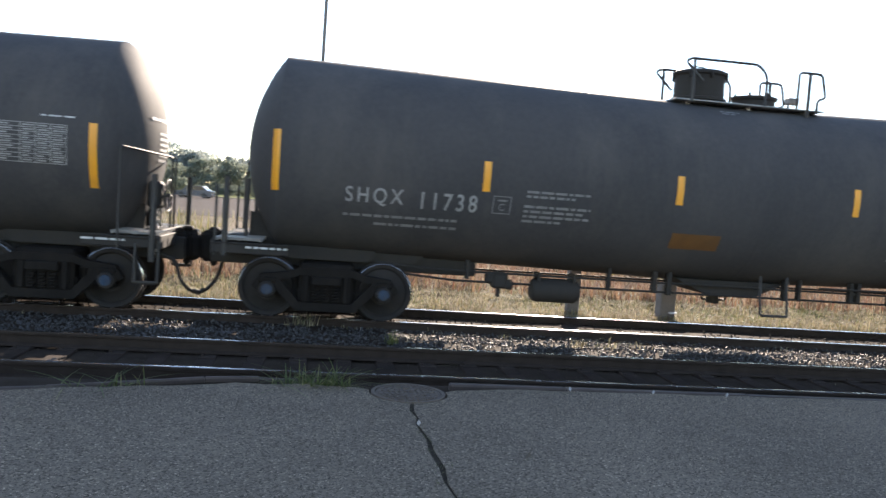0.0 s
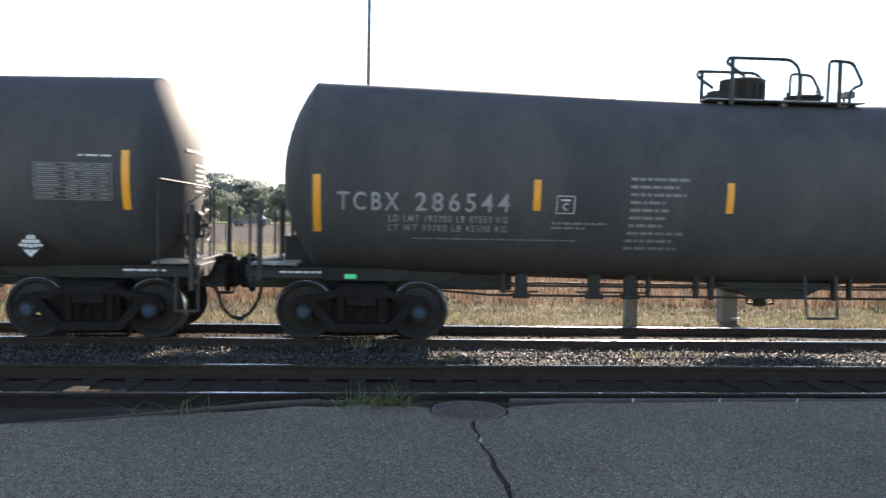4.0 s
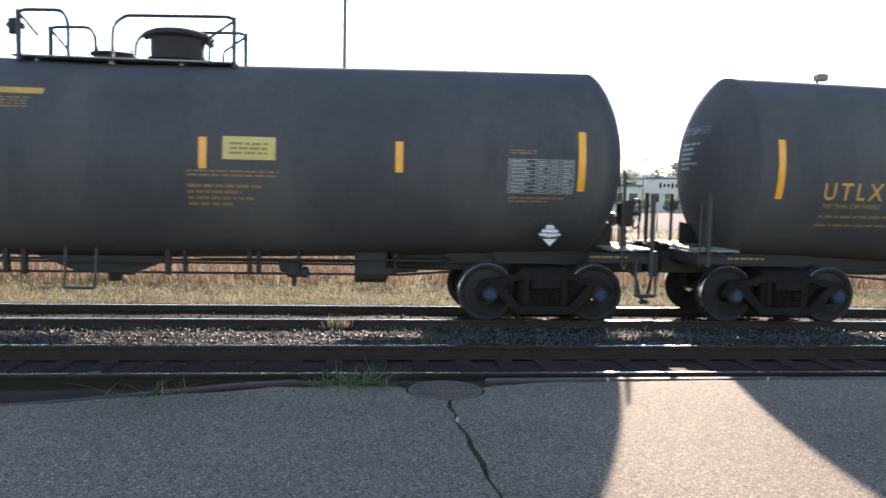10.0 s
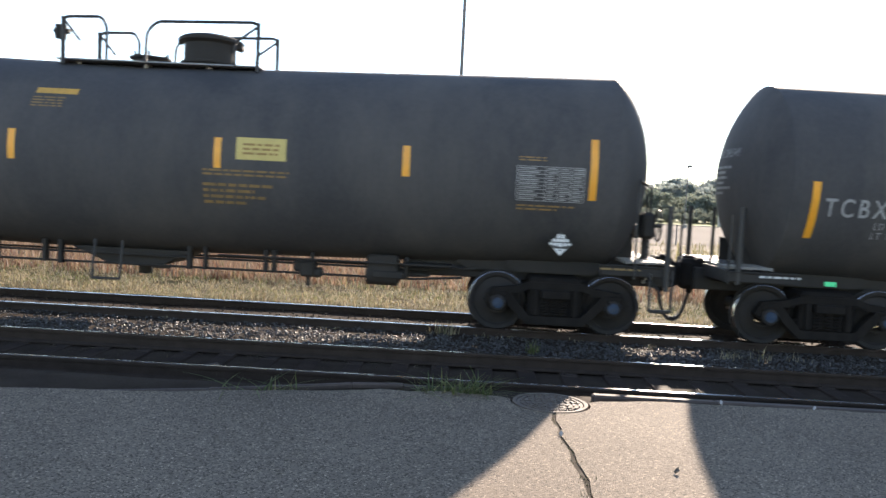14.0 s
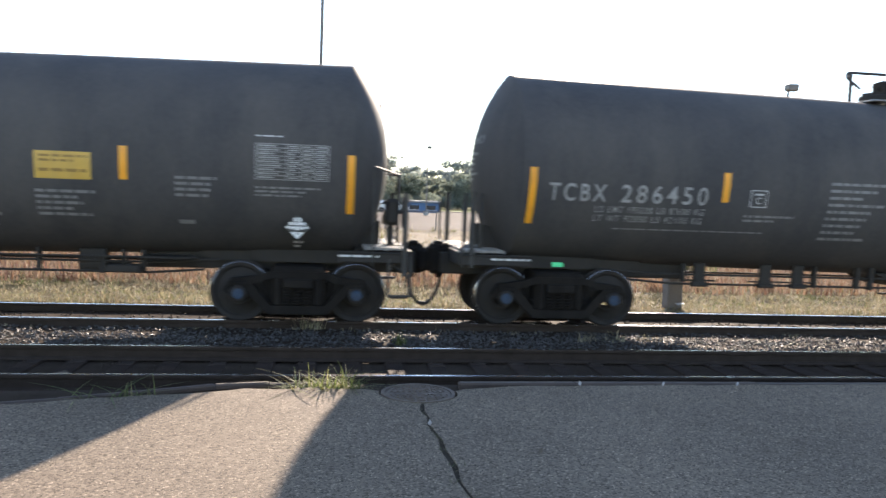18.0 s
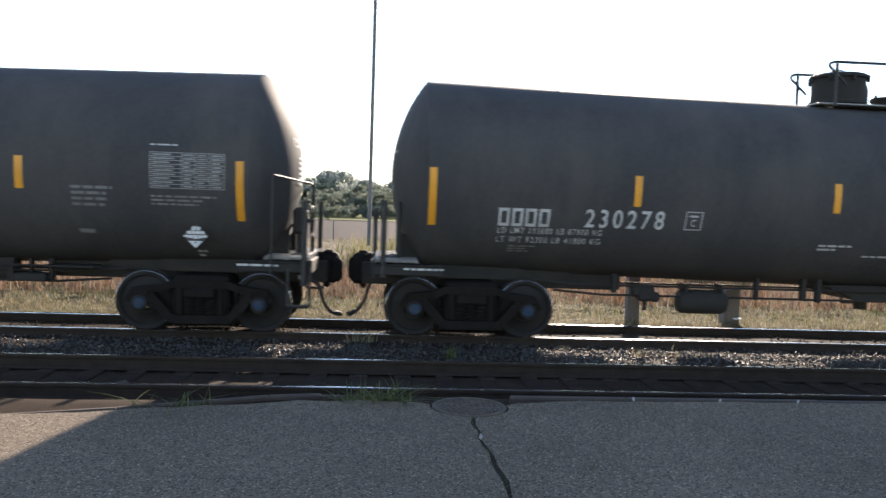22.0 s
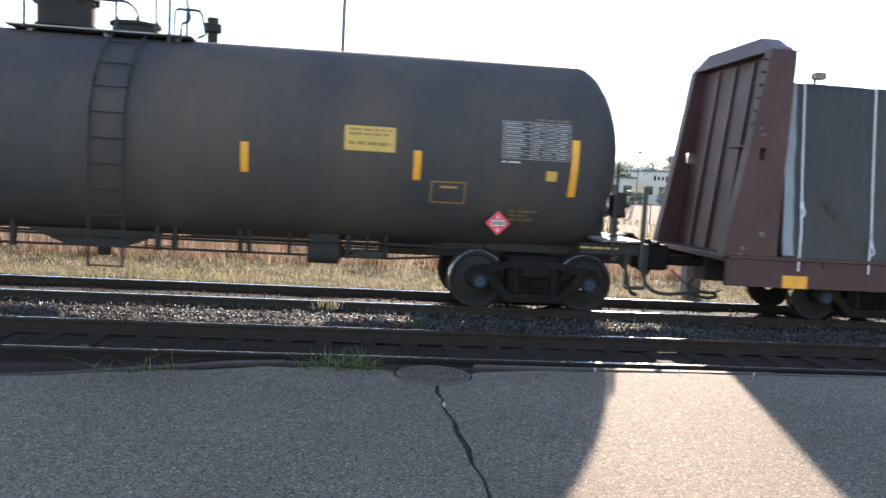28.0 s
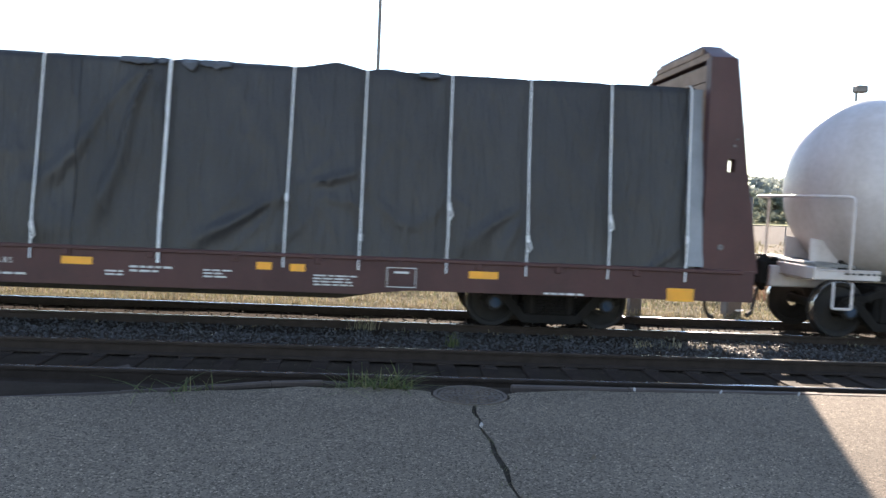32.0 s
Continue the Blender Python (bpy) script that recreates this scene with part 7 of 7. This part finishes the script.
def far_car(x, y, turn, paint, label):
    ob = thing("parked_car", None, pose(x, y, 0.06, 0, 0, turn), label, "car", "parked cars")
    part("body", clean_normals(Geo().prism([(-2.2, 0.3), (2.2, 0.3), (2.25, 0.7), (1.3, 0.88), (0.7, 1.4), (-1.1, 1.42), (-1.7, 0.95), (-2.2, 0.9)], -0.85, 0.85).mesh("body", paint)), ob)
    part("side_windows", clean_normals(Geo().prism([(1.1, 0.92), (0.62, 1.34), (-1.05, 1.36), (-1.5, 0.95)], -0.865, 0.865).mesh("side_windows", DARK_GLASS)), ob)
    for wx in (-1.35, 1.4):
        for wy in (-0.8, 0.8):
            part("wheel", Geo().lathe([(-0.1, 0.02), (-0.1, 0.32), (0.1, 0.32), (0.1, 0.02)], (wx, wy, 0.32), "y", 16).mesh("wheel", RUBBER), ob)


far_car(7.0, 98, 10, CAR_PAINT, "white car parked at the far end of the car park")
far_car(-16.0, 97, 170, CAR_DARK, "dark car parked at the far end of the car park")
far_car(-27.0, 108, 5, CAR_PAINT, "white car parked before the shop")
far_car(-31.0, 109, 5, CAR_DARK, "dark car parked before the shop")


def bush(x, y, h, seed):
    ob = tree(x, y, h, seed, 1.3)
    ob.name = "bush"
    return tagged(ob, "rounded green bush at the far edge of the lot", "bush", "bushes at the far edge")


for x, y, h, q in ((-8.0, 112, 2.6, 71), (-22.5, 118, 4.0, 72), (46.0, 112, 2.6, 73), (49.0, 110, 2.4, 74), (41.0, 111, 2.2, 75), (52.5, 112, 2.8, 76), (9.5, 112, 2.4, 77), (14.0, 114, 2.8, 78)):
    bush(x, y, h, q)

# an uneven hedge row closes the foot of the trees
src = bush(-250.0, 140, 2.6, 79)
x = -70.0
while x < 100:
    h = copy_thing(src, pose(x, 138 + rnd.uniform(-4, 4), 0, 0, 0, rnd.uniform(0, 360)))
    sc = rnd.uniform(0.6, 1.1)
    h.scale = (sc * 1.5, sc * 1.5, sc)
    x += rnd.uniform(1.6, 2.8)
rng = random.Random(31)
blades("fence_weeds", [(rng.uniform(-16, 26), 45.5 + rng.uniform(-0.8, 0.3), 0.05, rng.uniform(0.6, 1.3)) for _ in range(120)], STRAW, "yellowed weeds along the fence", "weeds", 33, (4, 7), (0.15, 0.5), 0.02, 0.2, 0.6, "stuff", 2)
blades("tall_weeds", [(x + rng.gauss(0, 0.5), y + rng.gauss(0, 0.4), 0.0, 1.0) for x, y in ((-0.6, 27), (0.6, 29), (9.8, 24), (10.6, 23), (-4.6, 27), (8.0, 26)) for _ in range(26)], TALL_WEEDS, "tall leafy green and yellow weeds beyond the verge", "weeds", 34, (5, 9), (0.5, 1.2), 0.03, 0.16, 0.7, "stuff", 3)


scrap(7.13, 15.3, -0.02, 0.09, 0.06, 20, WHITE_SIGN, "crumpled white scrap in the dry grass")


def motions():
    for ob, u in CARS:
        walk(ob, [(t, pose(u - s, YC, 0)) for t, s in TRAIN])
    ticks = [i * 0.1 for i in range(321)]
    far = [travel(t) for t in ticks]
    for ax, car, x, r in WHEELS:
        walk(ax, [(t, pose(x, 0, r, 0, -math.degrees(s / r), 0)) for t, s in zip(ticks, far)])


# seconds and metres that the train has gone
TRAIN = [
    (0.0, -0.019), (0.5, 2.241), (1.0, 4.490), (1.5, 6.735), (2.0, 8.982), (2.5, 11.234), (3.0, 13.495), (3.5, 15.766),
    (4.5, 20.342), (5.5, 24.962), (6.0, 27.288), (6.5, 29.624), (7.0, 31.968), (7.5, 34.320), (8.0, 36.679), (8.5, 39.045),
    (9.0, 41.418), (9.5, 43.797), (10.0, 46.181), (10.5, 48.571), (11.0, 50.967), (11.5, 53.369), (12.0, 55.777), (12.5, 58.191),
    (13.0, 60.611), (13.5, 63.038), (14.0, 65.473), (14.5, 67.914), (15.5, 72.819), (16.5, 77.754), (17.0, 80.232), (17.5, 82.717),
    (18.0, 85.208), (18.5, 87.705), (19.0, 90.207), (19.5, 92.714), (20.0, 95.224), (20.5, 97.738), (21.0, 100.254), (21.5, 102.771),
    (22.0, 105.290), (22.5, 107.808), (23.0, 110.326), (23.5, 112.843), (24.0, 115.359), (24.5, 117.874), (25.0, 120.388), (25.5, 122.901),
    (26.5, 127.928), (27.5, 132.961), (28.0, 135.483), (28.5, 138.012), (29.0, 140.548), (29.5, 143.093), (30.0, 145.650), (30.5, 148.220),
    (31.0, 150.803), (31.5, 153.401), (32.0, 156.015),
]


def travel(t):
    """Smooth reading of the train's way."""
    k = 0
    while k < len(TRAIN) - 2 and TRAIN[k + 1][0] < t:
        k += 1
    p = [TRAIN[max(0, min(len(TRAIN) - 1, k + j))] for j in (-1, 0, 1, 2)]
    (t0, s0), (t1, s1) = p[1], p[2]
    h = t1 - t0
    m0 = (s1 - p[0][1]) / (t1 - p[0][0]) * h
    m1 = (p[3][1] - s0) / (p[3][0] - t0) * h
    q = (t - t0) / h
    return (2 * q**3 - 3 * q**2 + 1) * s0 + (q**3 - 2 * q**2 + q) * m0 + (-2 * q**3 + 3 * q**2) * s1 + (q**3 - q**2) * m1


motions()
